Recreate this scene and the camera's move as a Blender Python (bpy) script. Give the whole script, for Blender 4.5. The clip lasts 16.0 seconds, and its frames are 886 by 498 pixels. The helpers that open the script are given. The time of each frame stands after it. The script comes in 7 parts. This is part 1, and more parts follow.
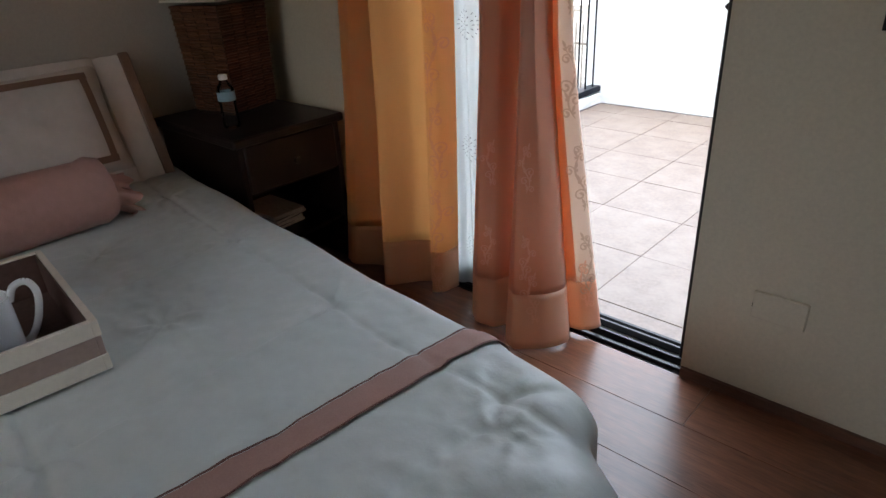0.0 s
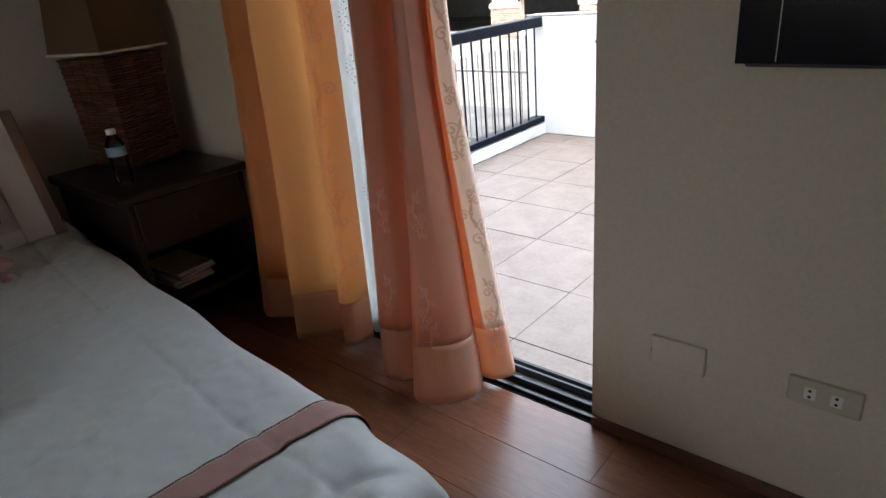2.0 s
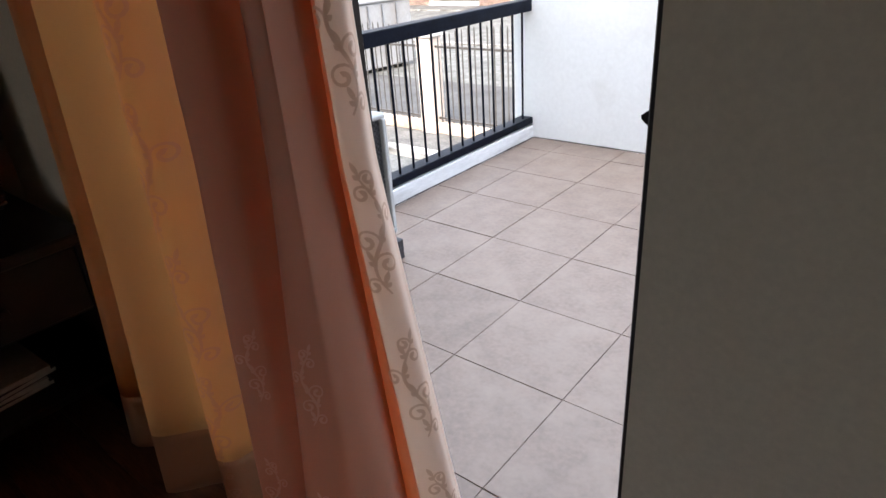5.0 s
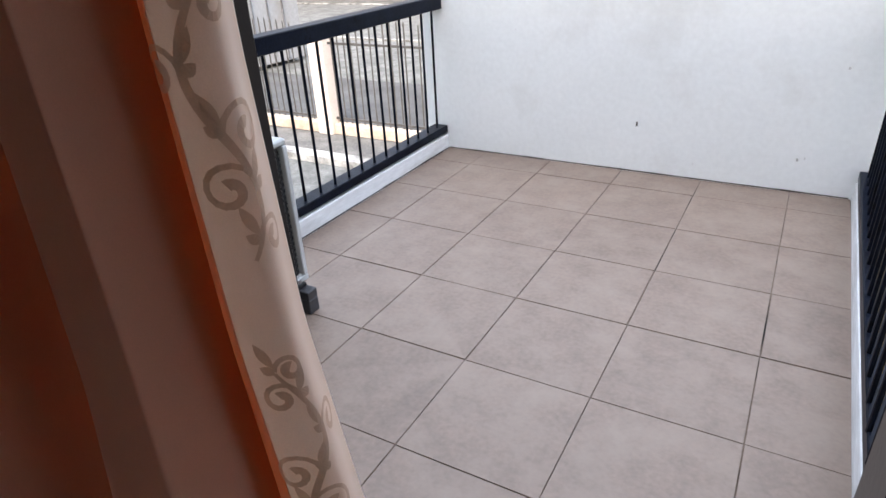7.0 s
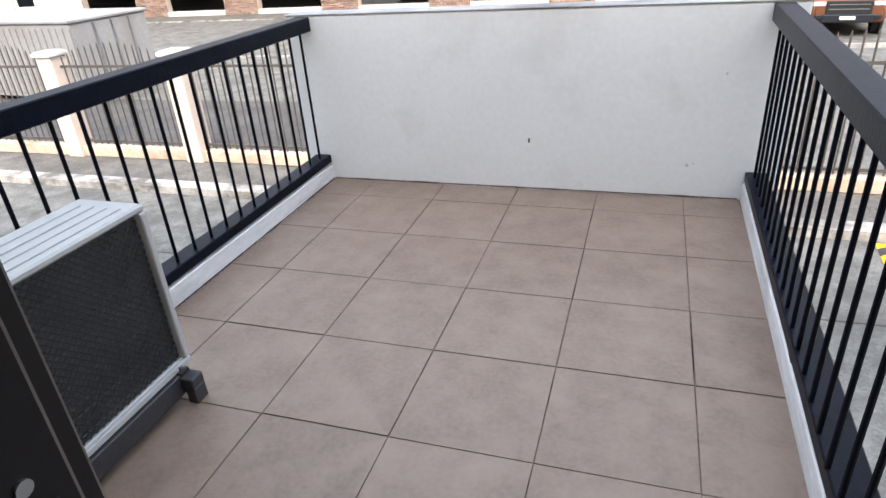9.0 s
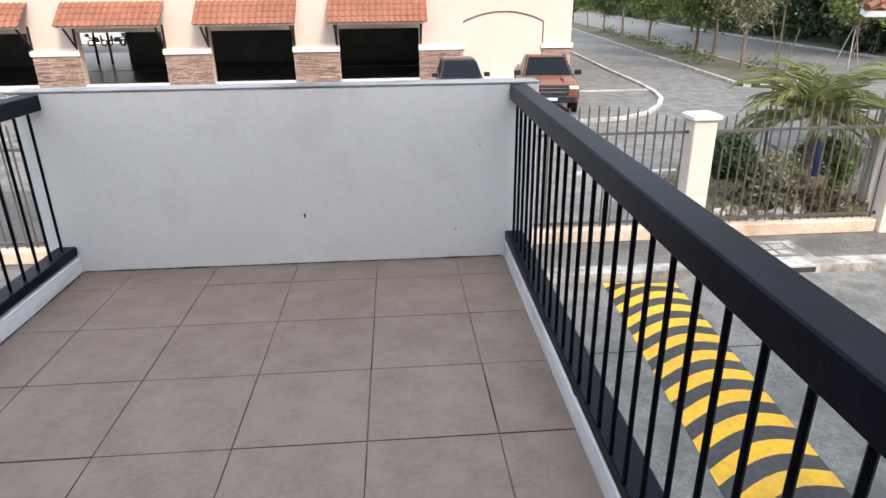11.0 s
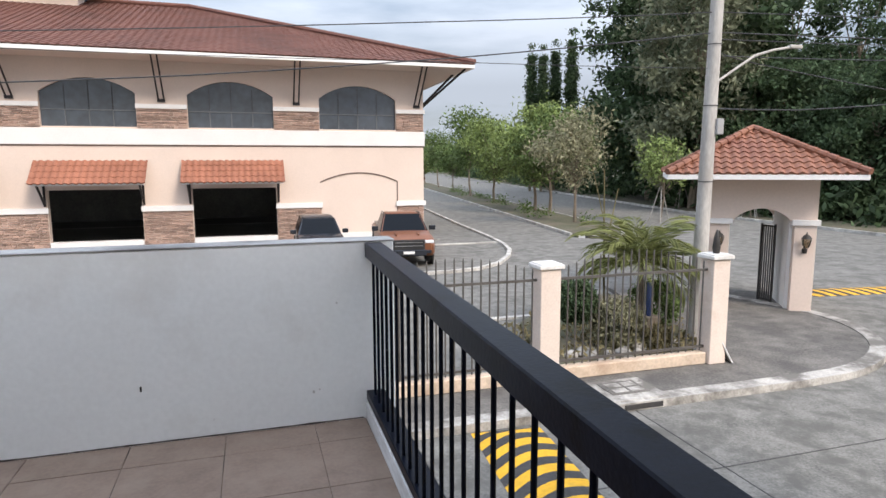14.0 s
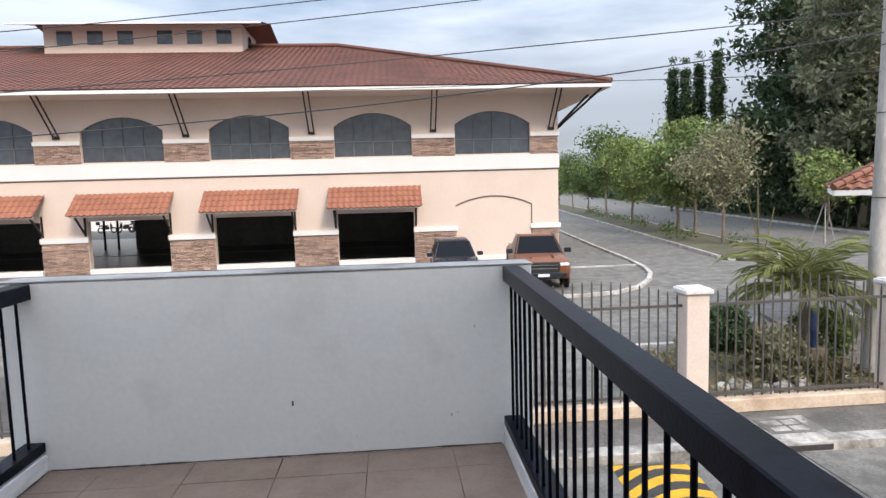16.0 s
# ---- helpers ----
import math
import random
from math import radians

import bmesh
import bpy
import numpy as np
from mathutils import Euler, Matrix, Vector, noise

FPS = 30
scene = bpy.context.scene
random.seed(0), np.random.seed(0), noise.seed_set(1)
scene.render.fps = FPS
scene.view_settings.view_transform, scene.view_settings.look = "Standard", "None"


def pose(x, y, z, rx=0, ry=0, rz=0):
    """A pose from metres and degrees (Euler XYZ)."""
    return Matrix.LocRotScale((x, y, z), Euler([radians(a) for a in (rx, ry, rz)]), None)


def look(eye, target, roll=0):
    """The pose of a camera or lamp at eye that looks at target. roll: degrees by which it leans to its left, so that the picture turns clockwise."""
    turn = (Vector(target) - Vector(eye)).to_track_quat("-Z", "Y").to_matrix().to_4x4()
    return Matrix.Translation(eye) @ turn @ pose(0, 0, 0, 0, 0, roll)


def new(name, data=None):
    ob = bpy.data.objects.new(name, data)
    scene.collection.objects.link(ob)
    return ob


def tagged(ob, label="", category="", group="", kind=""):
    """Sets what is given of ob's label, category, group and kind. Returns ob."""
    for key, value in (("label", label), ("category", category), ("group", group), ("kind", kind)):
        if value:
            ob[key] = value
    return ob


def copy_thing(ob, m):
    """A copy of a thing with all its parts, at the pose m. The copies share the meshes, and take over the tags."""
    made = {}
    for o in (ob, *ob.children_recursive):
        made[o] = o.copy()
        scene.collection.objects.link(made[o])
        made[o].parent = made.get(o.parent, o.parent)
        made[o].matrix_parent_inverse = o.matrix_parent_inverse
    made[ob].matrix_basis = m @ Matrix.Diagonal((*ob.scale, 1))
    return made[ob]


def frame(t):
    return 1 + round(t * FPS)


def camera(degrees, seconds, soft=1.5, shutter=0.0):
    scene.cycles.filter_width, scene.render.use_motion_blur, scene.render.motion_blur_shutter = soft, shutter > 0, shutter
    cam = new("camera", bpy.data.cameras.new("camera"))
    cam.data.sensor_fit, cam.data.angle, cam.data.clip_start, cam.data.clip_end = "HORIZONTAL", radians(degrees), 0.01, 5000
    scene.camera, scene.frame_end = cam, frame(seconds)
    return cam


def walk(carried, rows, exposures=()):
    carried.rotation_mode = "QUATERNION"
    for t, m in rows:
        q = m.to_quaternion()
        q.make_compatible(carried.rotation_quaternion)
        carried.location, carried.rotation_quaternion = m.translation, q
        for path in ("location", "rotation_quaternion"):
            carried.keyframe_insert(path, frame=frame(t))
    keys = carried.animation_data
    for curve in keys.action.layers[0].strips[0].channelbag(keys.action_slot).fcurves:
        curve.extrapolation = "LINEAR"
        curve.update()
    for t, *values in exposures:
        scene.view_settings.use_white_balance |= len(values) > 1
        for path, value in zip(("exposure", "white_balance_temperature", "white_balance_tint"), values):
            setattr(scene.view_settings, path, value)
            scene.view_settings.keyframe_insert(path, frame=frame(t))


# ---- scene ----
cam = camera(70.82, 16.0)
PATH = [
    (0, (1.387, -2.602, 1.204), (0.144, -1.308, 0.321), -3.3),
    (0.5, (1.419, -2.561, 1.206), (0.237, -1.201, 0.339), -4.0),
    (1, (1.464, -2.495, 1.206), (0.278, -1.118, 0.372), -4.3),
    (1.5, (1.518, -2.431, 1.204), (0.283, -1.078, 0.400), -5.1),
    (2, (1.502, -2.359, 1.200), (0.278, -0.995, 0.400), -5.4),
    (2.5, (1.389, -2.232, 1.216), (0.219, -0.828, 0.403), -4.1),
    (3, (1.274, -2.138, 1.224), (0.144, -0.704, 0.407), -4.8),
    (5.5, (1.008, -1.567, 1.218), (-0.162, -0.215, 0.321), -4.1),
    (6, (0.899, -1.470, 1.202), (-0.160, -0.049, 0.274), -3.6),
    (6.5, (0.822, -1.422, 1.212), (-0.137, 0.055, 0.263), -3.3),
    (7, (0.756, -1.374, 1.209), (-0.149, 0.152, 0.287), -3.1),
    (7.5, (0.694, -1.272, 1.210), (-0.244, 0.240, 0.296), -5.4),
    (8, (0.664, -1.220, 1.226), (-0.301, 0.293, 0.344), -5.0),
    (8.5, (0.635, -1.178, 1.225), (-0.188, 0.413, 0.337), -4.8),
    (9, (0.601, -1.152, 1.232), (0.015, 0.524, 0.312), -4.2),
    (9.5, (0.588, -1.145, 1.238), (0.236, 0.615, 0.354), -3.4),
    (12, (0.498, -1.145, 1.213), (0.846, 0.737, 0.634), 0.5),
    (12.5, (0.502, -1.122, 1.222), (0.944, 0.766, 0.736), 0.6),
    (13, (0.522, -1.117, 1.226), (1.015, 0.774, 0.803), 0.7),
    (13.5, (0.541, -1.098, 1.228), (1.089, 0.796, 0.890), 0.2),
    (14, (0.555, -1.090, 1.231), (1.137, 0.804, 0.963), -0.2),
    (14.5, (0.563, -1.062, 1.231), (1.162, 0.833, 1.007), -0.5),
    (15, (0.554, -1.072, 1.233), (1.037, 0.859, 1.033), -0.6),
    (15.5, (0.543, -1.073, 1.236), (0.853, 0.893, 1.038), -1.1),
    (16, (0.540, -1.068, 1.234), (0.706, 0.916, 1.044), -1.6),
]
walk(cam, [(t, look(eye, aim, lean)) for t, eye, aim, lean in PATH],
     exposures=[(0, 2.33, 7130, 10), (1, 2.3, 7130, 10), (3, 2.0, 7130, 10), (5.5, 1.5, 7130, 14), (7, 1.22, 7130, 14), (8, 1.08, 7280, 14), (9.5, 0.86, 7430, 14),
                (12, 0.46, 7200, 14), (13, 0.38, 7200, 14), (16, 0.30, 7200, 14)])

# ---- light ----
SUN_EL, SUN_AZ = radians(40), radians(156)      # azimuth clockwise from +y
world = bpy.data.worlds.new("sky")
scene.world = world
world.use_nodes = True
wn, wl = world.node_tree.nodes, world.node_tree.links
wn.clear()
w_out = wn.new("ShaderNodeOutputWorld")
w_bg = wn.new("ShaderNodeBackground")
w_sky = wn.new("ShaderNodeTexSky")
w_sky.sky_type, w_sky.sun_disc = "NISHITA", False
w_sky.sun_elevation, w_sky.sun_rotation = SUN_EL, SUN_AZ
w_sky.air_density, w_sky.dust_density, w_sky.ozone_density = 1.0, 2.0, 1.5
w_tc = wn.new("ShaderNodeTexCoord")
w_map = wn.new("ShaderNodeMapping")
w_map.inputs["Scale"].default_value = (1.0, 1.0, 5.0)
w_noise = wn.new("ShaderNodeTexNoise")
w_noise.inputs["Scale"].default_value = 1.6
w_noise.inputs["Detail"].default_value = 7
w_noise.inputs["Roughness"].default_value = 0.55
w_ramp = wn.new("ShaderNodeValToRGB")
w_ramp.color_ramp.elements[0].position, w_ramp.color_ramp.elements[1].position = 0.38, 0.60
w_ramp.color_ramp.elements[0].color = (0.10, 0.10, 0.10, 1)
w_ramp.color_ramp.elements[1].color = (0.95, 0.95, 0.95, 1)
w_mix = wn.new("ShaderNodeMixRGB")
w_mix.inputs[2].default_value = (5.9, 7.1, 8.85, 1)
wl.new(w_tc.outputs["Generated"], w_map.inputs["Vector"])
wl.new(w_map.outputs[0], w_noise.inputs["Vector"])
wl.new(w_noise.outputs["Fac"], w_ramp.inputs[0])
wl.new(w_ramp.outputs[0], w_mix.inputs[0])
wl.new(w_sky.outputs[0], w_mix.inputs[1])
# an overcast sky is brightest overhead
w_sep = wn.new("ShaderNodeSeparateXYZ")
w_up = wn.new("ShaderNodeMapRange")
w_up.inputs["From Min"].default_value, w_up.inputs["From Max"].default_value = 0.12, 0.85
w_up.inputs["To Min"].default_value, w_up.inputs["To Max"].default_value = 0.49, 2.3
w_mul = wn.new("ShaderNodeVectorMath")
w_mul.operation = "SCALE"
wl.new(w_tc.outputs["Generated"], w_sep.inputs[0])
wl.new(w_sep.outputs["Z"], w_up.inputs["Value"])
wl.new(w_mix.outputs[0], w_mul.inputs[0])
wl.new(w_up.outputs[0], w_mul.inputs["Scale"])
wl.new(w_mul.outputs[0], w_bg.inputs[0])
w_bg.inputs[1].default_value = 0.15
wl.new(w_bg.outputs[0], w_out.inputs[0])

sun_dir = Vector((math.sin(SUN_AZ) * math.cos(SUN_EL), math.cos(SUN_AZ) * math.cos(SUN_EL), math.sin(SUN_EL)))
sun = new("sun", bpy.data.lights.new("sun", "SUN"))
sun.data.energy, sun.data.angle, sun.data.color = 2.2, radians(16), (1.0, 0.95, 0.88)
sun.matrix_world = look(sun_dir * 60, (0, 0, 0))


# ---- materials ----
def surf(name, col, rough=0.6, var=0.18, scale=3.0, fine=60.0, bump=0.15, metal=0.0, dark=None, dark_at=0.62,
         rnd=0.0, island=0.0, stretch=(1, 1, 1), spec=0.5, dist=0.004, soft=0.12):
    """Colour with variation at two scales, stains of colour dark, bump; rnd and island vary single pieces."""
    m = bpy.data.materials.new(name)
    m.use_nodes = True
    n, l = m.node_tree.nodes, m.node_tree.links
    b = n["Principled BSDF"]
    geo = n.new("ShaderNodeNewGeometry")
    mp = n.new("ShaderNodeMapping")
    mp.inputs["Scale"].default_value = stretch
    l.new(geo.outputs["Position"], mp.inputs["Vector"])
    big = n.new("ShaderNodeTexNoise")
    big.inputs["Scale"].default_value, big.inputs["Detail"].default_value = scale, 5
    small = n.new("ShaderNodeTexNoise")
    small.inputs["Scale"].default_value, small.inputs["Detail"].default_value = fine, 4
    l.new(mp.outputs[0], big.inputs["Vector"])
    l.new(mp.outputs[0], small.inputs["Vector"])
    add = n.new("ShaderNodeMath")
    add.operation = "ADD"
    l.new(big.outputs["Fac"], add.inputs[0])
    l.new(small.outputs["Fac"], add.inputs[1])
    rng = n.new("ShaderNodeMapRange")
    rng.inputs["From Min"].default_value, rng.inputs["From Max"].default_value = 0.7, 1.3
    rng.inputs["To Min"].default_value, rng.inputs["To Max"].default_value = 1 - var, 1 + var
    l.new(add.outputs[0], rng.inputs["Value"])
    val = rng.outputs[0]
    for amount, node, out in ((rnd, "ShaderNodeObjectInfo", "Random"), (island, "ShaderNodeNewGeometry", "Random Per Island")):
        if amount:
            src = n.new(node)
            r2 = n.new("ShaderNodeMapRange")
            r2.inputs["To Min"].default_value, r2.inputs["To Max"].default_value = 1 - amount, 1 + amount
            l.new(src.outputs[out], r2.inputs["Value"])
            mul = n.new("ShaderNodeMath")
            mul.operation = "MULTIPLY"
            l.new(val, mul.inputs[0])
            l.new(r2.outputs[0], mul.inputs[1])
            val = mul.outputs[0]
    tint = n.new("ShaderNodeVectorMath")
    tint.operation = "SCALE"
    tint.inputs[0].default_value = col
    l.new(val, tint.inputs["Scale"])
    colour = tint.outputs[0]
    if dark:
        st = n.new("ShaderNodeTexNoise")
        st.inputs["Scale"].default_value, st.inputs["Detail"].default_value = scale * 0.6, 9
        st.inputs["Roughness"].default_value = 0.65
        l.new(mp.outputs[0], st.inputs["Vector"])
        r3 = n.new("ShaderNodeMapRange")
        r3.inputs["From Min"].default_value, r3.inputs["From Max"].default_value = dark_at - soft, dark_at + soft
        l.new(st.outputs["Fac"], r3.inputs["Value"])
        mx = n.new("ShaderNodeMixRGB")
        mx.inputs[2].default_value = (*dark, 1)
        l.new(r3.outputs[0], mx.inputs[0])
        l.new(colour, mx.inputs[1])
        colour = mx.outputs[0]
    l.new(colour, b.inputs["Base Color"])
    b.inputs["Roughness"].default_value, b.inputs["Metallic"].default_value = rough, metal
    b.inputs["Specular IOR Level"].default_value = spec
    if bump:
        bp = n.new("ShaderNodeBump")
        bp.inputs["Strength"].default_value, bp.inputs["Distance"].default_value = bump, dist
        l.new(add.outputs[0], bp.inputs["Height"])
        l.new(bp.outputs[0], b.inputs["Normal"])
    return m


def cloth(name, col, see=0.35, rough=0.8, sheen=0.2, var=0.08, weave=900.0, through_col=None):
    """A thin cloth that lets light through, tinted by through_col on the way."""
    m = surf(name, col, rough, var, 4.0, weave, 0.15, dist=0.0006)
    n, l = m.node_tree.nodes, m.node_tree.links
    b = n["Principled BSDF"]
    b.inputs["Sheen Weight"].default_value = sheen
    tr = n.new("ShaderNodeBsdfTranslucent")
    if through_col:
        tr.inputs["Color"].default_value = (*through_col, 1)
    else:
        l.new(b.inputs["Base Color"].links[0].from_socket, tr.inputs["Color"])
    mix = n.new("ShaderNodeMixShader")
    mix.inputs[0].default_value = see
    l.new(b.outputs[0], mix.inputs[1])
    l.new(tr.outputs[0], mix.inputs[2])
    l.new(mix.outputs[0], n["Material Output"].inputs["Surface"])
    return m


def glass(name, col=(1, 1, 1), rough=0.0, alpha=0.85):
    m = bpy.data.materials.new(name)
    m.use_nodes = True
    n, l = m.node_tree.nodes, m.node_tree.links
    tp = n.new("ShaderNodeBsdfTransparent")
    tp.inputs[0].default_value = (*col, 1)
    gl = n.new("ShaderNodeBsdfGlossy")
    gl.inputs["Roughness"].default_value = rough
    fr = n.new("ShaderNodeFresnel")
    fr.inputs[0].default_value = 1.45
    mix = n.new("ShaderNodeMixShader")
    l.new(fr.outputs[0], mix.inputs[0])
    l.new(tp.outputs[0], mix.inputs[1])
    l.new(gl.outputs[0], mix.inputs[2])
    l.new(mix.outputs[0], n["Material Output"].inputs["Surface"])
    return m


M = dict(
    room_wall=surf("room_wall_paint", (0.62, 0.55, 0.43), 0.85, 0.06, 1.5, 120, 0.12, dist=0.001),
    # finish of room_wall in a darker, less yellow tone
    head_wall=surf("head_wall_darker", (0.49, 0.44, 0.385), 0.85, 0.06, 1.5, 120, 0.12, dist=0.001),
    ceiling=surf("ceiling_paint", (0.72, 0.70, 0.66), 0.9, 0.05, 1.5, 120, 0.1),
    white_wall=surf("terrace_wall_paint", (0.84, 0.868, 0.872), 0.8, 0.04, 1.3, 40, 0.06, dark=(0.66, 0.66, 0.64), dark_at=0.70, dist=0.002),
    facade=surf("house_paint", (0.70, 0.62, 0.52), 0.85, 0.06, 1.0, 60, 0.15),
    tile=surf("terrace_tile", (0.212, 0.149, 0.114), 0.5, 0.17, 9.0, 60, 0.25, dark=(0.264, 0.195, 0.152), dark_at=0.56, rnd=0.05, dist=0.001),
    grout=surf("grout", (0.055, 0.045, 0.04), 0.95, 0.4, 6, 80, 0.2),
    tile_joint=surf("tile_joint", (0.16, 0.115, 0.088), 0.95, 0.3, 4.5, 80, 0.2, dark=(0.022, 0.018, 0.016), dark_at=0.53, soft=0.05),
    plank=surf("laminate", (0.19, 0.075, 0.041), 0.28, 0.35, 5.0, 40, 0.08, rnd=0.12, stretch=(0.5, 6, 1), dist=0.0006),
    baseboard=surf("baseboard_wood", (0.14, 0.065, 0.04), 0.45, 0.25, 6, 60, 0.1, stretch=(0.4, 3, 3)),
    black_alu=surf("dark_aluminium", (0.013, 0.010, 0.011), 0.34, 0.2, 8, 150, 0.05, spec=0.35),
    rail=surf("rail_paint", (0.0045, 0.0065, 0.0130), 0.32, 0.4, 12, 90, 0.35, dark=(0.0012, 0.0016, 0.003), dark_at=0.60, soft=0.03, dist=0.0015, spec=0.10),
    road=surf("concrete_road", (0.162, 0.156, 0.140), 0.9, 0.42, 3.2, 34, 0.3, dark=(0.100, 0.096, 0.085), dark_at=0.56, dist=0.005, soft=0.08),
    step=surf("door_step_aluminium", (0.34, 0.34, 0.35), 0.5, 0.2, 6, 80, 0.1, dark=(0.12, 0.12, 0.12), dark_at=0.6),
    kerb_paint=surf("kerb_dirty_white", (0.74, 0.75, 0.76), 0.8, 0.1, 3.0, 30, 0.3, dark=(0.34, 0.33, 0.31), dark_at=0.57, stretch=(3, 0.6, 3)),
    coping=surf("weathered_coping", (0.36, 0.36, 0.35), 0.9, 0.2, 4, 40, 0.3, dark=(0.16, 0.155, 0.15), dark_at=0.58),
    pave=surf("pavement_concrete", (0.135, 0.125, 0.112), 0.9, 0.5, 2.4, 24, 0.4, dark=(0.075, 0.070, 0.065), dark_at=0.58, dist=0.01),
    kerb=surf("kerb_whitewash", (0.42, 0.40, 0.365), 0.85, 0.3, 2.5, 25, 0.4, dark=(0.14, 0.13, 0.115), dark_at=0.51, dist=0.006, soft=0.08),
    kerb_far=surf("kerb_white", (0.50, 0.48, 0.44), 0.85, 0.3, 2.5, 20, 0.3, dark=(0.22, 0.205, 0.185), dark_at=0.54),
    post_cap=surf("post_cap_paint", (0.66, 0.64, 0.61), 0.85, 0.12, 4, 30, 0.3, dark=(0.34, 0.31, 0.28), dark_at=0.60),
    plaster=surf("peach_plaster", (0.66, 0.54, 0.465), 0.85, 0.05, 0.6, 20, 0.15, dist=0.004),
    trim=surf("white_trim", (0.72, 0.705, 0.69), 0.8, 0.05, 0.8, 20, 0.1),
    fence_post=surf("fence_post_paint", (0.67, 0.565, 0.49), 0.85, 0.10, 2.0, 30, 0.2, dark=(0.50, 0.38, 0.28), dark_at=0.70),
    plinth=surf("plinth_paint", (0.60, 0.48, 0.37), 0.85, 0.18, 2.0, 20, 0.4, dark=(0.36, 0.24, 0.16), dark_at=0.60),
    fence_bar=surf("fence_bar_paint", (0.08, 0.072, 0.064), 0.6, 0.35, 6, 60, 0.2),
    stone=surf("stacked_stone", (0.40, 0.275, 0.222), 0.9, 0.28, 2.5, 22, 0.5, island=0.34, dist=0.01),
    stone_back=surf("stone_joint", (0.16, 0.11, 0.09), 0.95, 0.2, 3, 20, 0.2),
    roof=surf("roof_tile_brown", (0.148, 0.064, 0.048), 0.8, 0.25, 0.5, 8, 0.25, dark=(0.10, 0.050, 0.040), dark_at=0.62),
    awning=surf("roof_tile_orange", (0.34, 0.14, 0.088), 0.7, 0.22, 1.0, 14, 0.25, dark=(0.26, 0.105, 0.066), dark_at=0.58),
    gate_roof=surf("roof_tile_red", (0.235, 0.098, 0.058), 0.7, 0.25, 1.5, 20, 0.25, dark=(0.20, 0.075, 0.05), dark_at=0.60),
    # dark colour carries the shade inside the hall
    inside=surf("shaded_interior", (0.10, 0.10, 0.088), 0.3, 0.3, 1, 8, 0.1),
    window=surf("tinted_glass", (0.062, 0.076, 0.094), 0.12, 0.3, 0.4, 3, 0.0, spec=0.7),
    mullion=surf("window_frame", (0.11, 0.12, 0.13), 0.5, 0.1, 3, 40, 0),
    bark=surf("bark", (0.20, 0.16, 0.12), 0.95, 0.35, 2.5, 25, 0.8, stretch=(1, 1, 0.3), dist=0.02),
    soil=surf("garden_soil", (0.115, 0.097, 0.068), 0.95, 0.4, 1.2, 14, 0.6, dark=(0.070, 0.076, 0.038), dark_at=0.52, dist=0.02),
    pole=surf("galvanised_pole", (0.42, 0.40, 0.37), 0.6, 0.2, 3, 30, 0.2, dark=(0.25, 0.23, 0.21), dark_at=0.62, stretch=(1, 1, 0.25)),
    cable=surf("cable", (0.03, 0.03, 0.032), 0.6, 0.1, 5, 50, 0),
)


M["rail"].node_tree.nodes["Principled BSDF"].inputs["IOR"].default_value = 1.40


# ---- building blocks ----
def box(bm, x0, x1, y0, y1, z0, z1, bevel=0.0, seg=1):
    made = bmesh.ops.create_cube(bm, size=1.0)["verts"]
    bmesh.ops.scale(bm, vec=(abs(x1 - x0), abs(y1 - y0), abs(z1 - z0)), verts=made)
    bmesh.ops.translate(bm, vec=((x0 + x1) / 2, (y0 + y1) / 2, (z0 + z1) / 2), verts=made)
    if bevel:
        edges = list({e for v in made for e in v.link_edges})
        bmesh.ops.bevel(bm, geom=edges, offset=bevel, segments=seg, affect="EDGES", profile=0.5)
    return made


def tube(bm, a, b, r0, r1=None, n=10, caps=True):
    a, b = Vector(a), Vector(b)
    r1 = r0 if r1 is None else r1
    made = bmesh.ops.create_cone(bm, cap_ends=caps, segments=n, radius1=r0, radius2=r1, depth=(b - a).length)["verts"]
    bmesh.ops.transform(bm, matrix=Matrix.Translation((a + b) / 2) @ (b - a).to_track_quat("Z", "Y").to_matrix().to_4x4(), verts=made)
    return made


def lathe(bm, profile, n=24, at=(0, 0, 0)):
    rings = []
    for r, z in profile:
        rings.append([bm.verts.new((at[0] + r * math.cos(2 * math.pi * i / n), at[1] + r * math.sin(2 * math.pi * i / n), at[2] + z)) for i in range(n)])
    for lo, hi in zip(rings, rings[1:]):
        for i in range(n):
            bm.faces.new((lo[i], lo[(i + 1) % n], hi[(i + 1) % n], hi[i]))
    return rings


def finish(name, bm, mat, smooth=False):
    mesh = bpy.data.meshes.new(name)
    bm.normal_update()
    bm.to_mesh(mesh)
    bm.free()
    mesh.materials.append(mat)
    if smooth:
        mesh.shade_smooth()
        mesh.set_sharp_from_angle(angle=radians(38))
    return mesh


def part(name, bm, mat, parent=None, label="", smooth=False):
    ob = new(name, finish(name, bm, mat, smooth))
    if parent:
        ob.parent = parent
    if label:
        tagged(ob, label)
    return ob


def raw(name, verts, faces, mat, parent=None, smooth=False, label=""):
    mesh = bpy.data.meshes.new(name)
    mesh.from_pydata([tuple(v) for v in verts], [], [tuple(f) for f in faces])
    mesh.materials.append(mat)
    if smooth:
        mesh.shade_smooth()
    ob = new(name, mesh)
    if parent:
        ob.parent = parent
    if label:
        tagged(ob, label)
    return ob


def thing(name, at, label, category, group="", turn=0):
    ob = new(name)
    ob.empty_display_size = 0.1
    ob.matrix_basis = pose(*at, 0, 0, turn)
    return tagged(ob, label, category, group)


def boxes(name, mat, dims, parent=None, bevel=0.0, label="", smooth=False):
    bm = bmesh.new()
    for d in dims:
        box(bm, *d, bevel=bevel)
    return part(name, bm, mat, parent, label, smooth)


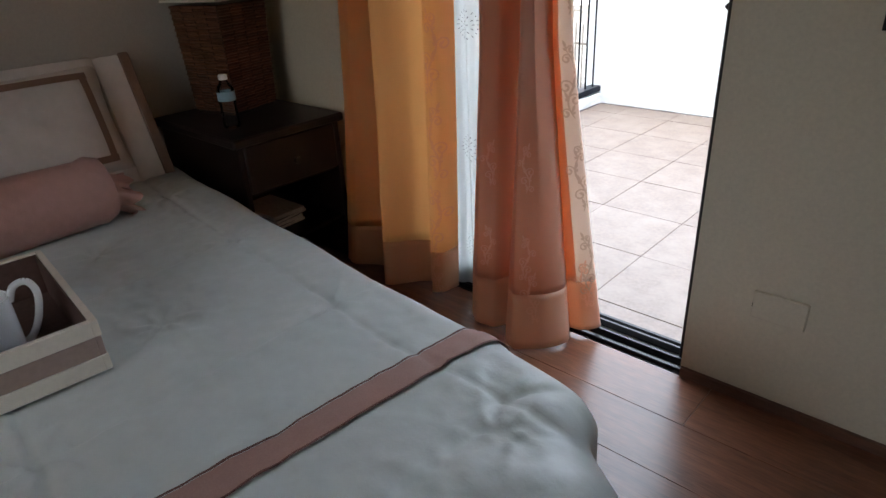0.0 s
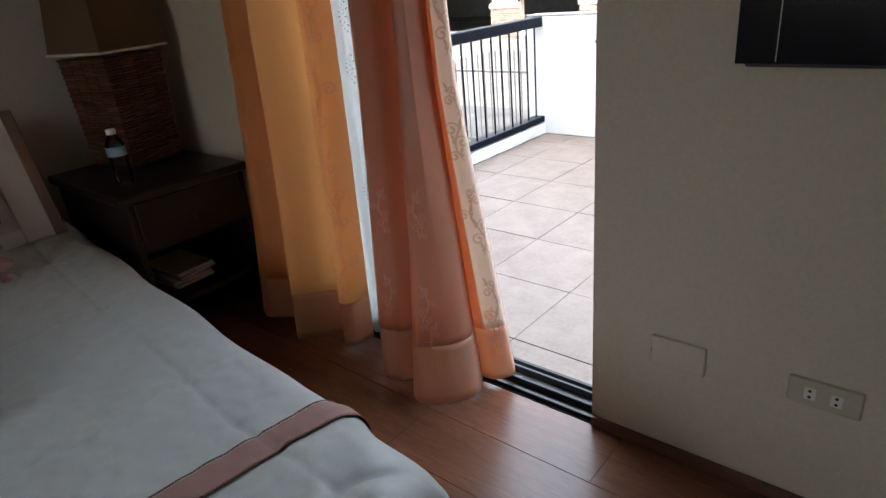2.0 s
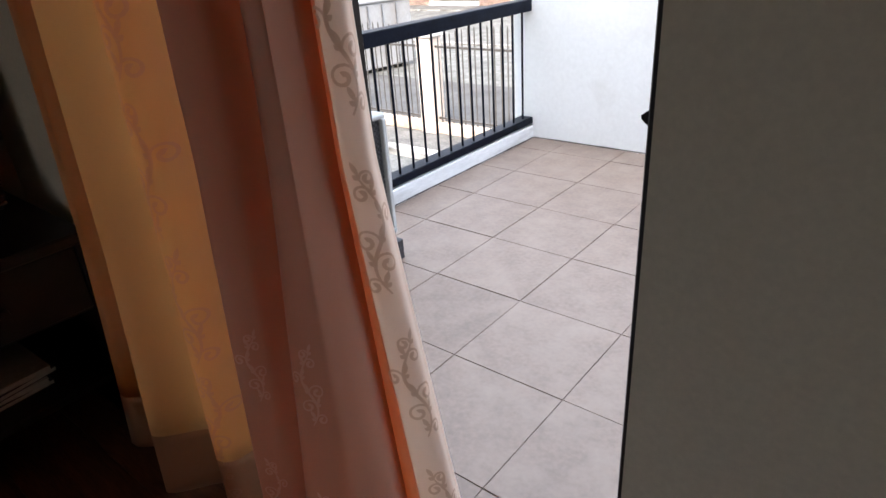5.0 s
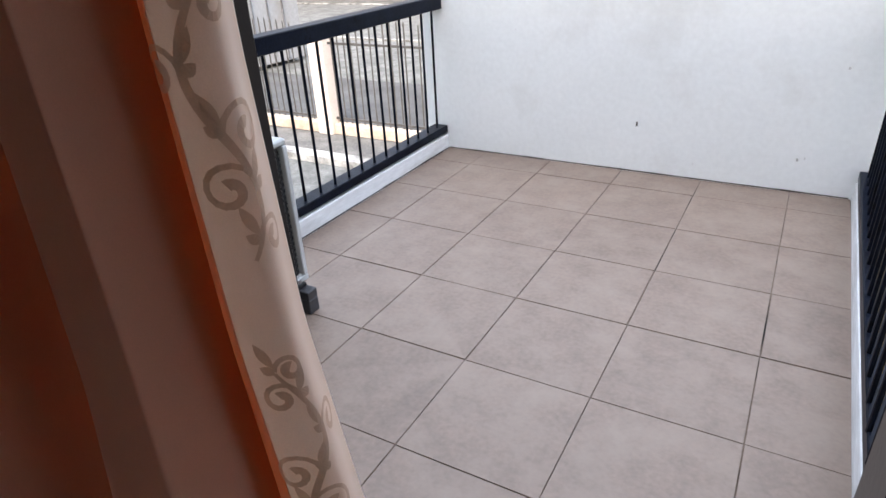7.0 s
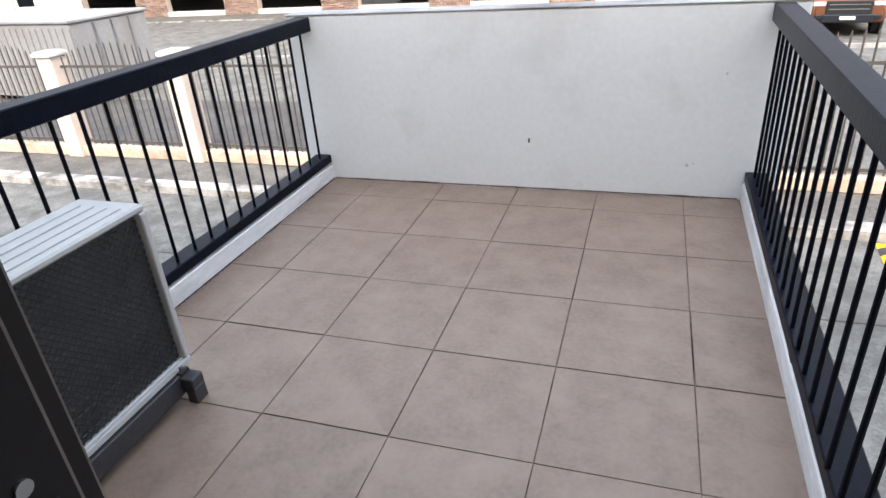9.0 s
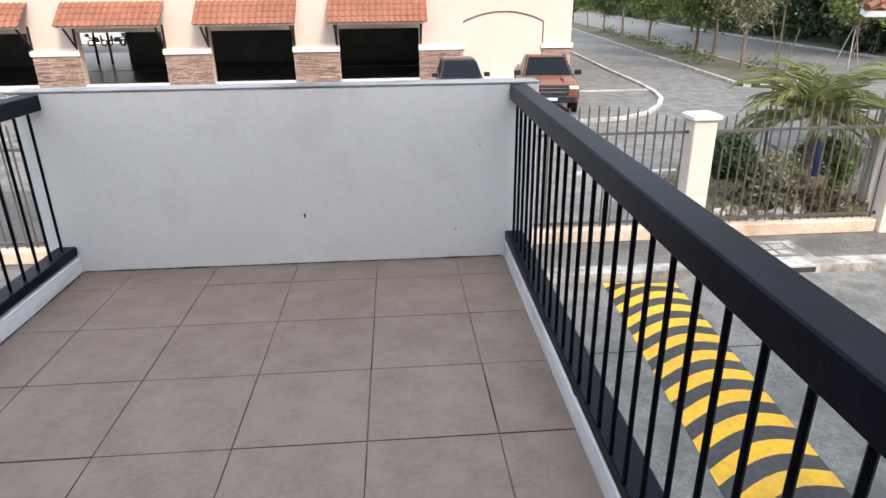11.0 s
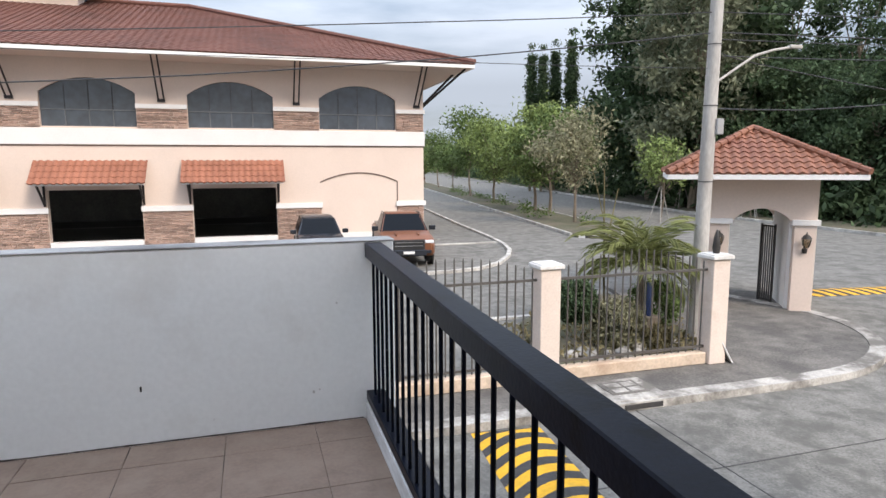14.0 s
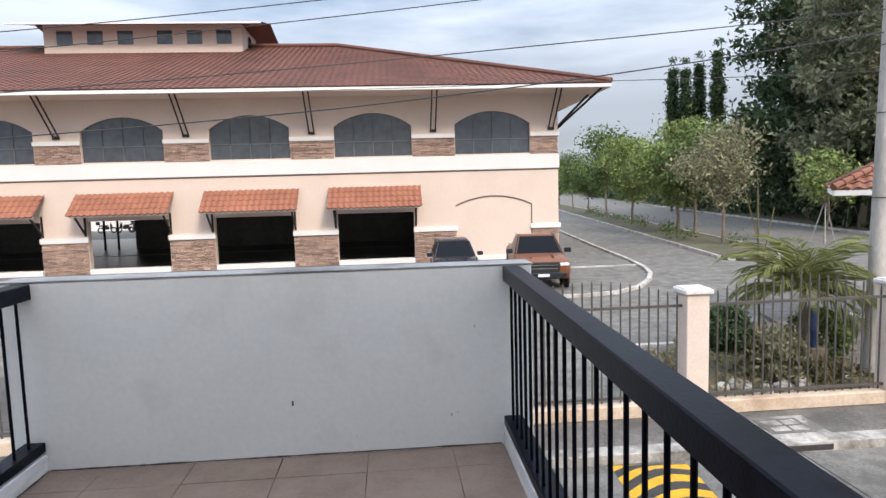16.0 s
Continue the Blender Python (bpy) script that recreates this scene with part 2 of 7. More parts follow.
def structure(name, mat, dims, label, category, bevel=0.0):
    return tagged(boxes(name, mat, dims, bevel=bevel), label, category, kind="structure")


# ---- large structure: the room ----
FZ = 0.07                       # room floor
IN_Y, OUT_Y = -1.13, -0.98      # faces of the door wall
HEAD_X = -1.03
DOOR_L, DOOR_R, DOOR_T = -0.27, 0.875, 2.12
GZ = -2.31                      # street

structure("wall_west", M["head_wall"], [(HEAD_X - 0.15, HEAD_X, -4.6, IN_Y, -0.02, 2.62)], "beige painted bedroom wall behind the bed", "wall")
structure("wall_north", M["room_wall"], [(HEAD_X - 0.15, DOOR_L, IN_Y, OUT_Y, -0.02, 2.62), (DOOR_R, 3.3, IN_Y, OUT_Y, -0.02, 2.62),
          (DOOR_L, DOOR_R, IN_Y, OUT_Y, DOOR_T, 2.62)], "beige painted bedroom wall with the sliding door opening", "wall")
# the gap at x 0.4 to 1.5 is an unseen opening added for daylight
structure("wall_south", M["room_wall"], [(HEAD_X, 0.4, -4.6, -4.45, -0.02, 2.62), (1.5, 3.15, -4.6, -4.45, -0.02, 2.62), (0.4, 1.5, -4.6, -4.45, -0.02, 1.0), (0.4, 1.5, -4.6, -4.45, 2.1, 2.62)], "beige painted bedroom wall", "wall")
structure("wall_east", M["room_wall"], [(3.15, 3.3, -4.6, IN_Y, -0.02, 2.62)], "beige painted bedroom wall", "wall")
structure("ceiling", M["ceiling"], [(HEAD_X - 0.15, 3.3, -4.6, OUT_Y, 2.624, 2.76)], "white painted bedroom ceiling", "ceiling")
floor = structure("floor", M["grout"], [(HEAD_X, 3.15, -4.45, IN_Y, -0.2, FZ - 0.008)], "reddish brown laminate plank floor", "floor")
structure("baseboard", M["baseboard"], [(DOOR_R + 0.004, 3.15, IN_Y - 0.012, IN_Y - 0.001, FZ, FZ + 0.03)], "dark brown wooden baseboard along the wall", "baseboard")
structure("door_step", M["step"], [(DOOR_L, DOOR_R, IN_Y + 0.002, OUT_Y - 0.002, -0.02, FZ - 0.013)], "pale concrete step under the sliding door", "door step")
structure("door_sill", M["black_alu"], [(DOOR_L, DOOR_R, IN_Y + 0.004, -1.095, FZ - 0.013, FZ - 0.006), (DOOR_L, DOOR_R, IN_Y + 0.012, IN_Y + 0.022, FZ - 0.012, FZ + 0.006),
          (DOOR_L, DOOR_R, -1.08, -1.072, FZ - 0.012, FZ + 0.012), (DOOR_L, DOOR_R, -1.03, -1.022, FZ - 0.012, FZ + 0.012), (DOOR_L, DOOR_R, -0.995, -0.985, FZ - 0.012, FZ + 0.004)],
          "dark aluminium track of the sliding door", "door track")

# ---- the terrace and the house round it ----
WALL_Y = 1.82
slab_east = structure("terrace_slab", M["facade"], [(-1.2, 1.11, OUT_Y, WALL_Y - 0.002, -0.35, -0.012)], "concrete slab of the terrace", "slab")
for v in slab_east.data.vertices:
    if v.co.x > 0:
        v.co.x += (v.co.y - WALL_Y) * 0.010
structure("wall_terrace", M["white_wall"], [(-1.2, 1.2, WALL_Y, WALL_Y + 0.15, -0.35, 0.87)], "white painted low terrace wall with hairline stains", "wall", 0.006)
structure("wall_coping", M["coping"], [(-1.205, 1.205, WALL_Y - 0.003, WALL_Y + 0.153, 0.8705, 0.878)], "weathered grey top of the terrace wall", "coping", 0.002)
for side, nm in ((-1, "kerb_west"), (1, "kerb_east")):
    kb = structure(nm, M["kerb_paint"], [(side * 1.052, side * (1.2 if side < 0 else 1.12), OUT_Y + 0.002, WALL_Y - 0.002, -0.35, 0.085)], "white painted concrete kerb under the railing", "kerb", 0.004)
    if side > 0:
        for v in kb.data.vertices:
            v.co.x += (v.co.y - WALL_Y) * 0.010      # the east kerb runs in slightly towards the house
# unseen outer walls, continued sideways and up to shade the terrace
structure("house_wall", M["facade"], [(-6.0, HEAD_X - 0.152, -1.5, OUT_Y, GZ - 0.1, 3.3), (3.302, 8.0, -1.5, OUT_Y, GZ - 0.1, 3.3), (-6.0, 8.0, -4.9, -4.62, GZ - 0.1, 0.5),
          (HEAD_X - 0.15, 3.3, -4.6, OUT_Y - 0.002, 2.77, 3.3), (-1.15, 0.93, OUT_Y, WALL_Y + 0.1, GZ - 0.1, -0.36), (-6, 8, -4.6, OUT_Y - 0.004, GZ - 0.1, -0.21)],
          "unseen peach painted walls of the house, continued for shade", "house wall")
# unseen roof, extended to keep direct sun off the terrace and south opening
structure("house_roof", M["roof"], [(-6.4, 8.4, -7.3, -0.55, 3.31, 3.55)], "unseen flat house roof, extended to keep the sun off", "roof")
ground = structure("ground", M["road"], [(-900, 900, -200, 1400, GZ - 0.3, GZ)], "grey concrete street and yard", "ground")

# ---- the hall across the street ----
HY, HX1, BAY = 29.57, 8.96, 5.83
hall = thing("hall", (0, HY, GZ), "large two-storey peach hall with arched windows and stone piers", "building")
centres = [5.69 - BAY * k for k in range(9)]
HX0 = centres[-1] - 3.0
WT = 0.35
dims = [(HX0, HX1, 0, WT, 2.5, 5.24)]        # between lower openings and upper windows
dims += [(HX0, HX1, 0, WT, 7.42, 8.35)]
dims += [(HX0, HX0 + 1.1, 0, WT, 0, 2.5), (HX0, HX0 + 1.1, 0, WT, 5.24, 7.42)]
for k, c in enumerate(centres):
    x1 = c + BAY - 1.86 if k else HX1
    dims.append((c + 1.86, x1, 0, WT, 0, 2.5))
    dims.append((c + 1.86, x1, 0, WT, 5.24, 7.42))
dims.append((centres[0] - 1.86, centres[0] + 1.86, 0.0, WT, 0, 2.5))
dims += [(HX1 - WT, HX1 - 0.002, WT, 26, 0, 8.3), (HX0, HX0 + WT, WT, 26, 0, 8.3), (HX0, -27.0, 26, 26.3, 0, 8.3), (-19.5, HX1, 26, 26.3, 0, 8.3), (-27.0, -19.5, 26, 26.3, 3.6, 8.3)]
boxes("wall", M["plaster"], dims, hall)
# inner faces of the hall, with the shade put into their colour
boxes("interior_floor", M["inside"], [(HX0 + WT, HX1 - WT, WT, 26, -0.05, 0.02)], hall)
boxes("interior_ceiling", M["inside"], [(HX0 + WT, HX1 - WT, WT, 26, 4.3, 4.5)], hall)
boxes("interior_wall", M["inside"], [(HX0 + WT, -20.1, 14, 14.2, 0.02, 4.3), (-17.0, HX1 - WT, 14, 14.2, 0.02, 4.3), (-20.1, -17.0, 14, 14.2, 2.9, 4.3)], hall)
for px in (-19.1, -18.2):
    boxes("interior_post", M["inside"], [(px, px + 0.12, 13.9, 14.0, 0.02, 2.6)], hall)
boxes("band", M["trim"], [(HX0 - 0.05, HX1 + 0.05, -0.08, 0.3, 4.46, 5.16)], hall, 0.02)


# dark strip stands in for the shadow line below the white band
boxes("band_shadow_groove", M["stone_back"], [(HX0, HX1 + 0.02, -0.03, 0.0, 4.40, 4.455)], hall)
# pale strip painted in for the streak of light reflected on the floor
boxes("floor_line", M["trim"], [(HX0 + 1, HX1 - 1, 9.0, 9.25, 0.021, 0.03)], hall)


def arch_wall(c, half, spring, apex, top, y0, y1):
    """The spandrel over an arched opening."""
    bm = bmesh.new()
    n = 16
    rise = apex - spring
    rad = (half * half + rise * rise) / (2 * rise)
    pts = []
    for i in range(n + 1):
        x = -half + 2 * half * i / n
        pts.append((c + x, apex - rad + math.sqrt(rad * rad - x * x)))
    rows = []
    for x, z in pts:
        rows.append([bm.verts.new((x, y0, z)), bm.verts.new((x, y0, top)), bm.verts.new((x, y1, top)), bm.verts.new((x, y1, z))])
    for a, b in zip(rows, rows[1:]):
        for i in range(4):
            bm.faces.new((a[i], b[i], b[(i + 1) % 4], a[(i + 1) % 4]))
    bm.faces.new(rows[0])
    bm.faces.new(rows[-1][::-1])
    bmesh.ops.recalc_face_normals(bm, faces=bm.faces[:])
    return bm


def veneer(name, x0, x1, z0, z1, y, parent, seed):
    """Stacked ledge stones in courses, each with its own depth."""
    rr = random.Random(seed)
    verts, faces = [], []
    z = z0
    while z < z1 - 0.02:
        h = min(rr.uniform(0.05, 0.105), z1 - z)
        x = x0
        while x < x1 - 0.02:
            w = min(rr.uniform(0.14, 0.42), x1 - x)
            d = rr.uniform(0.02, 0.085)
            g = 0.008
            b = len(verts)
            for yy, s in ((y, 0), (y - d, 0.012)):
                verts += [(x + g + s, yy, z + g + s), (x + w - g - s, yy, z + g + s), (x + w - g - s, yy, z + h - g - s), (x + g + s, yy, z + h - g - s)]
            faces += [(b + 4, b + 5, b + 6, b + 7), (b, b + 1, b + 5, b + 4), (b + 1, b + 2, b + 6, b + 5), (b + 2, b + 3, b + 7, b + 6), (b + 3, b, b + 4, b + 7)]
            x += w
        z += h
    ob = raw(name, verts, faces, M["stone"], parent)
    ob["kind"] = "stuff"
    return ob


def tiled(verts, faces, o, u, v, w0, w1, s0, s1, rows, pitch, up, amp=0.05, step=0.03, seg=5):
    """Barrel tiles on a slope: o lower left corner, u along the eave, v up the slope; the ends lean in by s0, s1 to the top."""
    o, u, v, up = Vector(o), Vector(u), Vector(v), Vector(up)
    n = max(2, int(round((w1 - w0) / pitch)))
    for j in range(rows):
        f0, f1 = j / rows, (j + 1.12) / rows
        lines = []
        for f, lift in ((f0, step), (min(f1, 1.0), 0.0)):
            lo, hi = w0 + s0 * f, w1 - s1 * f
            line = []
            for i in range(n * seg + 1):
                x = w0 + (w1 - w0) * i / (n * seg)
                x = min(max(x, lo), hi)
                a = 2 * math.pi * (i % seg) / seg
                line.append(o + u * x + v * f + up * (amp * (0.5 + 0.5 * math.cos(a)) + lift))
            lines.append(line)
        b = len(verts)
        m = n * seg + 1
        front = [p - up * (step + amp * 0.4) for p in lines[0]]
        verts += front + lines[0] + lines[1]
        for r in range(2):
            for i in range(m - 1):
                q = b + r * m + i
                if (verts[q + m] - verts[q + m + 1]).length > 1e-4:
                    faces.append((q, q + 1, q + 1 + m, q + m))


for k, c in enumerate(centres):
    # upper arched window
    win = boxes("window", M["window"], [(c - 1.88, c + 1.88, 0.16, 0.2, 5.16, 7.35)], hall)
    for dx in (-0.93, 0.0, 0.93):
        boxes("mullion", M["mullion"], [(c + dx - 0.022, c + dx + 0.022, 0.125, 0.165, 5.16, 5.93)], win)
        boxes("upper_mullion", M["black_alu"], [(c + dx - 0.012, c + dx + 0.012, 0.14, 0.165, 5.98, 7.28 - 0.3 * (abs(dx) > 0.5))], win)
    boxes("transom", M["mullion"], [(c - 1.86, c + 1.86, 0.125, 0.165, 5.93, 5.98)], win)
    part("arch", arch_wall(c, 1.862, 6.68, 7.31, 7.42, 0.0, WT), M["plaster"], hall)
    # brackets under the eave
    bm = bmesh.new()
    for dx in (-0.115, 0.115):
        tube(bm, (c + BAY / 2 + dx, -0.04, 6.45), (c + BAY / 2 + dx, -1.75, 8.2), 0.038, n=6)
    box(bm, c + BAY / 2 - 0.16, c + BAY / 2 + 0.16, -0.08, -0.005, 6.33, 6.46)
    part("bracket", bm, M["black_alu"], hall)
    xr = c + BAY - 1.86 if k else HX1
    # stone piers and their caps
    veneer("upper_stone", c + 1.87, xr - 0.01, 5.18, 6.04, -0.002, hall, 50 + k)
    boxes("upper_cap", M["trim"], [(c + 1.85, xr + (0.0 if k else 0.06), -0.1, 0.0, 6.05, 6.24)], hall)
    veneer("pier_stone", c + 1.87, xr - 0.01, 0.0, 1.5, -0.002, hall, 90 + k)
    boxes("pier_cap", M["trim"], [(c + 1.83, xr + (0.04 if k else 0.08), -0.12, 0.0, 1.51, 1.74)], hall)
    if k == 0:
        boxes("skirting", M["trim"], [(c - 1.9, c + 1.85, -0.06, -0.004, 0.0, 0.24)], hall)
        bm = bmesh.new()
        last = None
        for i in range(21):
            x = -1.9 + 3.8 * i / 20
            q = Vector((c + x, -0.01, 3.16 - 4.32 + math.sqrt(4.32 ** 2 - x * x)))
            if last:
                tube(bm, last, q, 0.035, n=5)
            last = q
        tube(bm, (c + 1.9, -0.01, 0.3), last, 0.03, n=5)
        part("arch_moulding", bm, M["stone_back"], hall)
        continue
    boxes("sill", M["trim"], [(c - 1.85, c + 1.85, -0.1, 0.32, -0.02, 0.23)], hall)
    # tiled awning
    aw = boxes("awning", M["trim"], [(c - 2.15, c + 2.15, -1.12, -1.06, 2.72, 2.84)], hall, label="orange tiled awning")
    verts, faces = [], []
    tiled(verts, faces, (c, -1.2, 2.78), (1, 0, 0), (0, 1.16, 0.98), -2.22, 2.22, 0, 0, 4, 0.27, (0, -0.6, 0.8), 0.06, 0.035)
    raw("tile_cover", verts, faces, M["awning"], aw)
    for dx in (-1.95, 1.95):
        bm = bmesh.new()
        tube(bm, (c + dx, -0.03, 1.85), (c + dx, -1.0, 2.78), 0.05, n=6)
        tube(bm, (c + dx, -0.03, 1.8), (c + dx, -0.03, 2.8), 0.05, n=6)
        part("strut", bm, M["black_alu"], aw)

# hipped roof with a wide eave
ROOF_Z, EAVE = 8.26, 2.0
RUN = 13.5
x0, x1 = HX0 - EAVE, HX1 + EAVE
verts, faces = [], []
tiled(verts, faces, (0, -EAVE, ROOF_Z), (1, 0, 0), (0, RUN, 4.72), x0, x1, RUN, RUN, 40, 0.34, (0, -0.33, 0.94), 0.035, 0.035, 4)
raw("roof_front", verts, faces, M["roof"], hall)["kind"] = "stuff"
bm = bmesh.new()
yb = 26.3 + EAVE
p = [bm.verts.new(c) for c in ((x0, -EAVE, ROOF_Z), (x1, -EAVE, ROOF_Z), (x1, yb, ROOF_Z), (x0, yb, ROOF_Z), (x0 + RUN, RUN - EAVE, ROOF_Z + 4.7), (x1 - RUN, RUN - EAVE, ROOF_Z + 4.7))]
for f in ((1, 2, 5), (2, 3, 4, 5), (3, 0, 4)):
    bm.faces.new([p[i] for i in f])
part("roof_back", bm, M["roof"], hall)
bm = bmesh.new()
tube(bm, (x1 + 0.02, -EAVE, ROOF_Z + 0.1), (x1 - RUN, RUN - EAVE, ROOF_Z + 4.85), 0.13, n=8)
tube(bm, (x0 + RUN, RUN - EAVE, ROOF_Z + 4.85), (x1 - RUN, RUN - EAVE, ROOF_Z + 4.85), 0.13, n=8)
part("ridge_cap", bm, M["roof"], hall)
boxes("fascia", M["trim"], [(x0, x1, -EAVE - 0.03, -EAVE + 0.06, ROOF_Z - 0.19, ROOF_Z - 0.04), (x1 - 0.06, x1 + 0.03, -EAVE + 0.06, yb, ROOF_Z - 0.19, ROOF_Z - 0.04)], hall)
boxes("soffit", M["plaster"], [(x0 + 0.06, x1 - 0.06, -EAVE + 0.06, 0, ROOF_Z - 0.16, ROOF_Z - 0.1), (HX1, x1 - 0.06, 0, yb - 0.1, ROOF_Z - 0.16, ROOF_Z - 0.1)], hall)
bm = bmesh.new()
for z in (7.1,):
    for yy in (0.25,):
        tube(bm, (HX1, 0.15, 6.4), (HX1 + 1.7, -1.55, 8.1), 0.06, n=6)
        tube(bm, (HX1, 0.6, 6.4), (HX1 + 1.75, 0.6, 8.1), 0.06, n=6)
part("corner_bracket", bm, M["black_alu"], hall)
# side awning
verts, faces = [], []
tiled(verts, faces, (HX1 + 1.1, 6, 2.7), (0, 1, 0), (-1.1, 0, 0.95), -2.2, 2.2, 0, 0, 4, 0.27, (0.6, 0, 0.8), 0.06, 0.035)
raw("side_awning", verts, faces, M["awning"], hall)
# roof lantern
CX0, CX1, CY0, CY1, CZ = -19.64, -8.08, 9.4, 13.6, 12.02
lantern = boxes("lantern", M["plaster"], [(CX0, CX1, CY0, CY1, CZ - 1.2, CZ + 1.9)], hall)
for i in range(6):
    wx = CX0 + 0.75 + i * 1.75 + (0.55 if i > 2 else 0)
    boxes("lantern_window", M["window"], [(wx, wx + 0.9, CY0 - 0.03, CY0 + 0.02, CZ + 0.75, CZ + 1.55)], lantern)
bm = bmesh.new()
lathe(bm, [(0.0, 0.06), (0.5, 0.05), (0.55, 0.0)], 16)
bmesh.ops.transform(bm, matrix=pose(CX1 + 0.005, (CY0 + CY1) / 2, CZ + 1.1, 0, 90, 0), verts=bm.verts[:])
part("round_window", bm, M["window"], lantern)
bm = bmesh.new()
ym = (CY0 + CY1) / 2
for sy in (-1, 1):
    q = [bm.verts.new(c) for c in ((CX0 - 1.5, ym, CZ + 2.42), (CX1 + 1.4, ym, CZ + 2.42), (CX1 + 1.4, ym + sy * 3.3, CZ + 1.75), (CX0 - 1.5, ym + sy * 3.3, CZ + 1.75))]
    bm.faces.new(q)
bmesh.ops.solidify(bm, geom=bm.faces[:], thickness=0.18)
part("lantern_roof", bm, M["roof"], lantern)
boxes("lantern_fascia", M["trim"], [(CX0 - 1.5, CX1 + 1.42, ym - 3.36, ym - 3.28, CZ + 1.64, CZ + 1.74)], lantern)


# ---- terrace things ----
M.update(
    ac_white=surf("ac_enamel", (0.47, 0.48, 0.475), 0.4, 0.06, 3, 40, 0.05, dark=(0.5, 0.49, 0.46), dark_at=0.7),
    ac_fin=surf("ac_fins", (0.075, 0.078, 0.082), 0.5, 0.3, 6, 80, 0.1, metal=0.4),
    ac_net=surf("ac_net", (0.012, 0.012, 0.013), 0.7, 0.1, 6, 80, 0),
    bracket=surf("bracket_paint", (0.035, 0.035, 0.04), 0.5, 0.3, 8, 80, 0.15, dark=(0.12, 0.09, 0.07), dark_at=0.68),
    steel=surf("brushed_steel", (0.55, 0.55, 0.56), 0.3, 0.1, 20, 200, 0.05, metal=1.0),
    door_glass=glass("door_glass"),
)
for side, word in ((-1, "west"), (1, "east")):
    rail = thing("railing", (side * 1.1, WALL_Y, 0.085), "black painted steel railing with slim round balusters on a white kerb", "railing", "terrace railings", turn=-1.6 if side > 0 else 0)
    RL = OUT_Y - WALL_Y + 0.006
    boxes("top_rail", M["rail"], [(-0.040, 0.040, RL, -0.004, 0.712, 0.782)], rail, 0.004)
    low = boxes("bottom_rail", M["rail"], [(-0.045, 0.045, RL, -0.004, 0.012, 0.056)], rail, 0.004)
    if side > 0:
        for v in low.data.vertices:
            v.co.x -= v.co.y * 0.016        # it follows the kerb, the top rail leans in a little
    bm = bmesh.new()
    tube(bm, (0, 0, 0.05), (0, 0, 0.716), 0.0068, n=8)
    mesh = finish("baluster", bm, M["rail"], True)
    k = 0
    y = WALL_Y - 0.075
    while y > OUT_Y + 0.03:
        b = new("baluster", mesh)
        b.parent = rail
        b.matrix_basis = pose(-side * 0.012, y - WALL_Y, 0)
        y -= 0.1085
    for yy in (OUT_Y + 0.4, 0.45, WALL_Y - 0.3):
        boxes("foot", M["rail"], [(-0.02, 0.02, yy - WALL_Y, yy - WALL_Y + 0.04, -0.004, 0.013)], rail)

# outdoor unit of the air conditioner, back to the terrace
ac = thing("air_conditioner", (-0.782, -0.32, 0), "white outdoor air conditioner unit with dark netted coil on steel brackets", "air conditioner")
AX, AZ0, AZ1, AY0, AY1 = 0.105, 0.105, 0.60, -0.40, 0.385
boxes("casing", M["ac_white"], [(-AX, -AX + 0.02, AY0, AY1, AZ0, AZ1), (-AX, AX - 0.02, AY0, AY0 + 0.02, AZ0, AZ1), (-AX, AX - 0.06, AY1 - 0.02, AY1, AZ0, AZ1), (-AX, AX, AY0, AY1, AZ0, AZ0 + 0.02)], ac, 0.003)
top = boxes("top_cover", M["ac_white"], [(-AX - 0.006, AX + 0.006, AY0 - 0.006, AY1 + 0.006, AZ1, AZ1 + 0.022)], ac, 0.006)
for i in range(4):
    boxes("top_rib", M["ac_white"], [(-AX + 0.03 + i * 0.045, -AX + 0.05 + i * 0.045, AY0 + 0.04, AY1 - 0.04, AZ1 + 0.022, AZ1 + 0.026)], top, 0.0015)
boxes("corner_post", M["ac_white"], [(AX - 0.018, AX + 0.012, AY1 - 0.02, AY1, AZ0 + 0.02, AZ1), (AX - 0.05, AX - 0.028, AY1 - 0.012, AY1 - 0.002, AZ0 + 0.02, AZ1)], ac, 0.003)
coil = boxes("coil", M["ac_fin"], [(AX - 0.035, AX - 0.012, AY0 + 0.02, AY1 - 0.022, AZ0 + 0.02, AZ1)], ac)
bm = bmesh.new()
yy0, yy1 = AY0 + 0.02, AY1 - 0.024
span, h = yy1 - yy0, AZ1 - AZ0 - 0.03
for sgn in (1, -1):
    k = -h
    while k < span:
        a, b = max(0.0, k), min(span, k + h)
        if b - a > 0.01:
            za, zb = a - k, b - k
            if sgn < 0:
                za, zb = h - za, h - zb
            tube(bm, (AX - 0.006, yy0 + a, AZ0 + 0.022 + za), (AX - 0.006, yy0 + b, AZ0 + 0.022 + zb), 0.0016, n=4, caps=False)
        k += 0.022
net = part("net", bm, M["ac_net"], coil, "black plastic net")
for i in range(16):
    z = AZ0 + 0.04 + i * 0.029
    bm = bmesh.new()
    tube(bm, (AX - 0.0105, yy0, z), (AX - 0.0105, yy1, z), 0.002, n=4)
    part("coil_line", bm, M["ac_fin"], coil)
boxes("base_lip", M["ac_white"], [(AX - 0.004, AX + 0.012, AY0, AY1, AZ0 - 0.004, AZ0 + 0.016)], ac, 0.002)
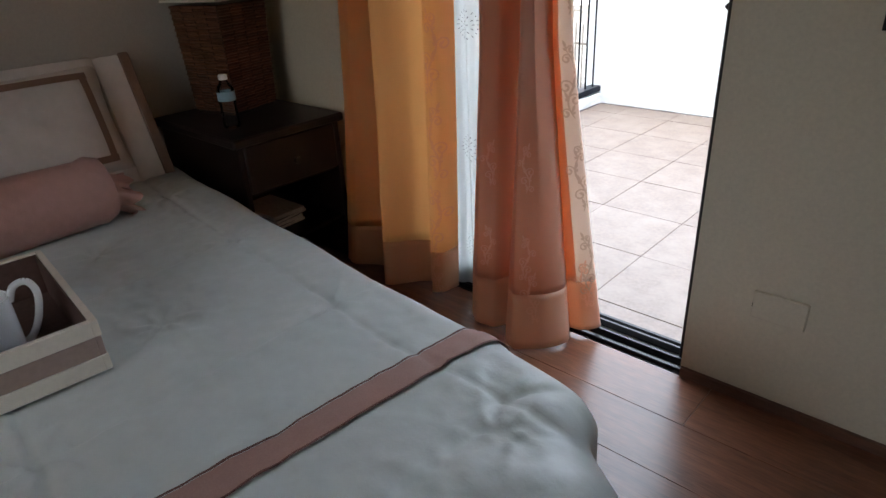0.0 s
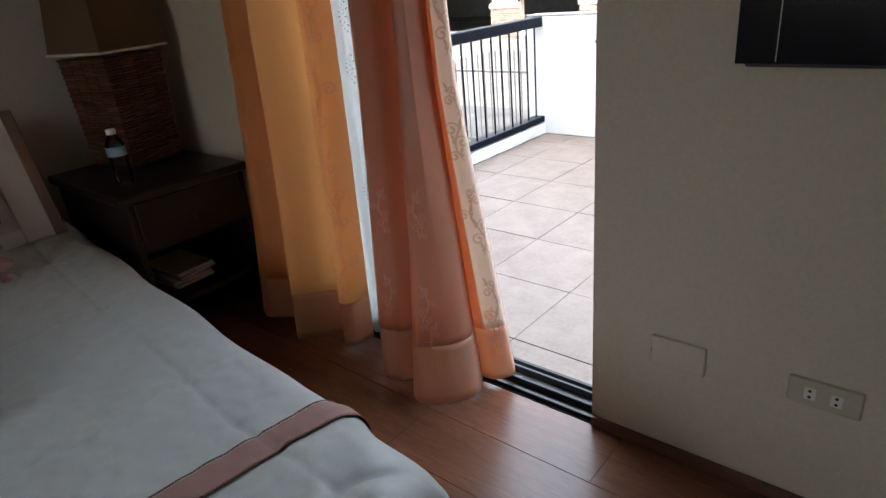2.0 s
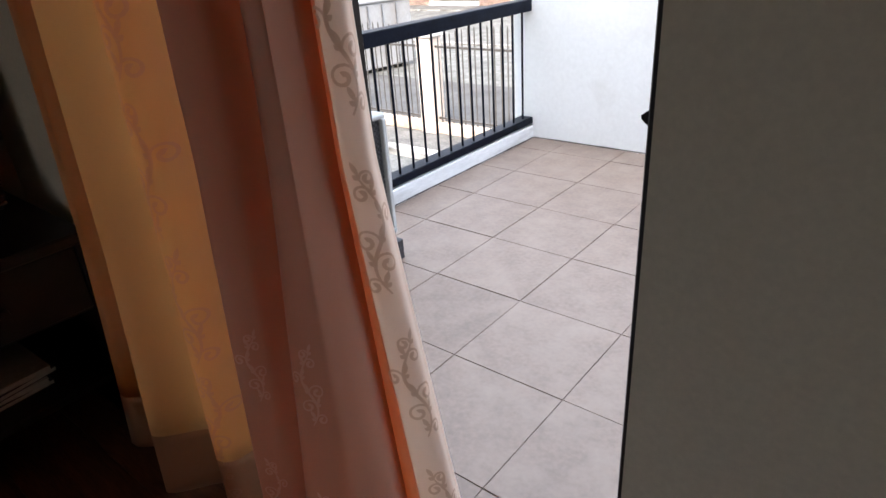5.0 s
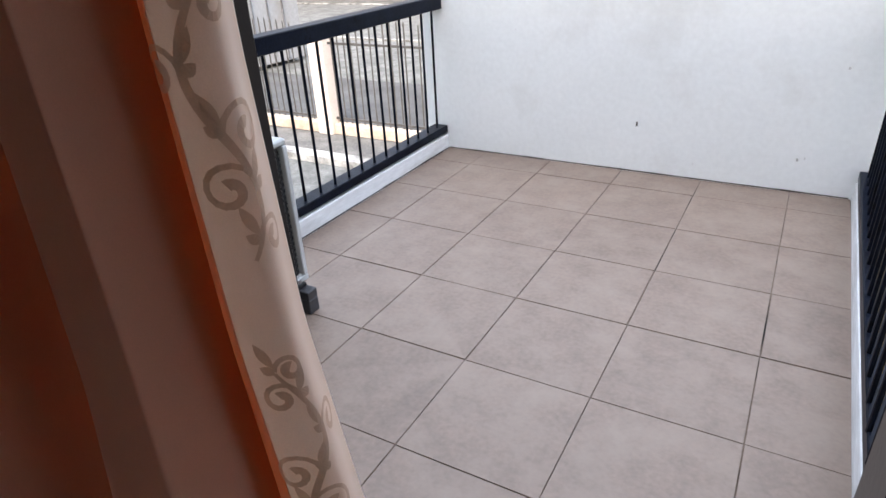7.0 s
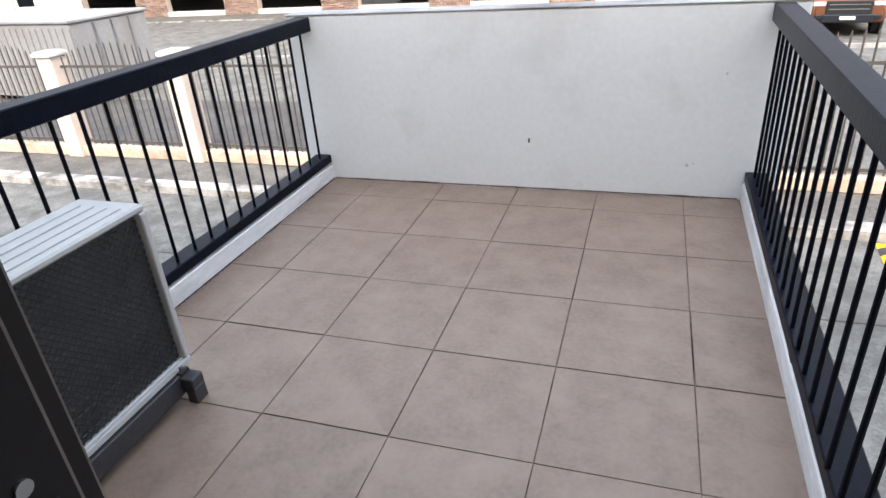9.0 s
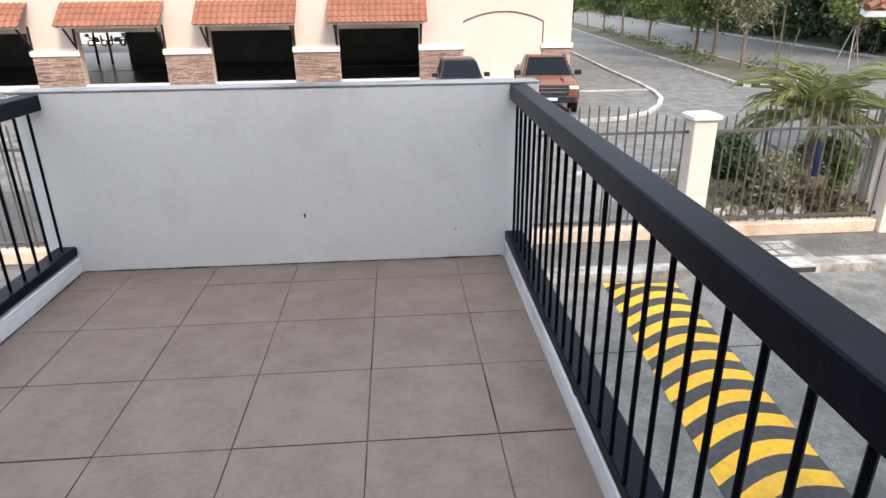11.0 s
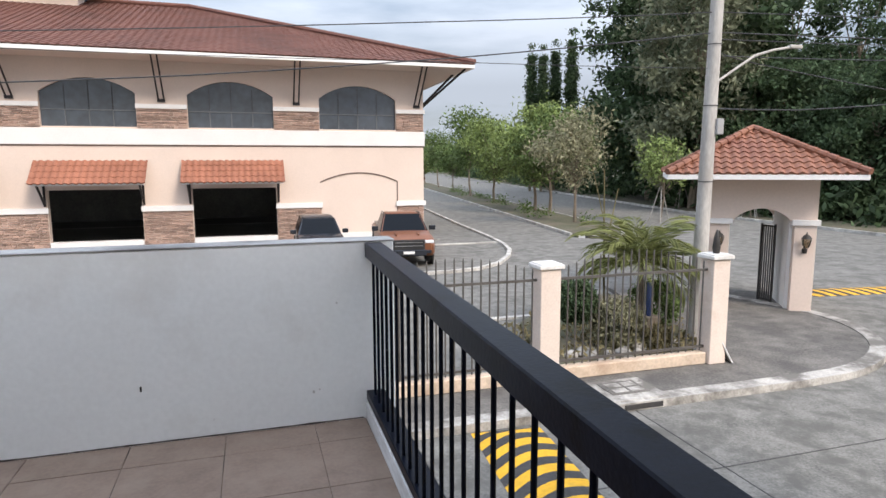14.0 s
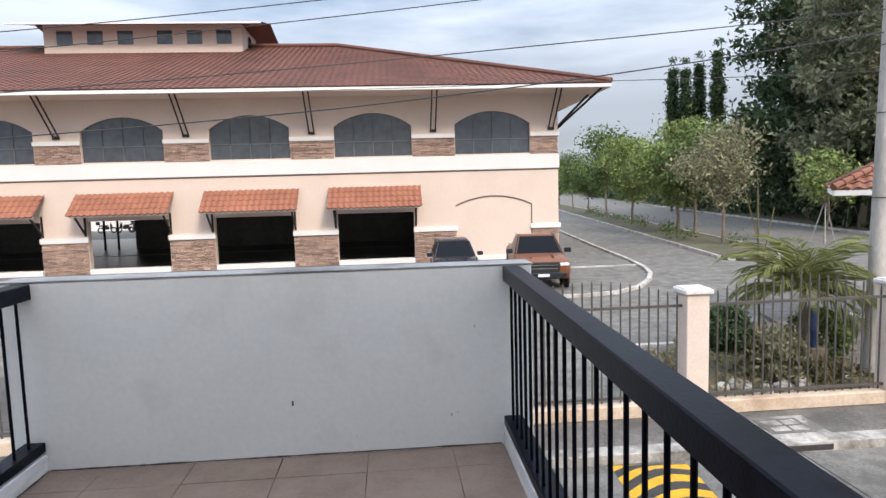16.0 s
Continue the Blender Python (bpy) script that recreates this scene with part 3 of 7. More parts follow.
for yy in (AY1 - 0.05, AY0 + 0.1):
    st = boxes("bracket", M["bracket"], [(-0.16, 0.17, yy - 0.025, yy + 0.025, 0.055, 0.09), (0.135, 0.17, yy - 0.025, yy + 0.025, 0.0, 0.056), (-0.16, -0.125, yy - 0.025, yy + 0.025, 0.0, 0.056)], ac, 0.003)
    boxes("rubber_pad", M["ac_net"], [(0.05, 0.13, yy - 0.02, yy + 0.02, 0.09, 0.104)], st, 0.002)
    bm = bmesh.new()
    tube(bm, (0.115, yy, 0.10), (0.115, yy, 0.118), 0.008, n=6)
    part("bolt", bm, M["steel"], st)
boxes("rear_rail", M["bracket"], [(0.085, 0.128, AY0 + 0.02, AY1 - 0.03, 0.030, 0.098), (-0.12, -0.08, AY0 + 0.02, AY1 - 0.03, 0.030, 0.098)], ac, 0.003)

# sliding door: frame, fixed leaf and the leaf pushed open behind the curtain
door = tagged(new("door_1"), "dark aluminium sliding door, pushed open", "door", kind="structure")
boxes("jamb", M["black_alu"], [(DOOR_R - 0.036, DOOR_R - 0.001, -1.052, OUT_Y - 0.006, FZ - 0.01, DOOR_T)], door, 0.002)
boxes("jamb", M["black_alu"], [(DOOR_L + 0.001, DOOR_L + 0.04, IN_Y + 0.004, OUT_Y - 0.004, FZ - 0.01, DOOR_T)], door, 0.002)
boxes("head", M["black_alu"], [(DOOR_L + 0.04, DOOR_R - 0.042, IN_Y + 0.004, OUT_Y - 0.004, DOOR_T - 0.05, DOOR_T - 0.001)], door, 0.002)
bm = bmesh.new()
keep = [[bm.verts.new((x, y, z)) for x, z in ((DOOR_R - 0.035, 1.022), (DOOR_R - 0.035, 1.047), (DOOR_R - 0.040, 1.045), (DOOR_R - 0.046, 1.040), (DOOR_R - 0.045, 1.036), (DOOR_R - 0.038, 1.030))] for y in (-1.046, -1.034)]
bm.faces.new(keep[0])
bm.faces.new(keep[1][::-1])
for i in range(6):
    bm.faces.new((keep[0][i], keep[1][i], keep[1][(i + 1) % 6], keep[0][(i + 1) % 6]))
bmesh.ops.recalc_face_normals(bm, faces=bm.faces[:])
part("keeper", bm, M["black_alu"], door)
for nm, xa, xb, y in (("sliding_leaf", -0.20, 0.411, -1.052), ("fixed_leaf", -0.228, 0.36, -1.012)):
    leaf = boxes(nm, M["black_alu"], [(xb - 0.056, xb, y - 0.016, y + 0.016, FZ + 0.014, DOOR_T - 0.06), (xa, xa + 0.056, y - 0.016, y + 0.016, FZ + 0.014, DOOR_T - 0.06),
                 (xa + 0.056, xb - 0.056, y - 0.016, y + 0.016, FZ + 0.014, FZ + 0.10), (xa + 0.056, xb - 0.056, y - 0.016, y + 0.016, DOOR_T - 0.12, DOOR_T - 0.06)], door, 0.003)
    pane = boxes("pane", M["door_glass"], [(xa + 0.05, xb - 0.05, y - 0.003, y + 0.003, FZ + 0.09, DOOR_T - 0.11)], leaf)
    pane.visible_shadow = False
    if nm == "sliding_leaf":
        lock = boxes("lock", M["ac_net"], [(xb + 0.0003, xb + 0.0012, y - 0.010, y + 0.006, 1.033, 1.060)], leaf, label="black lock slot")
        boxes("latch", M["steel"], [(xb + 0.0012, xb + 0.0032, y - 0.008, y - 0.004, 1.035, 1.044)], leaf)
        for z in (1.024, 1.073):
            bm = bmesh.new()
            tube(bm, (xb, y - 0.003, z), (xb + 0.0012, y - 0.003, z), 0.0034, n=12)
            part("screw", bm, M["steel"], leaf)
        boxes("lock_face", M["ac_net"], [(xb - 0.036, xb - 0.018, y - 0.0185, y - 0.0155, 1.01, 1.09)], leaf, 0.002)

mark = bmesh.new()
box(mark, 0.052, 0.060, WALL_Y - 0.003, WALL_Y - 0.0005, 0.245, 0.268)
tagged(part("wall_mark", mark, M["ac_net"]), "small dark chip mark on the white terrace wall", "mark", kind="structure")


for mx, mz, r in ((0.92, 0.585, 0.006), (0.80, 0.16, 0.008), (0.83, 0.17, 0.005), (-0.62, 0.70, 0.005), (0.35, 0.08, 0.005)):
    mark = bmesh.new()
    tube(mark, (mx, WALL_Y - 0.002, mz), (mx + 0.002, WALL_Y + 0.001, mz), r, n=7)
    tagged(part("wall_mark", mark, M["kerb_paint"]), "small pale chip in the white wall paint", "mark", kind="structure")
# worn dark joint between the tiles and the walls
for nm, a, b, across in (("joint_north", (-1.045, WALL_Y), (1.04, WALL_Y), Vector((0, -1, 0))), ("joint_west", (-1.052, OUT_Y + 0.01), (-1.052, WALL_Y - 0.006), Vector((1, 0, 0)))):
    a, b = Vector((*a, 0.0022)), Vector((*b, 0.0022))
    verts, faces = [], []
    for i in range(161):
        p = a.lerp(b, i / 160)
        w = 0.0035 + 0.007 * max(0, noise.noise((p.x * 7, p.y * 7, 3))) + 0.003 * noise.noise((p.x * 40, p.y * 40, 1))
        verts += [p, p + across * max(w, 0.001), p + Vector((0, 0, 0.002 + max(0, w * 0.6)))]
        if i:
            k = 3 * i
            faces += [(k - 3, k, k + 1, k - 2), (k - 2, k + 1, k + 2, k - 1)]
    tagged(raw(nm, verts, faces, M["grout"]), "dark worn joint at the edge of the tiles", "joint", kind="structure")


# ---- bedroom things ----
M.update(
    satin_right=cloth("curtain_peach_satin", (0.64, 0.36, 0.245), 0.44, 0.30, 0.15, through_col=(1.0, 0.46, 0.23)),
    satin_left=cloth("curtain_orange_satin", (0.95, 0.57, 0.29), 0.80, 0.5, 0.2, through_col=(1.0, 0.68, 0.38)),
    # peach hem, lightened in colour for the light that falls on it
    hem_right=cloth("curtain_hem_lit_peach", (0.76, 0.48, 0.33), 0.40, 0.36, 0.2, through_col=(1.0, 0.58, 0.36)),
    hem_left=cloth("curtain_hem_orange", (0.84, 0.50, 0.30), 0.36, 0.5, 0.3),
    border_cloth=cloth("curtain_border", (0.90, 0.76, 0.64), 0.52, 0.34, 0.25, through_col=(1.0, 0.86, 0.74)),
    scroll=cloth("curtain_scroll", (0.65, 0.50, 0.38), 0.46, 0.5, 0.1, through_col=(0.84, 0.67, 0.53)),
    scroll_pale=cloth("curtain_scroll_pale", (0.80, 0.48, 0.34), 0.60, 0.30, 0.3, through_col=(1.0, 0.66, 0.46)),
    sheer_mark=surf("sheer_print", (0.16, 0.16, 0.16), 0.8, 0.1, 5, 50, 0),
    duvet=surf("comforter_satin", (0.52, 0.555, 0.545), 0.42, 0.05, 2.0, 26, 0.5, dist=0.004),
    band=surf("comforter_band", (0.36, 0.21, 0.18), 0.5, 0.10, 6, 300, 0.2, dist=0.001),
    piping=surf("comforter_piping", (0.13, 0.055, 0.045), 0.6, 0.1, 6, 300, 0.1),
    sham=surf("sham_satin", (0.60, 0.54, 0.50), 0.55, 0.06, 3, 30, 0.4, dist=0.003),
    sham_band=surf("sham_band", (0.20, 0.12, 0.085), 0.5, 0.12, 6, 200, 0.15),
    pink=surf("bolster_satin", (0.44, 0.24, 0.21), 0.45, 0.08, 4, 40, 0.4, dist=0.003),
    mattress=surf("mattress_ticking", (0.5, 0.48, 0.45), 0.9, 0.08, 3, 60, 0.1),
    dark_wood=surf("dark_stained_wood", (0.014, 0.0055, 0.005), 0.42, 0.35, 4, 40, 0.1, stretch=(1, 6, 6), dist=0.0006),
    wicker=surf("woven_wicker", (0.16, 0.065, 0.035), 0.6, 0.35, 12, 120, 0.3, island=0.25),
    lamp_shade=cloth("lampshade_linen", (0.22, 0.135, 0.075), 0.4, 0.9, 0.1),
    tray_cream=surf("tray_cream", (0.72, 0.66, 0.58), 0.6, 0.06, 5, 80, 0.1),
    tray_band=surf("tray_mauve", (0.34, 0.25, 0.22), 0.65, 0.10, 5, 80, 0.1),
    tray_in=surf("tray_dark", (0.10, 0.055, 0.045), 0.7, 0.2, 5, 80, 0.1),
    china=surf("white_china", (0.78, 0.80, 0.83), 0.15, 0.03, 4, 60, 0),
    bottle=glass("bottle_plastic", (0.90, 0.94, 0.96), 0.05),
    cap=surf("bottle_cap", (0.80, 0.82, 0.85), 0.4, 0.04, 8, 80, 0),
    bottle_label=surf("bottle_label", (0.30, 0.50, 0.62), 0.5, 0.10, 30, 120, 0),
    paper=surf("magazine_paper", (0.62, 0.60, 0.57), 0.6, 0.15, 9, 60, 0.1),
    paper_dark=surf("magazine_cover", (0.10, 0.10, 0.12), 0.35, 0.3, 14, 60, 0),
    screen=surf("television_screen", (0.006, 0.008, 0.016), 0.12, 0.1, 2, 20, 0),
    bezel=surf("television_bezel", (0.012, 0.012, 0.015), 0.3, 0.1, 4, 60, 0),
    plate=surf("ivory_plate", (0.52, 0.46, 0.34), 0.4, 0.05, 5, 60, 0.02),
    socket=surf("socket_white", (0.75, 0.72, 0.66), 0.4, 0.04, 5, 60, 0),
)
sheer = bpy.data.materials.new("sheer_voile")
sheer.use_nodes = True
sn, sl = sheer.node_tree.nodes, sheer.node_tree.links
s_tp, s_tr, s_mix = sn.new("ShaderNodeBsdfTransparent"), sn.new("ShaderNodeBsdfTranslucent"), sn.new("ShaderNodeMixShader")
s_tr.inputs[0].default_value = (0.80, 0.82, 0.80, 1)
s_mix.inputs[0].default_value = 0.72
sl.new(s_tp.outputs[0], s_mix.inputs[1])
sl.new(s_tr.outputs[0], s_mix.inputs[2])
sl.new(s_mix.outputs[0], sn["Material Output"].inputs["Surface"])


def ease(z, pairs):
    """Linear between (z, value) pairs, from the top down."""
    for (za, a), (zb, b) in zip(pairs, pairs[1:]):
        if z >= zb:
            f = min(max((z - zb) / (za - zb), 0), 1)
            return b + (a - b) * f
    return pairs[-1][1]


def smooth_line(points):
    """A curve through the points, by its share of the length (0 to 1)."""
    pts = [Vector((*p, 0)) for p in points]
    pts = [2 * pts[0] - pts[1]] + pts + [2 * pts[-1] - pts[-2]]
    fine = []
    for i in range(1, len(pts) - 2):
        p0, p1, p2, p3 = pts[i - 1:i + 3]
        for k in range(16):
            t = k / 16
            fine.append(0.5 * (2 * p1 + (p2 - p0) * t + (2 * p0 - 5 * p1 + 4 * p2 - p3) * t * t + (3 * p1 - p0 - 3 * p2 + p3) * t ** 3))
    fine.append(pts[-2])

    def at(u):
        f = min(max(u, 0), 1) * (len(fine) - 1)
        i = min(int(f), len(fine) - 2)
        return fine[i].lerp(fine[i + 1], f - i)
    return at


def drape(low, high, share, seed):
    """A hanging cloth whose folds run from one line in plan at the hem to another at the rail; u across (0 to 1), z up."""
    lo, hi = smooth_line(low), smooth_line(high)

    def at(u, z):
        w = ease(z, share)
        p = hi(u).lerp(lo(u), w)
        k = 0.006 * noise.noise((u * 9, z * 1.2, seed)) + 0.009 * noise.noise((u * 20, z * 0.5, seed + 3)) + 0.0007 * noise.noise((u * 30, z * 6, seed + 5))
        k *= 1 - 0.8 * min(1, max(0, (u - 0.72) / 0.1))
        return Vector((p.x + k * 0.7, p.y + k, z))
    return at


def ripple(left, right, y0, folds, seed):
    """A light cloth in even small folds."""
    def at(u, z):
        a = 2 * math.pi * folds * (u + 0.03 * math.sin(4 * u + seed + 0.5 * z))
        return Vector((left + (right - left) * u + 0.004 * math.cos(a), y0 + 0.011 * math.sin(a) + 0.003 * math.sin(2.3 * a), z))
    return at


def cloth_mesh(name, at, u0, u1, z0, z1, nu, nz, mat, parent, hem=0.0, label=""):
    verts, faces = [], []
    for j in range(nz + 1):
        for i in range(nu + 1):
            u = u0 + (u1 - u0) * i / nu
            z = z0 + (z1 - z0) * j / nz
            v = at(u, z)
            if hem and j == 0:
                v = v + Vector((0, 0, hem * math.sin(9 * u)))
            verts.append(v)
    for j in range(nz):
        for i in range(nu):
            a = j * (nu + 1) + i
            faces.append((a, a + 1, a + nu + 2, a + nu + 1))
    ob = raw(name, verts, faces, mat, parent, True, label)
    so = ob.modifiers.new("thick", "SOLIDIFY")
    so.thickness = 0.0004
    return ob


def scrollwork(name, at, u_mid, z, size, flip, mat, parent, lift=0.0030):
    """A woven vine with spiral curls and small leaves that lies on the cloth; size is half its height."""
    verts, faces = [], []
    per = (at(u_mid + 0.01, z) - at(u_mid - 0.01, z)).length / 0.02

    def on(s, h):
        u = min(max(u_mid + flip * s / per, 0.004), 0.996)
        c, q, r = at(u, z + h), at(u - 0.003, z + h), at(u, z + h + 0.004)
        return c - (c - q).cross(r - c).normalized() * -lift

    def ribbon(pts, w, taper):
        b = len(verts)
        for i, (s, h) in enumerate(pts):
            t = i / (len(pts) - 1)
            sa, ha = pts[min(i + 1, len(pts) - 1)]
            sb, hb = pts[max(i - 1, 0)]
            dx, dz = sa - sb, ha - hb
            k = math.hypot(dx, dz) or 1
            ww = w * taper(t)
            for sg in (-1, 1):
                verts.append(on(s - dz / k * ww * sg, h + dx / k * ww * sg))
        for i in range(len(pts) - 1):
            faces.append((b + 2 * i, b + 2 * i + 1, b + 2 * i + 3, b + 2 * i + 2))

    stem = [(0.16 * size * math.sin(2.2 * math.pi * i / 30), size * (-1 + 2 * i / 30)) for i in range(31)]
    ribbon(stem, 0.030 * size, lambda t: 0.5 + 0.6 * math.sin(math.pi * t))
    for k, (i0, side, r) in enumerate(((2, 1, 0.17), (8, -1, 0.21), (14, 1, 0.22), (20, -1, 0.19), (26, 1, 0.16), (30, -1, 0.13))):
        sx, sz = stem[i0]
        cx, cz = sx + side * r * size, sz + 0.02 * size
        pts = []
        for i in range(20):
            a = math.pi * (1 if side > 0 else 0) - side * i * 0.43
            rr = r * size * (1 - 0.82 * i / 19)
            pts.append((cx + rr * math.cos(a), cz + rr * math.sin(a)))
        ribbon(pts, 0.028 * size, lambda t: 0.75 + 0.9 * t * t)
        for j in (0, 1):
            g = 0.5 + 1.1 * j
            ribbon([(sx - side * 0.02 * size * m, sz + 0.06 * size * j + 0.03 * size * m * g) for m in range(6)], 0.045 * size, lambda t: math.sin(math.pi * (0.05 + 0.95 * t)))
    ob = raw(name, verts, faces, mat, parent)
    ob["kind"] = "stuff"
    return ob


TOP = 2.3
HEM = FZ + 0.185
curtain = thing("curtain", (0, 0, 0), "peach satin curtain gathered at the open terrace door", "curtain", "door curtains")
at_r = drape([(0.245, -1.165), (0.212, -1.235), (0.25, -1.295), (0.325, -1.290), (0.362, -1.240), (0.392, -1.305), (0.445, -1.335), (0.515, -1.280), (0.553, -1.200), (0.520, -1.130),
              (0.486, -1.088), (0.512, -1.135), (0.562, -1.130), (0.594, -1.080), (0.572, -1.040)],
             [(0.262, -1.170), (0.262, -1.235), (0.296, -1.266), (0.322, -1.228), (0.326, -1.165), (0.340, -1.142), (0.370, -1.196), (0.402, -1.196), (0.412, -1.145), (0.402, -1.105),
              (0.398, -1.088), (0.415, -1.122), (0.440, -1.140), (0.466, -1.118), (0.450, -1.085)],
             [(TOP, -0.05), (1.15, 0.0), (0.95, 0.07), (0.75, 0.27), (0.4, 0.64), (FZ, 1.0)], 4)
cloth_mesh("panel", at_r, 0.0, 0.85, HEM, TOP, 220, 90, M["satin_right"], curtain)
cloth_mesh("border", at_r, 0.85, 1.0, HEM, TOP, 40, 90, M["border_cloth"], curtain, label="cream satin border")
cloth_mesh("hem", at_r, 0.0, 1.0, FZ + 0.014, HEM, 220, 8, M["hem_right"], curtain, 0.004, "wide doubled hem")
for i in range(7):
    scrollwork("scroll", at_r, 0.905, 0.30 + i * 0.27, 0.090, 1 if i % 2 else -1, M["scroll"], curtain, 0.0006)
for u in (0.19, 0.46):
    for i in range(2):
        scrollwork("scroll", at_r, u, 0.36 + i * 0.26, 0.060, 1 if i % 2 else -1, M["scroll_pale"], curtain, 0.0006)
for u in (0.13, 0.47, 0.88):
    scrollwork("scroll", at_r, u, HEM - 0.02, 0.07, 1, M["scroll_pale"], curtain, 0.0006)

curtain = thing("curtain", (0, 0, 0), "bright orange satin curtain hanging beside a white sheer", "curtain", "door curtains")
at_l = drape([(-0.46, -1.19), (-0.43, -1.255), (-0.37, -1.28), (-0.30, -1.235), (-0.225, -1.205), (-0.185, -1.285), (-0.145, -1.298), (-0.085, -1.225), (-0.035, -1.190),
              (0.015, -1.235), (0.030, -1.252), (0.060, -1.225), (0.066, -1.155)],
             [(-0.365, -1.16), (-0.345, -1.21), (-0.30, -1.225), (-0.255, -1.19), (-0.215, -1.175), (-0.185, -1.225), (-0.125, -1.240), (-0.055, -1.195), (0.00, -1.175),
              (0.025, -1.215), (0.07, -1.245), (0.112, -1.235), (0.110, -1.165)],
             [(TOP, -0.03), (1.2, 0.0), (0.7, 0.35), (FZ, 1.0)], 11)
cloth_mesh("panel", at_l, 0.0, 1.0, HEM, TOP, 200, 50, M["satin_left"], curtain)
cloth_mesh("hem", at_l, 0.0, 1.0, FZ + 0.02, HEM, 200, 8, M["hem_left"], curtain, 0.005, "wide doubled hem")
for i in range(6):
    scrollwork("scroll", at_l, 0.87, 0.36 + i * 0.27, 0.11, 1 if i % 2 else -1, M["scroll_pale"], curtain, 0.0006)
scrollwork("scroll", at_l, 0.86, FZ + 0.095, 0.06, 1, M["scroll_pale"], curtain, 0.0006)

voile = thing("sheer_curtain", (0, 0, 0), "white sheer curtain with printed rings of dashes", "curtain")
at_s = ripple(-0.26, 0.355, -1.113, 8, 2.0)
cloth_mesh("panel", at_s, 0, 1, FZ + 0.015, TOP, 220, 20, sheer, voile)
verts, faces = [], []
for cz in (0.24, 0.60, 0.98, 1.12, 1.30, 1.5):
    for cu in (0.60, 0.74, 0.88):
        for r in (0.012, 0.026, 0.040):
            for i in range(int(r * 520)):
                a = i * 2 * math.pi / int(r * 520)
                b = len(verts)
                for da, dr in ((-0.06, -0.003), (0.06, -0.003), (0.06, 0.003), (-0.06, 0.003)):
                    u = cu + (r + dr) * math.cos(a + da * 0.02 / r) / 0.615
                    verts.append(at_s(u, cz + (0.03 if cu == 0.74 else 0) + (r + dr) * math.sin(a + da * 0.02 / r)) + Vector((0, -0.003, 0)))
                faces.append((b, b + 1, b + 2, b + 3))
raw("print", verts, faces, M["sheer_mark"], voile, label="grey printed rings")["kind"] = "stuff"

# bed
bed = thing("bed", (0.1, -2.5, FZ), "double bed with a pale satin comforter", "bed")
BX0, BX1, BY1, BY0, BZ = -1.0, 1.19, -1.802, -3.35, 0.52
bm = bmesh.new()
ring = [(BX0 + 0.06, BY1 - 0.08), (BX0 + 0.06, BY0 + 0.08)]
for cy, a0 in ((BY0 + 0.48, -90), (BY1 - 0.48, 0)):
    ring += [(BX1 - 0.48 + 0.4 * math.cos(radians(a0 + 9 * i)), cy + 0.4 * math.sin(radians(a0 + 9 * i))) for i in range(11)]
face = bm.faces.new([bm.verts.new((x - 0.1, y + 2.5 + 0.100 * max(0.0, 0.6 - x), 0.06)) for x, y in ring])
up = bmesh.ops.extrude_face_region(bm, geom=[face])
bmesh.ops.translate(bm, vec=(0, 0, BZ - FZ - 0.12), verts=[g for g in up["geom"] if isinstance(g, bmesh.types.BMVert)])
bmesh.ops.recalc_face_normals(bm, faces=bm.faces[:])
part("mattress", bm, M["mattress"], bed, smooth=True)
for lx in (BX0 + 0.2, BX1 - 0.2):
    for ly in (BY0 + 0.2, BY1 - 0.2):
        boxes("leg", M["dark_wood"], [(lx - 0.13, lx - 0.07, ly + 2.49, ly + 2.55, 0, 0.07)], bed)
TUFTS = [(0.42 - 0.48 * i + 0.24 * (j % 2), -1.96 - 0.29 * j) for i in range(4) for j in range(5)] + [(0.93, -2.02)]


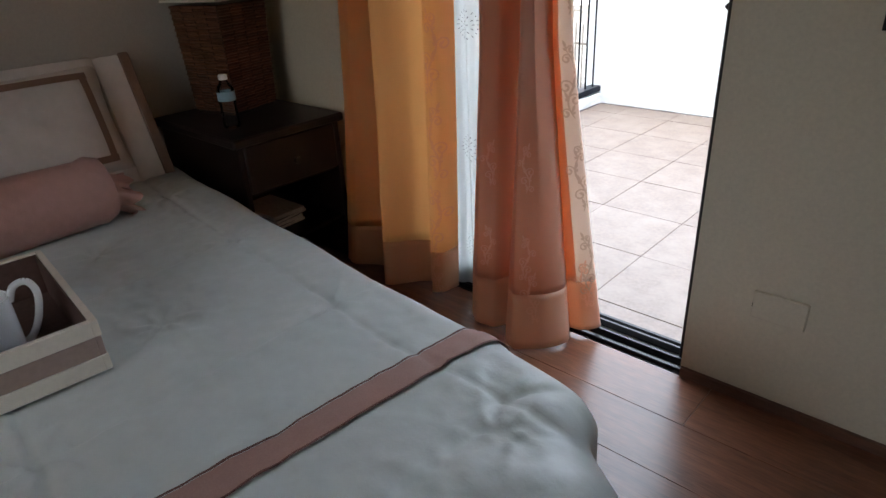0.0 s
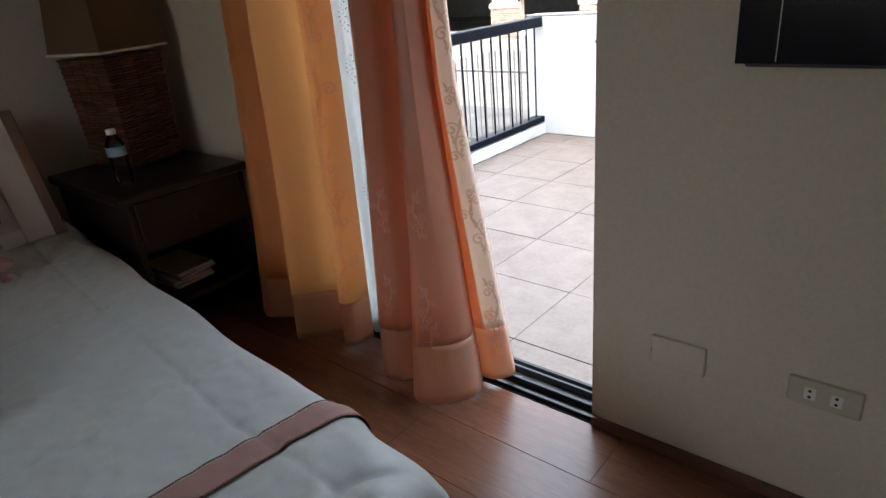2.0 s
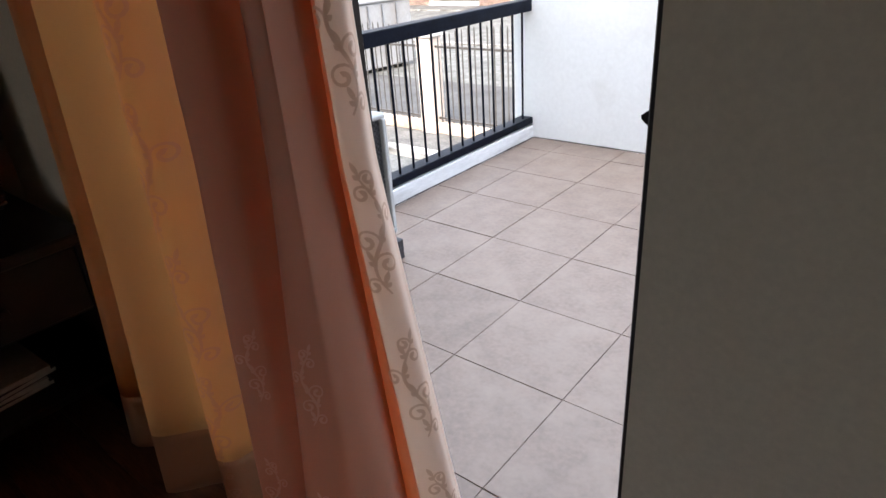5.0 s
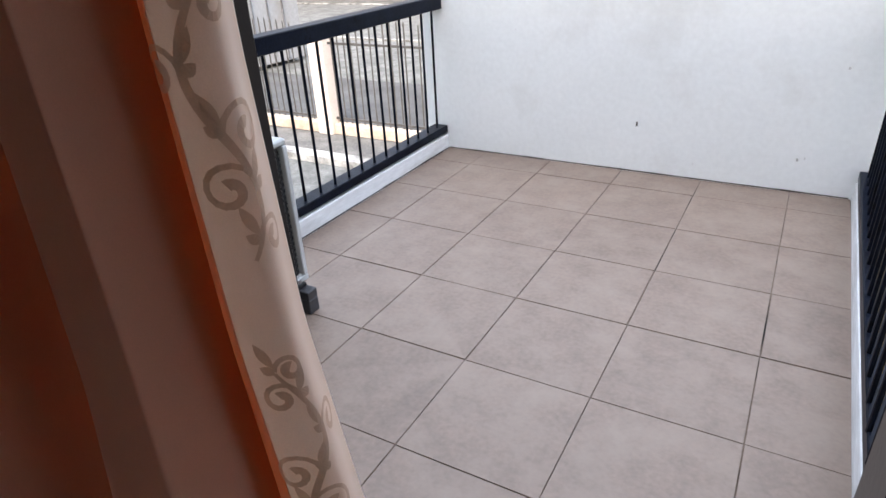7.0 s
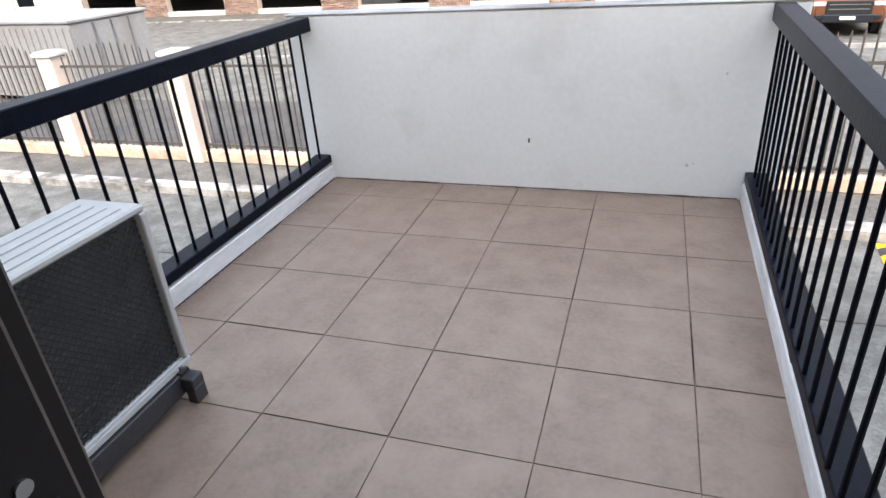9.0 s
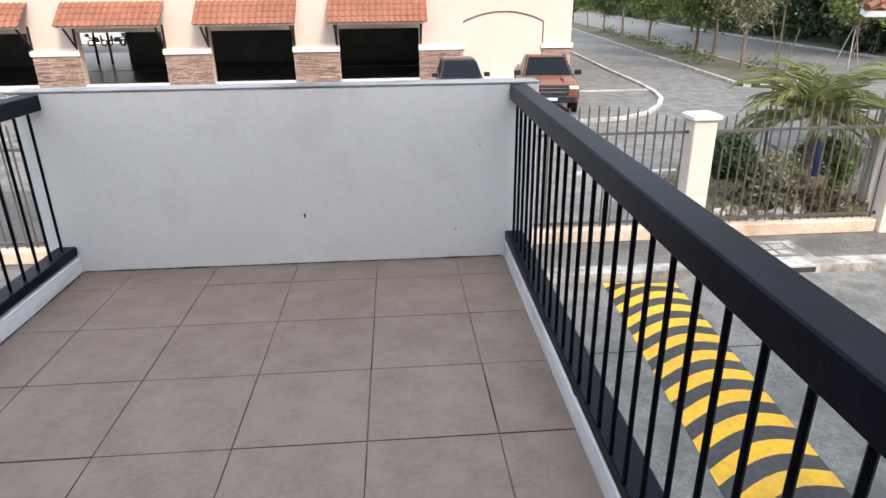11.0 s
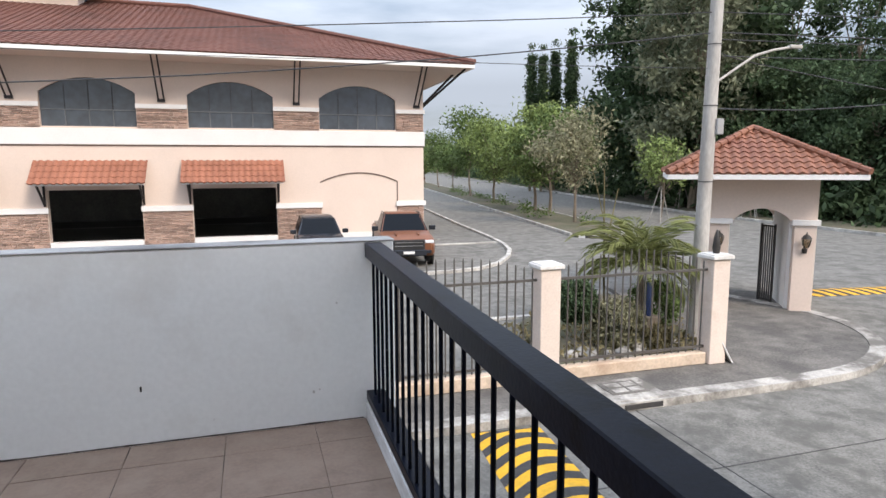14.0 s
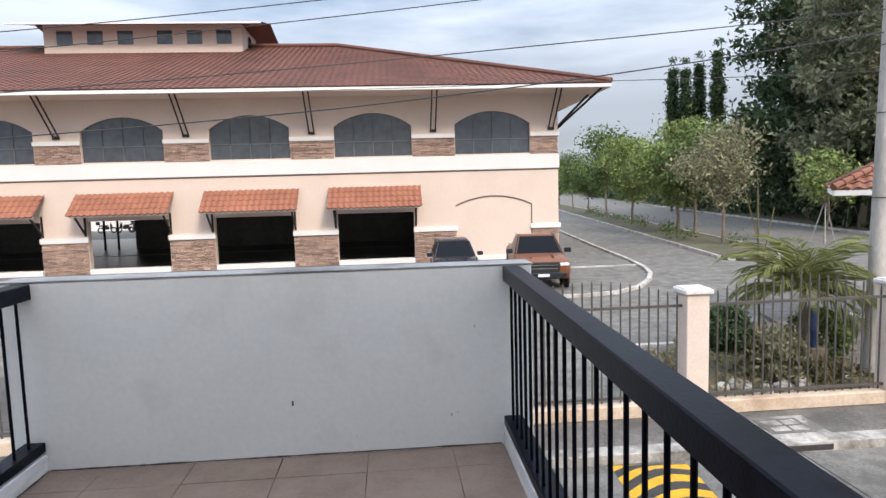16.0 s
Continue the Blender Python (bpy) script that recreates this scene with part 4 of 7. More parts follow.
def comforter(x, y):
    """Where the point (x, y) of the flat cloth lies once it is spread over the bed."""
    slant = 0.100 * max(0.0, 0.6 - x)        # the bed stands a little askew
    rc, roll = 0.42, 0.055
    cx, cy = min(max(x, BX0 - 1), BX1 - roll - rc), min(max(y, BY0 + roll + rc), BY1 - roll - rc)
    dx, dy = x - cx, y - cy
    dist = math.hypot(dx, dy)
    out = dist - rc
    puff = 0.005 * noise.noise((x * 2.2, y * 2.2, 1)) + 0.006 * noise.noise((x * 6, y * 6, 4)) + 0.0028 * noise.noise((x * 15 + 3 * y, y * 22, 2)) + 0.002 * noise.noise((x * 40, y * 34, 8)) + 0.004 * abs(noise.noise((x * 9 + y * 4, y * 9 - x * 5, 7)))
    sx = abs((x - 0.42 + 0.24) % 0.48 - 0.24)
    sy = abs((y + 1.96 + 0.29) % 0.58 - 0.29)
    puff -= 0.005 * math.exp(-(sx / 0.009) ** 2) + 0.006 * math.exp(-(sy / 0.009) ** 2)
    puff += 0.007 * (1 - min(1, sx / 0.24)) * (1 - min(1, sy / 0.29)) + 0.006 * (0.5 - abs(noise.noise((x * 5 + 2 * y, y * 5, 11)))) 
    puff += 0.005 * math.exp(-min(sx, sy) / 0.05) * noise.noise((x * 28, y * 28, 3))
    for tx, ty in TUFTS:
        r = math.hypot(x - tx, y - ty)
        if r < 0.3:
            a = math.atan2(y - ty, x - tx)
            puff -= 0.012 * math.exp(-(r / 0.016) ** 2) + 0.011 * math.exp(-r / 0.075) * abs(math.sin(3.5 * a + tx * 9 + 6 * r + 2 * noise.noise((x * 9, y * 9, 5)))) ** 0.6 * min(1, r / 0.03)
    if dist > 0 and out > -0.2 and dx > 0 and dy > 0:
        # gathers that fan out to the rounded corner
        a = math.atan2(dy, dx)
        fan = min(1, (out + 0.2) / 0.2) * min(1, 4 * dx * dy / dist ** 2)
        puff += 0.016 * fan * (abs(math.sin(8.5 * a + 1.5 * noise.noise((a * 3, out * 4, 2)))) ** 0.7 - 0.5)
    if out <= 0:
        return Vector((x, y + slant, BZ + puff))
    nx, ny = dx / dist, dy / dist
    ang = math.atan2(dy, dx)
    along = (cx - cy) + ang * rc
    ripple = 0.5 + 0.5 * math.sin(26 * along + 2 * noise.noise((along * 4, 0, 0))) if abs(nx * ny) > 0.02 else 0.5 + 0.5 * math.sin(13 * along)
    bend = min(out / roll, math.pi / 2)
    drop = max(0.0, out - roll * math.pi / 2)
    off = rc + roll * math.sin(bend) + drop * 0.03 + ripple * (0.022 + 0.085 * abs(nx * ny)) * min(1, out / 0.12)
    z = BZ - roll * (1 - math.cos(bend)) - drop
    return Vector((cx + nx * off, cy + ny * off + slant, max(z + puff * max(0, 1 - out / roll), FZ + 0.03)))


def spread(name, fx, fy, nx, ny, mat, lift=0.0, label=""):
    verts, faces = [], []
    for j in range(ny + 1):
        for i in range(nx + 1):
            a, b = i / nx, j / ny
            x, y = fx(a, b), fy(a, b)
            p = comforter(x, y)
            if lift:
                q = (comforter(x + 0.004, y) - p).cross(comforter(x, y + 0.004) - p).normalized()
                p = p + q * lift
            verts.append(p - Vector((0.1, -2.5, FZ)))
    for j in range(ny):
        for i in range(nx):
            a = j * (nx + 1) + i
            faces.append((a, a + 1, a + nx + 2, a + nx + 1))
    return raw(name, verts, faces, mat, bed, True, label)


spread("comforter", lambda a, b: BX0 + 0.02 + (BX1 + 0.30 - BX0 - 0.02) * a, lambda a, b: BY0 - 0.25 + (BY1 + 0.30 - BY0 + 0.25) * b, 360, 330, M["duvet"], 0, "pale grey-green satin comforter with tufts")
band_x = lambda y: 0.735 + (y + 1.82) * 0.105
spread("band", lambda a, b: band_x(BY0 + (BY1 + 0.28 - BY0) * b) - 0.030 + 0.06 * a, lambda a, b: BY0 + (BY1 + 0.28 - BY0) * b, 6, 160, M["band"], 0.005, "mauve brown band across the comforter")
for sg in (-0.0325, 0.0325):
    spread("piping", lambda a, b: band_x(BY0 + (BY1 + 0.28 - BY0) * b) + sg - 0.0025 + 0.005 * a, lambda a, b: BY0 + (BY1 + 0.28 - BY0) * b, 2, 160, M["piping"], 0.006)


def pillow(name, w, h, d, m, mat, label, category, flange=0.0):
    """A stuffed cushion: w wide, h high, d thick, with pulled corners."""
    ob = thing(name, (0, 0, 0), label, category)
    ob.matrix_basis = m
    verts, faces = [], []
    n = 26
    for side in (1, -1):
        for j in range(n + 1):
            for i in range(n + 1):
                a, b = 2 * i / n - 1, 2 * j / n - 1
                bulge = max(0, (1 - a ** 4)) ** 0.5 * max(0, (1 - b ** 4)) ** 0.5
                pinch = 1 - 0.05 * (1 - abs(a)) * 1 - 0.03 * abs(b) * 0
                k = 0.012 * noise.noise((a * 3, b * 3, side)) * bulge
                verts.append((a * w / 2 * (1 - 0.06 * (1 - b * b) * abs(a) ** 3), side * (d / 2 * bulge + k), b * h / 2 * (1 - 0.06 * (1 - a * a) * abs(b) ** 3)))
    m1 = (n + 1) ** 2
    for j in range(n):
        for i in range(n):
            a = j * (n + 1) + i
            faces.append((a, a + 1, a + n + 2, a + n + 1))
            faces.append((m1 + a, m1 + a + n + 1, m1 + a + n + 2, m1 + a + 1))
    raw("case", verts, faces, mat, ob, True)
    return ob


turn = Matrix.Translation((-0.845, -2.125, BZ + 0.215)) @ pose(0, 0, 0, 0, -20, 0) @ pose(0, 0, 0, 0, 0, -90)
sham = pillow("pillow", 0.60, 0.36, 0.15, turn, M["sham"], "beige satin pillow with dark brown bands at the bed head", "pillow")
for s in (-1, 1):
    boxes("flange", M["sham"], [(s * 0.335 - 0.045, s * 0.335 + 0.045, -0.006, 0.006, -0.232, 0.195)], sham, 0.004)
    boxes("flange", M["sham"], [(-0.295, 0.295, -0.005, 0.005, s * 0.195 - 0.035 - 0.012 * (s > 0), s * 0.195 + 0.035 - 0.03 * (s > 0))], sham, 0.004)
for sx in (-1, 1):
    boxes("edge_band", M["sham_band"], [(sx * 0.397 - 0.018, sx * 0.397 + 0.018, -0.008, 0.008, -0.238, 0.20)], sham, 0.004, "dark brown edge band")


def on_face(a, b):
    bulge = max(0, (1 - a ** 4)) ** 0.5 * max(0, (1 - b ** 4)) ** 0.5
    return 0.075 * bulge + 0.006


for horizontal in (True, False):
    for sg in (-1, 1):
        verts, faces = [], []
        for i in range(25):
            t = -0.80 + 1.6 * i / 24
            for e in (-0.05, 0.05):
                a, b = (t, sg * 0.75 + e * 1.2) if horizontal else (sg * 0.75 + e * 0.75, t)
                verts.append((a * 0.30, on_face(a, b) + 0.003, b * 0.18))
        for i in range(24):
            faces.append((2 * i, 2 * i + 1, 2 * i + 3, 2 * i + 2))
        raw("frame_band", verts, faces, M["sham_band"], sham)

bolster = thing("bolster", (-0.50, -2.42, BZ + 0.095), "dusty pink satin bolster cushion lying on the bed", "cushion")
bm = bmesh.new()
prof = [(0.0, 0.40), (0.05, 0.402), (0.085, 0.39), (0.1, 0.36), (0.096, 0.33), (0.1, 0.2), (0.102, 0.0), (0.1, -0.3), (0.08, -0.39), (0.0, -0.40)]
lathe(bm, prof[::-1], 28)
for v in bm.verts:
    v.co += Vector((noise.noise(v.co * 7) * 0.008, noise.noise(v.co * 9 + Vector((3, 0, 0))) * 0.008, 0))
bmesh.ops.transform(bm, matrix=pose(0, 0, 0, -90, 0, 0), verts=bm.verts[:])
part("cover", bm, M["pink"], bolster, smooth=True)
for sg in (-1, 1):
    bm = bmesh.new()
    n = 40
    for e, (r, y) in enumerate(((0.080, 0.375), (0.066, 0.402), (0.064, 0.425), (0.072, 0.448))):
        for i in range(n):
            a = 2 * math.pi * i / n
            k = r * (1 + 0.05 * e * math.sin(9 * a + e * 0.4))
            bm.verts.new((k * math.cos(a), sg * (y + 0.005 * e * math.sin(7 * a)), max(-0.094, 0.82 * k * math.sin(a) - 0.012 * e)))
    bm.verts.ensure_lookup_table()
    for e in range(3):
        for i in range(n):
            bm.faces.new((bm.verts[e * n + i], bm.verts[e * n + (i + 1) % n], bm.verts[(e + 1) * n + (i + 1) % n], bm.verts[(e + 1) * n + i]))
    part("end_ruffle", bm, M["pink"], bolster, smooth=True)

# tray with a mug
tray = thing("tray", (0.045, -2.585, BZ + 0.010), "cream and mauve striped box tray on the bed", "tray", turn=-5)
TW, TD, TH = 0.212, 0.26, 0.105
boxes("bottom", M["tray_in"], [(-TW + 0.012, TW - 0.012, -TD + 0.012, TD - 0.012, 0.0, 0.008)], tray)
for z0, z1, mt, nm in ((0.0, 0.032, "tray_cream", "lower_stripe"), (0.0325, 0.072, "tray_band", "middle_stripe"), (0.0725, TH, "tray_cream", "upper_stripe")):
    g = 0.0 if mt == "tray_cream" else 0.002
    boxes(nm, M[mt], [(-TW + g, TW - g, TD - 0.012, TD - g, z0, z1), (-TW + g, TW - g, -TD + g, -TD + 0.012, z0, z1), (TW - 0.012, TW - g, -TD + 0.012, TD - 0.012, z0, z1), (-TW + g, -TW + 0.012, -TD + 0.012, TD - 0.012, z0, z1)], tray, 0.001)
boxes("lining", M["tray_in"], [(-TW + 0.0125, TW - 0.0125, TD - 0.016, TD - 0.0125, 0.008, TH - 0.004), (TW - 0.016, TW - 0.0125, -TD + 0.016, TD - 0.016, 0.008, TH - 0.004), (-TW + 0.0125, -TW + 0.016, -TD + 0.016, TD - 0.016, 0.008, TH - 0.004)], tray)
mug = thing("mug", (0.10, -2.475, BZ + 0.021), "white china mug with a tall handle in the tray", "mug", turn=75)
bm = bmesh.new()
lathe(bm, [(0.0, 0.0), (0.04, 0.0), (0.046, 0.01), (0.047, 0.125), (0.044, 0.125), (0.042, 0.012), (0.0, 0.01)], 28)
part("body", bm, M["china"], mug, smooth=True)
bm = bmesh.new()
pts = [Vector((0.045, 0, 0.112)), Vector((0.058, 0, 0.138)), Vector((0.080, 0, 0.142)), Vector((0.090, 0, 0.115)), Vector((0.080, 0, 0.07)), Vector((0.062, 0, 0.035)), Vector((0.045, 0, 0.022))]
bow = smooth_line([(p.x, p.z) for p in pts])
bent = [Vector((bow(i / 28).x, 0, bow(i / 28).y)) for i in range(29)]
for a, b in zip(bent, bent[1:]):
    tube(bm, a, b, 0.0068, n=10, caps=False)
part("handle", bm, M["china"], mug, smooth=True)

# nightstand, lamp, bottle, magazines
NX0, NX1, NY0, NY1, NZ = -1.01, -0.46, -1.62, -1.20, 0.665
stand = thing("nightstand", (-0.735, -1.41, FZ), "dark-stained wooden nightstand with a drawer and open shelf", "nightstand")
hx, hy, hz = 0.275, 0.21, NZ - FZ
boxes("top", M["dark_wood"], [(-hx - 0.005, hx + 0.025, -hy - 0.025, hy + 0.01, hz - 0.03, hz)], stand, 0.006)
for sy in (-1, 1):
    boxes("side", M["dark_wood"], [(-hx, hx - 0.002, sy * (hy - 0.01) - 0.01, sy * (hy - 0.01) + 0.01, 0.0, hz - 0.031)], stand, 0.002)
boxes("back", M["dark_wood"], [(-hx, -hx + 0.012, -hy + 0.021, hy - 0.021, 0.05, hz - 0.032)], stand)
boxes("shelf", M["dark_wood"], [(-hx + 0.013, hx - 0.006, -hy + 0.021, hy - 0.021, 0.17, 0.19)], stand, 0.002)
boxes("drawer_bottom", M["dark_wood"], [(-hx + 0.013, hx - 0.03, -hy + 0.021, hy - 0.021, 0.375, 0.39)], stand)
drawer = boxes("drawer", M["dark_wood"], [(hx - 0.02, hx, -hy + 0.024, hy - 0.024, 0.392, hz - 0.036)], stand, 0.004)
bm = bmesh.new()
lathe(bm, [(0.0, 0.024), (0.012, 0.022), (0.014, 0.014), (0.006, 0.006), (0.006, 0.0)], 14)
bmesh.ops.transform(bm, matrix=pose(hx + 0.0005, 0, 0.47, 0, 90, 0), verts=bm.verts[:])
part("knob", bm, M["dark_wood"], drawer, smooth=True)

lamp = thing("table_lamp", (-0.86, -1.37, NZ), "square woven wicker table lamp with a linen shade", "lamp", turn=14)
verts, faces = [], []
for j in range(38):
    z0 = 0.012 + j * 0.0098
    h = 0.105 + 0.012 * j / 38
    bow = 0.004 * (j % 2)
    for sx, sy in ((1, 0), (-1, 0), (0, 1), (0, -1)):
        for k in range(4):
            a0, a1 = -h + 2 * h * k / 4, -h + 2 * h * (k + 1) / 4
            o = h + (0.004 if (j + k) % 2 else 0.0)
            b = len(verts)
            for zz, oo in ((z0, o - 0.003), (z0 + 0.0048, o + 0.002), (z0 + 0.0092, o - 0.003)):
                for a in (a0, a1):
                    verts.append((sx * oo + (a if not sx else 0), sy * oo + (a if not sy else 0), zz))
            faces += [(b, b + 1, b + 3, b + 2), (b + 2, b + 3, b + 5, b + 4)]
raw("body", verts, faces, M["wicker"], lamp, label="brown woven wicker body")["kind"] = "stuff"
boxes("core", M["dark_wood"], [(-0.098, 0.098, -0.098, 0.098, 0.0, 0.385)], lamp)
bm = bmesh.new()
r0 = [bm.verts.new((sx * 0.135, sy * 0.135, 0.40)) for sx, sy in ((-1, -1), (1, -1), (1, 1), (-1, 1))]
r1 = [bm.verts.new((sx * 0.105, sy * 0.105, 0.66)) for sx, sy in ((-1, -1), (1, -1), (1, 1), (-1, 1))]
for i in range(4):
    bm.faces.new((r0[i], r0[(i + 1) % 4], r1[(i + 1) % 4], r1[i]))
part("shade", bm, M["lamp_shade"], lamp, "brown linen shade").modifiers.new("thick", "SOLIDIFY").thickness = 0.003
boxes("shade_rim", M["tray_cream"], [(-0.137, 0.137, -0.139, -0.134, 0.397, 0.405), (-0.137, 0.137, 0.134, 0.139, 0.397, 0.405), (0.134, 0.139, -0.134, 0.134, 0.397, 0.405), (-0.139, -0.134, -0.134, 0.134, 0.397, 0.405)], lamp)

bot = thing("water_bottle", (-0.612, -1.54, NZ), "clear plastic water bottle with a pale blue label", "bottle")
bot.scale = (1.12, 1.12, 1.06)
bm = bmesh.new()
prof = [(0.0, 0.002), (0.022, 0.0), (0.026, 0.006), (0.0262, 0.02)]
for i in range(5):
    prof += [(0.0245, 0.026 + i * 0.012), (0.0265, 0.032 + i * 0.012)]
prof += [(0.0262, 0.09), (0.0262, 0.118), (0.021, 0.135), (0.0115, 0.148), (0.0115, 0.156)]
lathe(bm, prof, 24)
part("body", bm, M["bottle"], bot, smooth=True)
bm = bmesh.new()
lathe(bm, [(0.0268, 0.088), (0.0268, 0.117)], 24)
part("label", bm, M["bottle_label"], bot, "pale blue label", True)
bm = bmesh.new()
lathe(bm, [(0.0135, 0.153), (0.0138, 0.166), (0.012, 0.169), (0.0, 0.169)], 18)
part("cap", bm, M["cap"], bot, smooth=True)
for i, (w, mt, t) in enumerate(((0.15, "paper_dark", 4), (0.145, "paper", -3), (0.15, "paper_dark", 9), (0.14, "paper", 2))):
    mag = thing("magazine", (-0.66, -1.43 + 0.004 * i, FZ + 0.192 + i * 0.014), "magazine lying in a small stack on the shelf", "magazine", "magazines on the shelf", turn=t)
    boxes("page_block", M["paper"], [(-0.11, 0.11, -w / 2, w / 2, 0.0015, 0.0115)], mag)
    boxes("cover", M[mt], [(-0.112, 0.112, -w / 2 - 0.001, w / 2 + 0.001, 0.0116, 0.0134), (-0.112, 0.112, -w / 2 - 0.001, w / 2 + 0.001, 0.0, 0.0014)], mag)

# on the wall beside the door
tv = thing("television", (1.60, IN_Y, 1.012), "black flat television hung on the bedroom wall", "television")
boxes("body", M["bezel"], [(-0.42, 0.42, -0.055, -0.03, 0.0, 0.52)], tv, 0.004)
boxes("mount", M["bezel"], [(-0.15, 0.15, -0.03, 0.0, 0.12, 0.4)], tv)
boxes("panel", M["screen"], [(-0.434, 0.434, -0.060, -0.0555, 0.006, 0.53)], tv, 0.001)
boxes("seam", M["plate"], [(-0.37, -0.3685, -0.0612, -0.0602, 0.01, 0.53)], tv)
cover = thing("blank_plate", (1.09, IN_Y, 0.327), "ivory blank cover plate on the bedroom wall", "cover plate")
boxes("plate", M["room_wall"], [(-0.062, 0.062, -0.011, 0.0, 0.0, 0.074)], cover, 0.003)
boxes("slot", M["ac_net"], [(-0.06, -0.0588, -0.0118, -0.0108, 0.03, 0.041)], cover)
out = thing("power_outlet", (1.382, IN_Y, 0.338), "ivory wall outlet with two white sockets", "power outlet")
boxes("plate", M["plate"], [(-0.066, 0.066, -0.008, 0.0, 0.0, 0.063)], out, 0.003)
for dx in (-0.025, 0.022):
    sk = boxes("socket", M["socket"], [(dx - 0.011, dx + 0.011, -0.0105, -0.0078, 0.017, 0.046)], out, 0.001)
    for zz in (0.024, 0.038):
        bm = bmesh.new()
        tube(bm, (dx, -0.0108, zz), (dx, -0.0100, zz), 0.0034, n=10)
        part("pin_hole", bm, M["ac_net"], sk)


# ---- street things ----
def leafy(name, col, see=0.3, island=0.35):
    m = surf(name, col, 0.55, 0.2, 0.6, 6, 0.0, island=island)
    n, l = m.node_tree.nodes, m.node_tree.links
    b = n["Principled BSDF"]
    b.inputs["Specular IOR Level"].default_value = 0.15
    tr = n.new("ShaderNodeBsdfTranslucent")
    l.new(b.inputs["Base Color"].links[0].from_socket, tr.inputs["Color"])
    mix = n.new("ShaderNodeMixShader")
    mix.inputs[0].default_value = see
    l.new(b.outputs[0], mix.inputs[1])
    l.new(tr.outputs[0], mix.inputs[2])
    l.new(mix.outputs[0], n["Material Output"].inputs["Surface"])
    return m


M.update(
    leaf_dark=leafy("leaf_dark", (0.064, 0.100, 0.050), 0.32, 0.60),
    leaf_mid=leafy("leaf_mid", (0.125, 0.180, 0.066), 0.3, 0.5),
    leaf_fresh=leafy("leaf_fresh", (0.205, 0.265, 0.095), 0.3, 0.5),
    leaf_grey=leafy("leaf_grey", (0.27, 0.26, 0.165), 0.3, 0.5),
    leaf_olive=leafy("leaf_olive", (0.165, 0.180, 0.115), 0.3, 0.3),
    leaf_dry=leafy("leaf_dry", (0.20, 0.17, 0.09)),
    palm_leaf=leafy("palm_leaf", (0.17, 0.185, 0.07), 0.35, 0.5),
    yellow=surf("hump_yellow", (0.70, 0.375, 0.02), 0.8, 0.15, 3, 20, 0.3, dark=(0.40, 0.26, 0.06), dark_at=0.66),
    black=surf("hump_black", (0.045, 0.043, 0.042), 0.85, 0.3, 3, 20, 0.3),
    car_orange=surf("car_orange", (0.22, 0.085, 0.042), 0.35, 0.05, 3, 30, 0, metal=0.3),
    car_dark=surf("car_dark", (0.025, 0.028, 0.035), 0.22, 0.08, 3, 30, 0, metal=0.2),
    car_glass=surf("car_glass", (0.006, 0.008, 0.011), 0.25, 0.1, 2, 20, 0, spec=0.08),
    chrome=surf("chrome", (0.6, 0.6, 0.62), 0.15, 0.05, 5, 40, 0, metal=1.0),
    tyre=surf("tyre", (0.02, 0.02, 0.02), 0.9, 0.2, 6, 60, 0.2),
    head_lamp=surf("head_lamp", (0.7, 0.72, 0.75), 0.1, 0.05, 5, 40, 0),
    yard=surf("yard_dark_ground", (0.088, 0.083, 0.078), 0.9, 0.35, 1.4, 30, 0.5, dark=(0.055, 0.05, 0.046), dark_at=0.55, dist=0.01),
    container=surf("container_paint", (0.31, 0.31, 0.31), 0.6, 0.12, 1.5, 15, 0.15, dark=(0.27, 0.25, 0.23), dark_at=0.62),
    truck_white=surf("truck_white", (0.72, 0.72, 0.70), 0.45, 0.06, 1, 15, 0.05),
    mural=surf("truck_print", (0.24, 0.23, 0.22), 0.6, 0.3, 3, 20, 0),
    iron=surf("wrought_iron", (0.025, 0.022, 0.02), 0.55, 0.25, 8, 60, 0.2),
    amber=glass("lantern_glass", (0.62, 0.58, 0.50), 0.1),
    stone_white=surf("garden_stone", (0.34, 0.325, 0.30), 0.9, 0.2, 3, 20, 0.4),
    blue=surf("blue_plastic", (0.035, 0.06, 0.16), 0.5, 0.1, 5, 40, 0.05),
    gate_inner=surf("gatehouse_inside", (0.70, 0.69, 0.67), 0.85, 0.05, 1, 20, 0.1),
)

# pavement with its rounded kerb
KY = 6.40
edge = [(-80.0, KY), (8.9, KY - 0.06)]
for i in range(1, 15):
    a = radians(-90 + i * 7.2)
    edge.append((9.3 + 3.8 * math.cos(a), KY - 0.04 + 3.5 + 3.5 * math.sin(a)))
edge.append((12.7, 11.6))
edge.append((12.1, 14.5))


def ribbon_solid(name, line, width, z0, z1, mat):
    """A kerb along a line, width to its left."""
    bm = bmesh.new()
    rings = []
    for i, (x, y) in enumerate(line):
        xa, ya = line[max(i - 1, 0)]
        xb, yb = line[min(i + 1, len(line) - 1)]
        k = math.hypot(xb - xa, yb - ya)
        nx, ny = -(yb - ya) / k, (xb - xa) / k
        rings.append([bm.verts.new(p) for p in ((x, y, z0), (x + nx * 0.02, y + ny * 0.02, z1), (x + nx * width, y + ny * width, z1), (x + nx * width, y + ny * width, z0))])
    for a, b in zip(rings, rings[1:]):
        for i in range(3):
            bm.faces.new((a[i], b[i], b[i + 1], a[i + 1]))
    bm.faces.new(rings[0][::-1])
    bm.faces.new(rings[-1])
    return part(name, bm, mat)


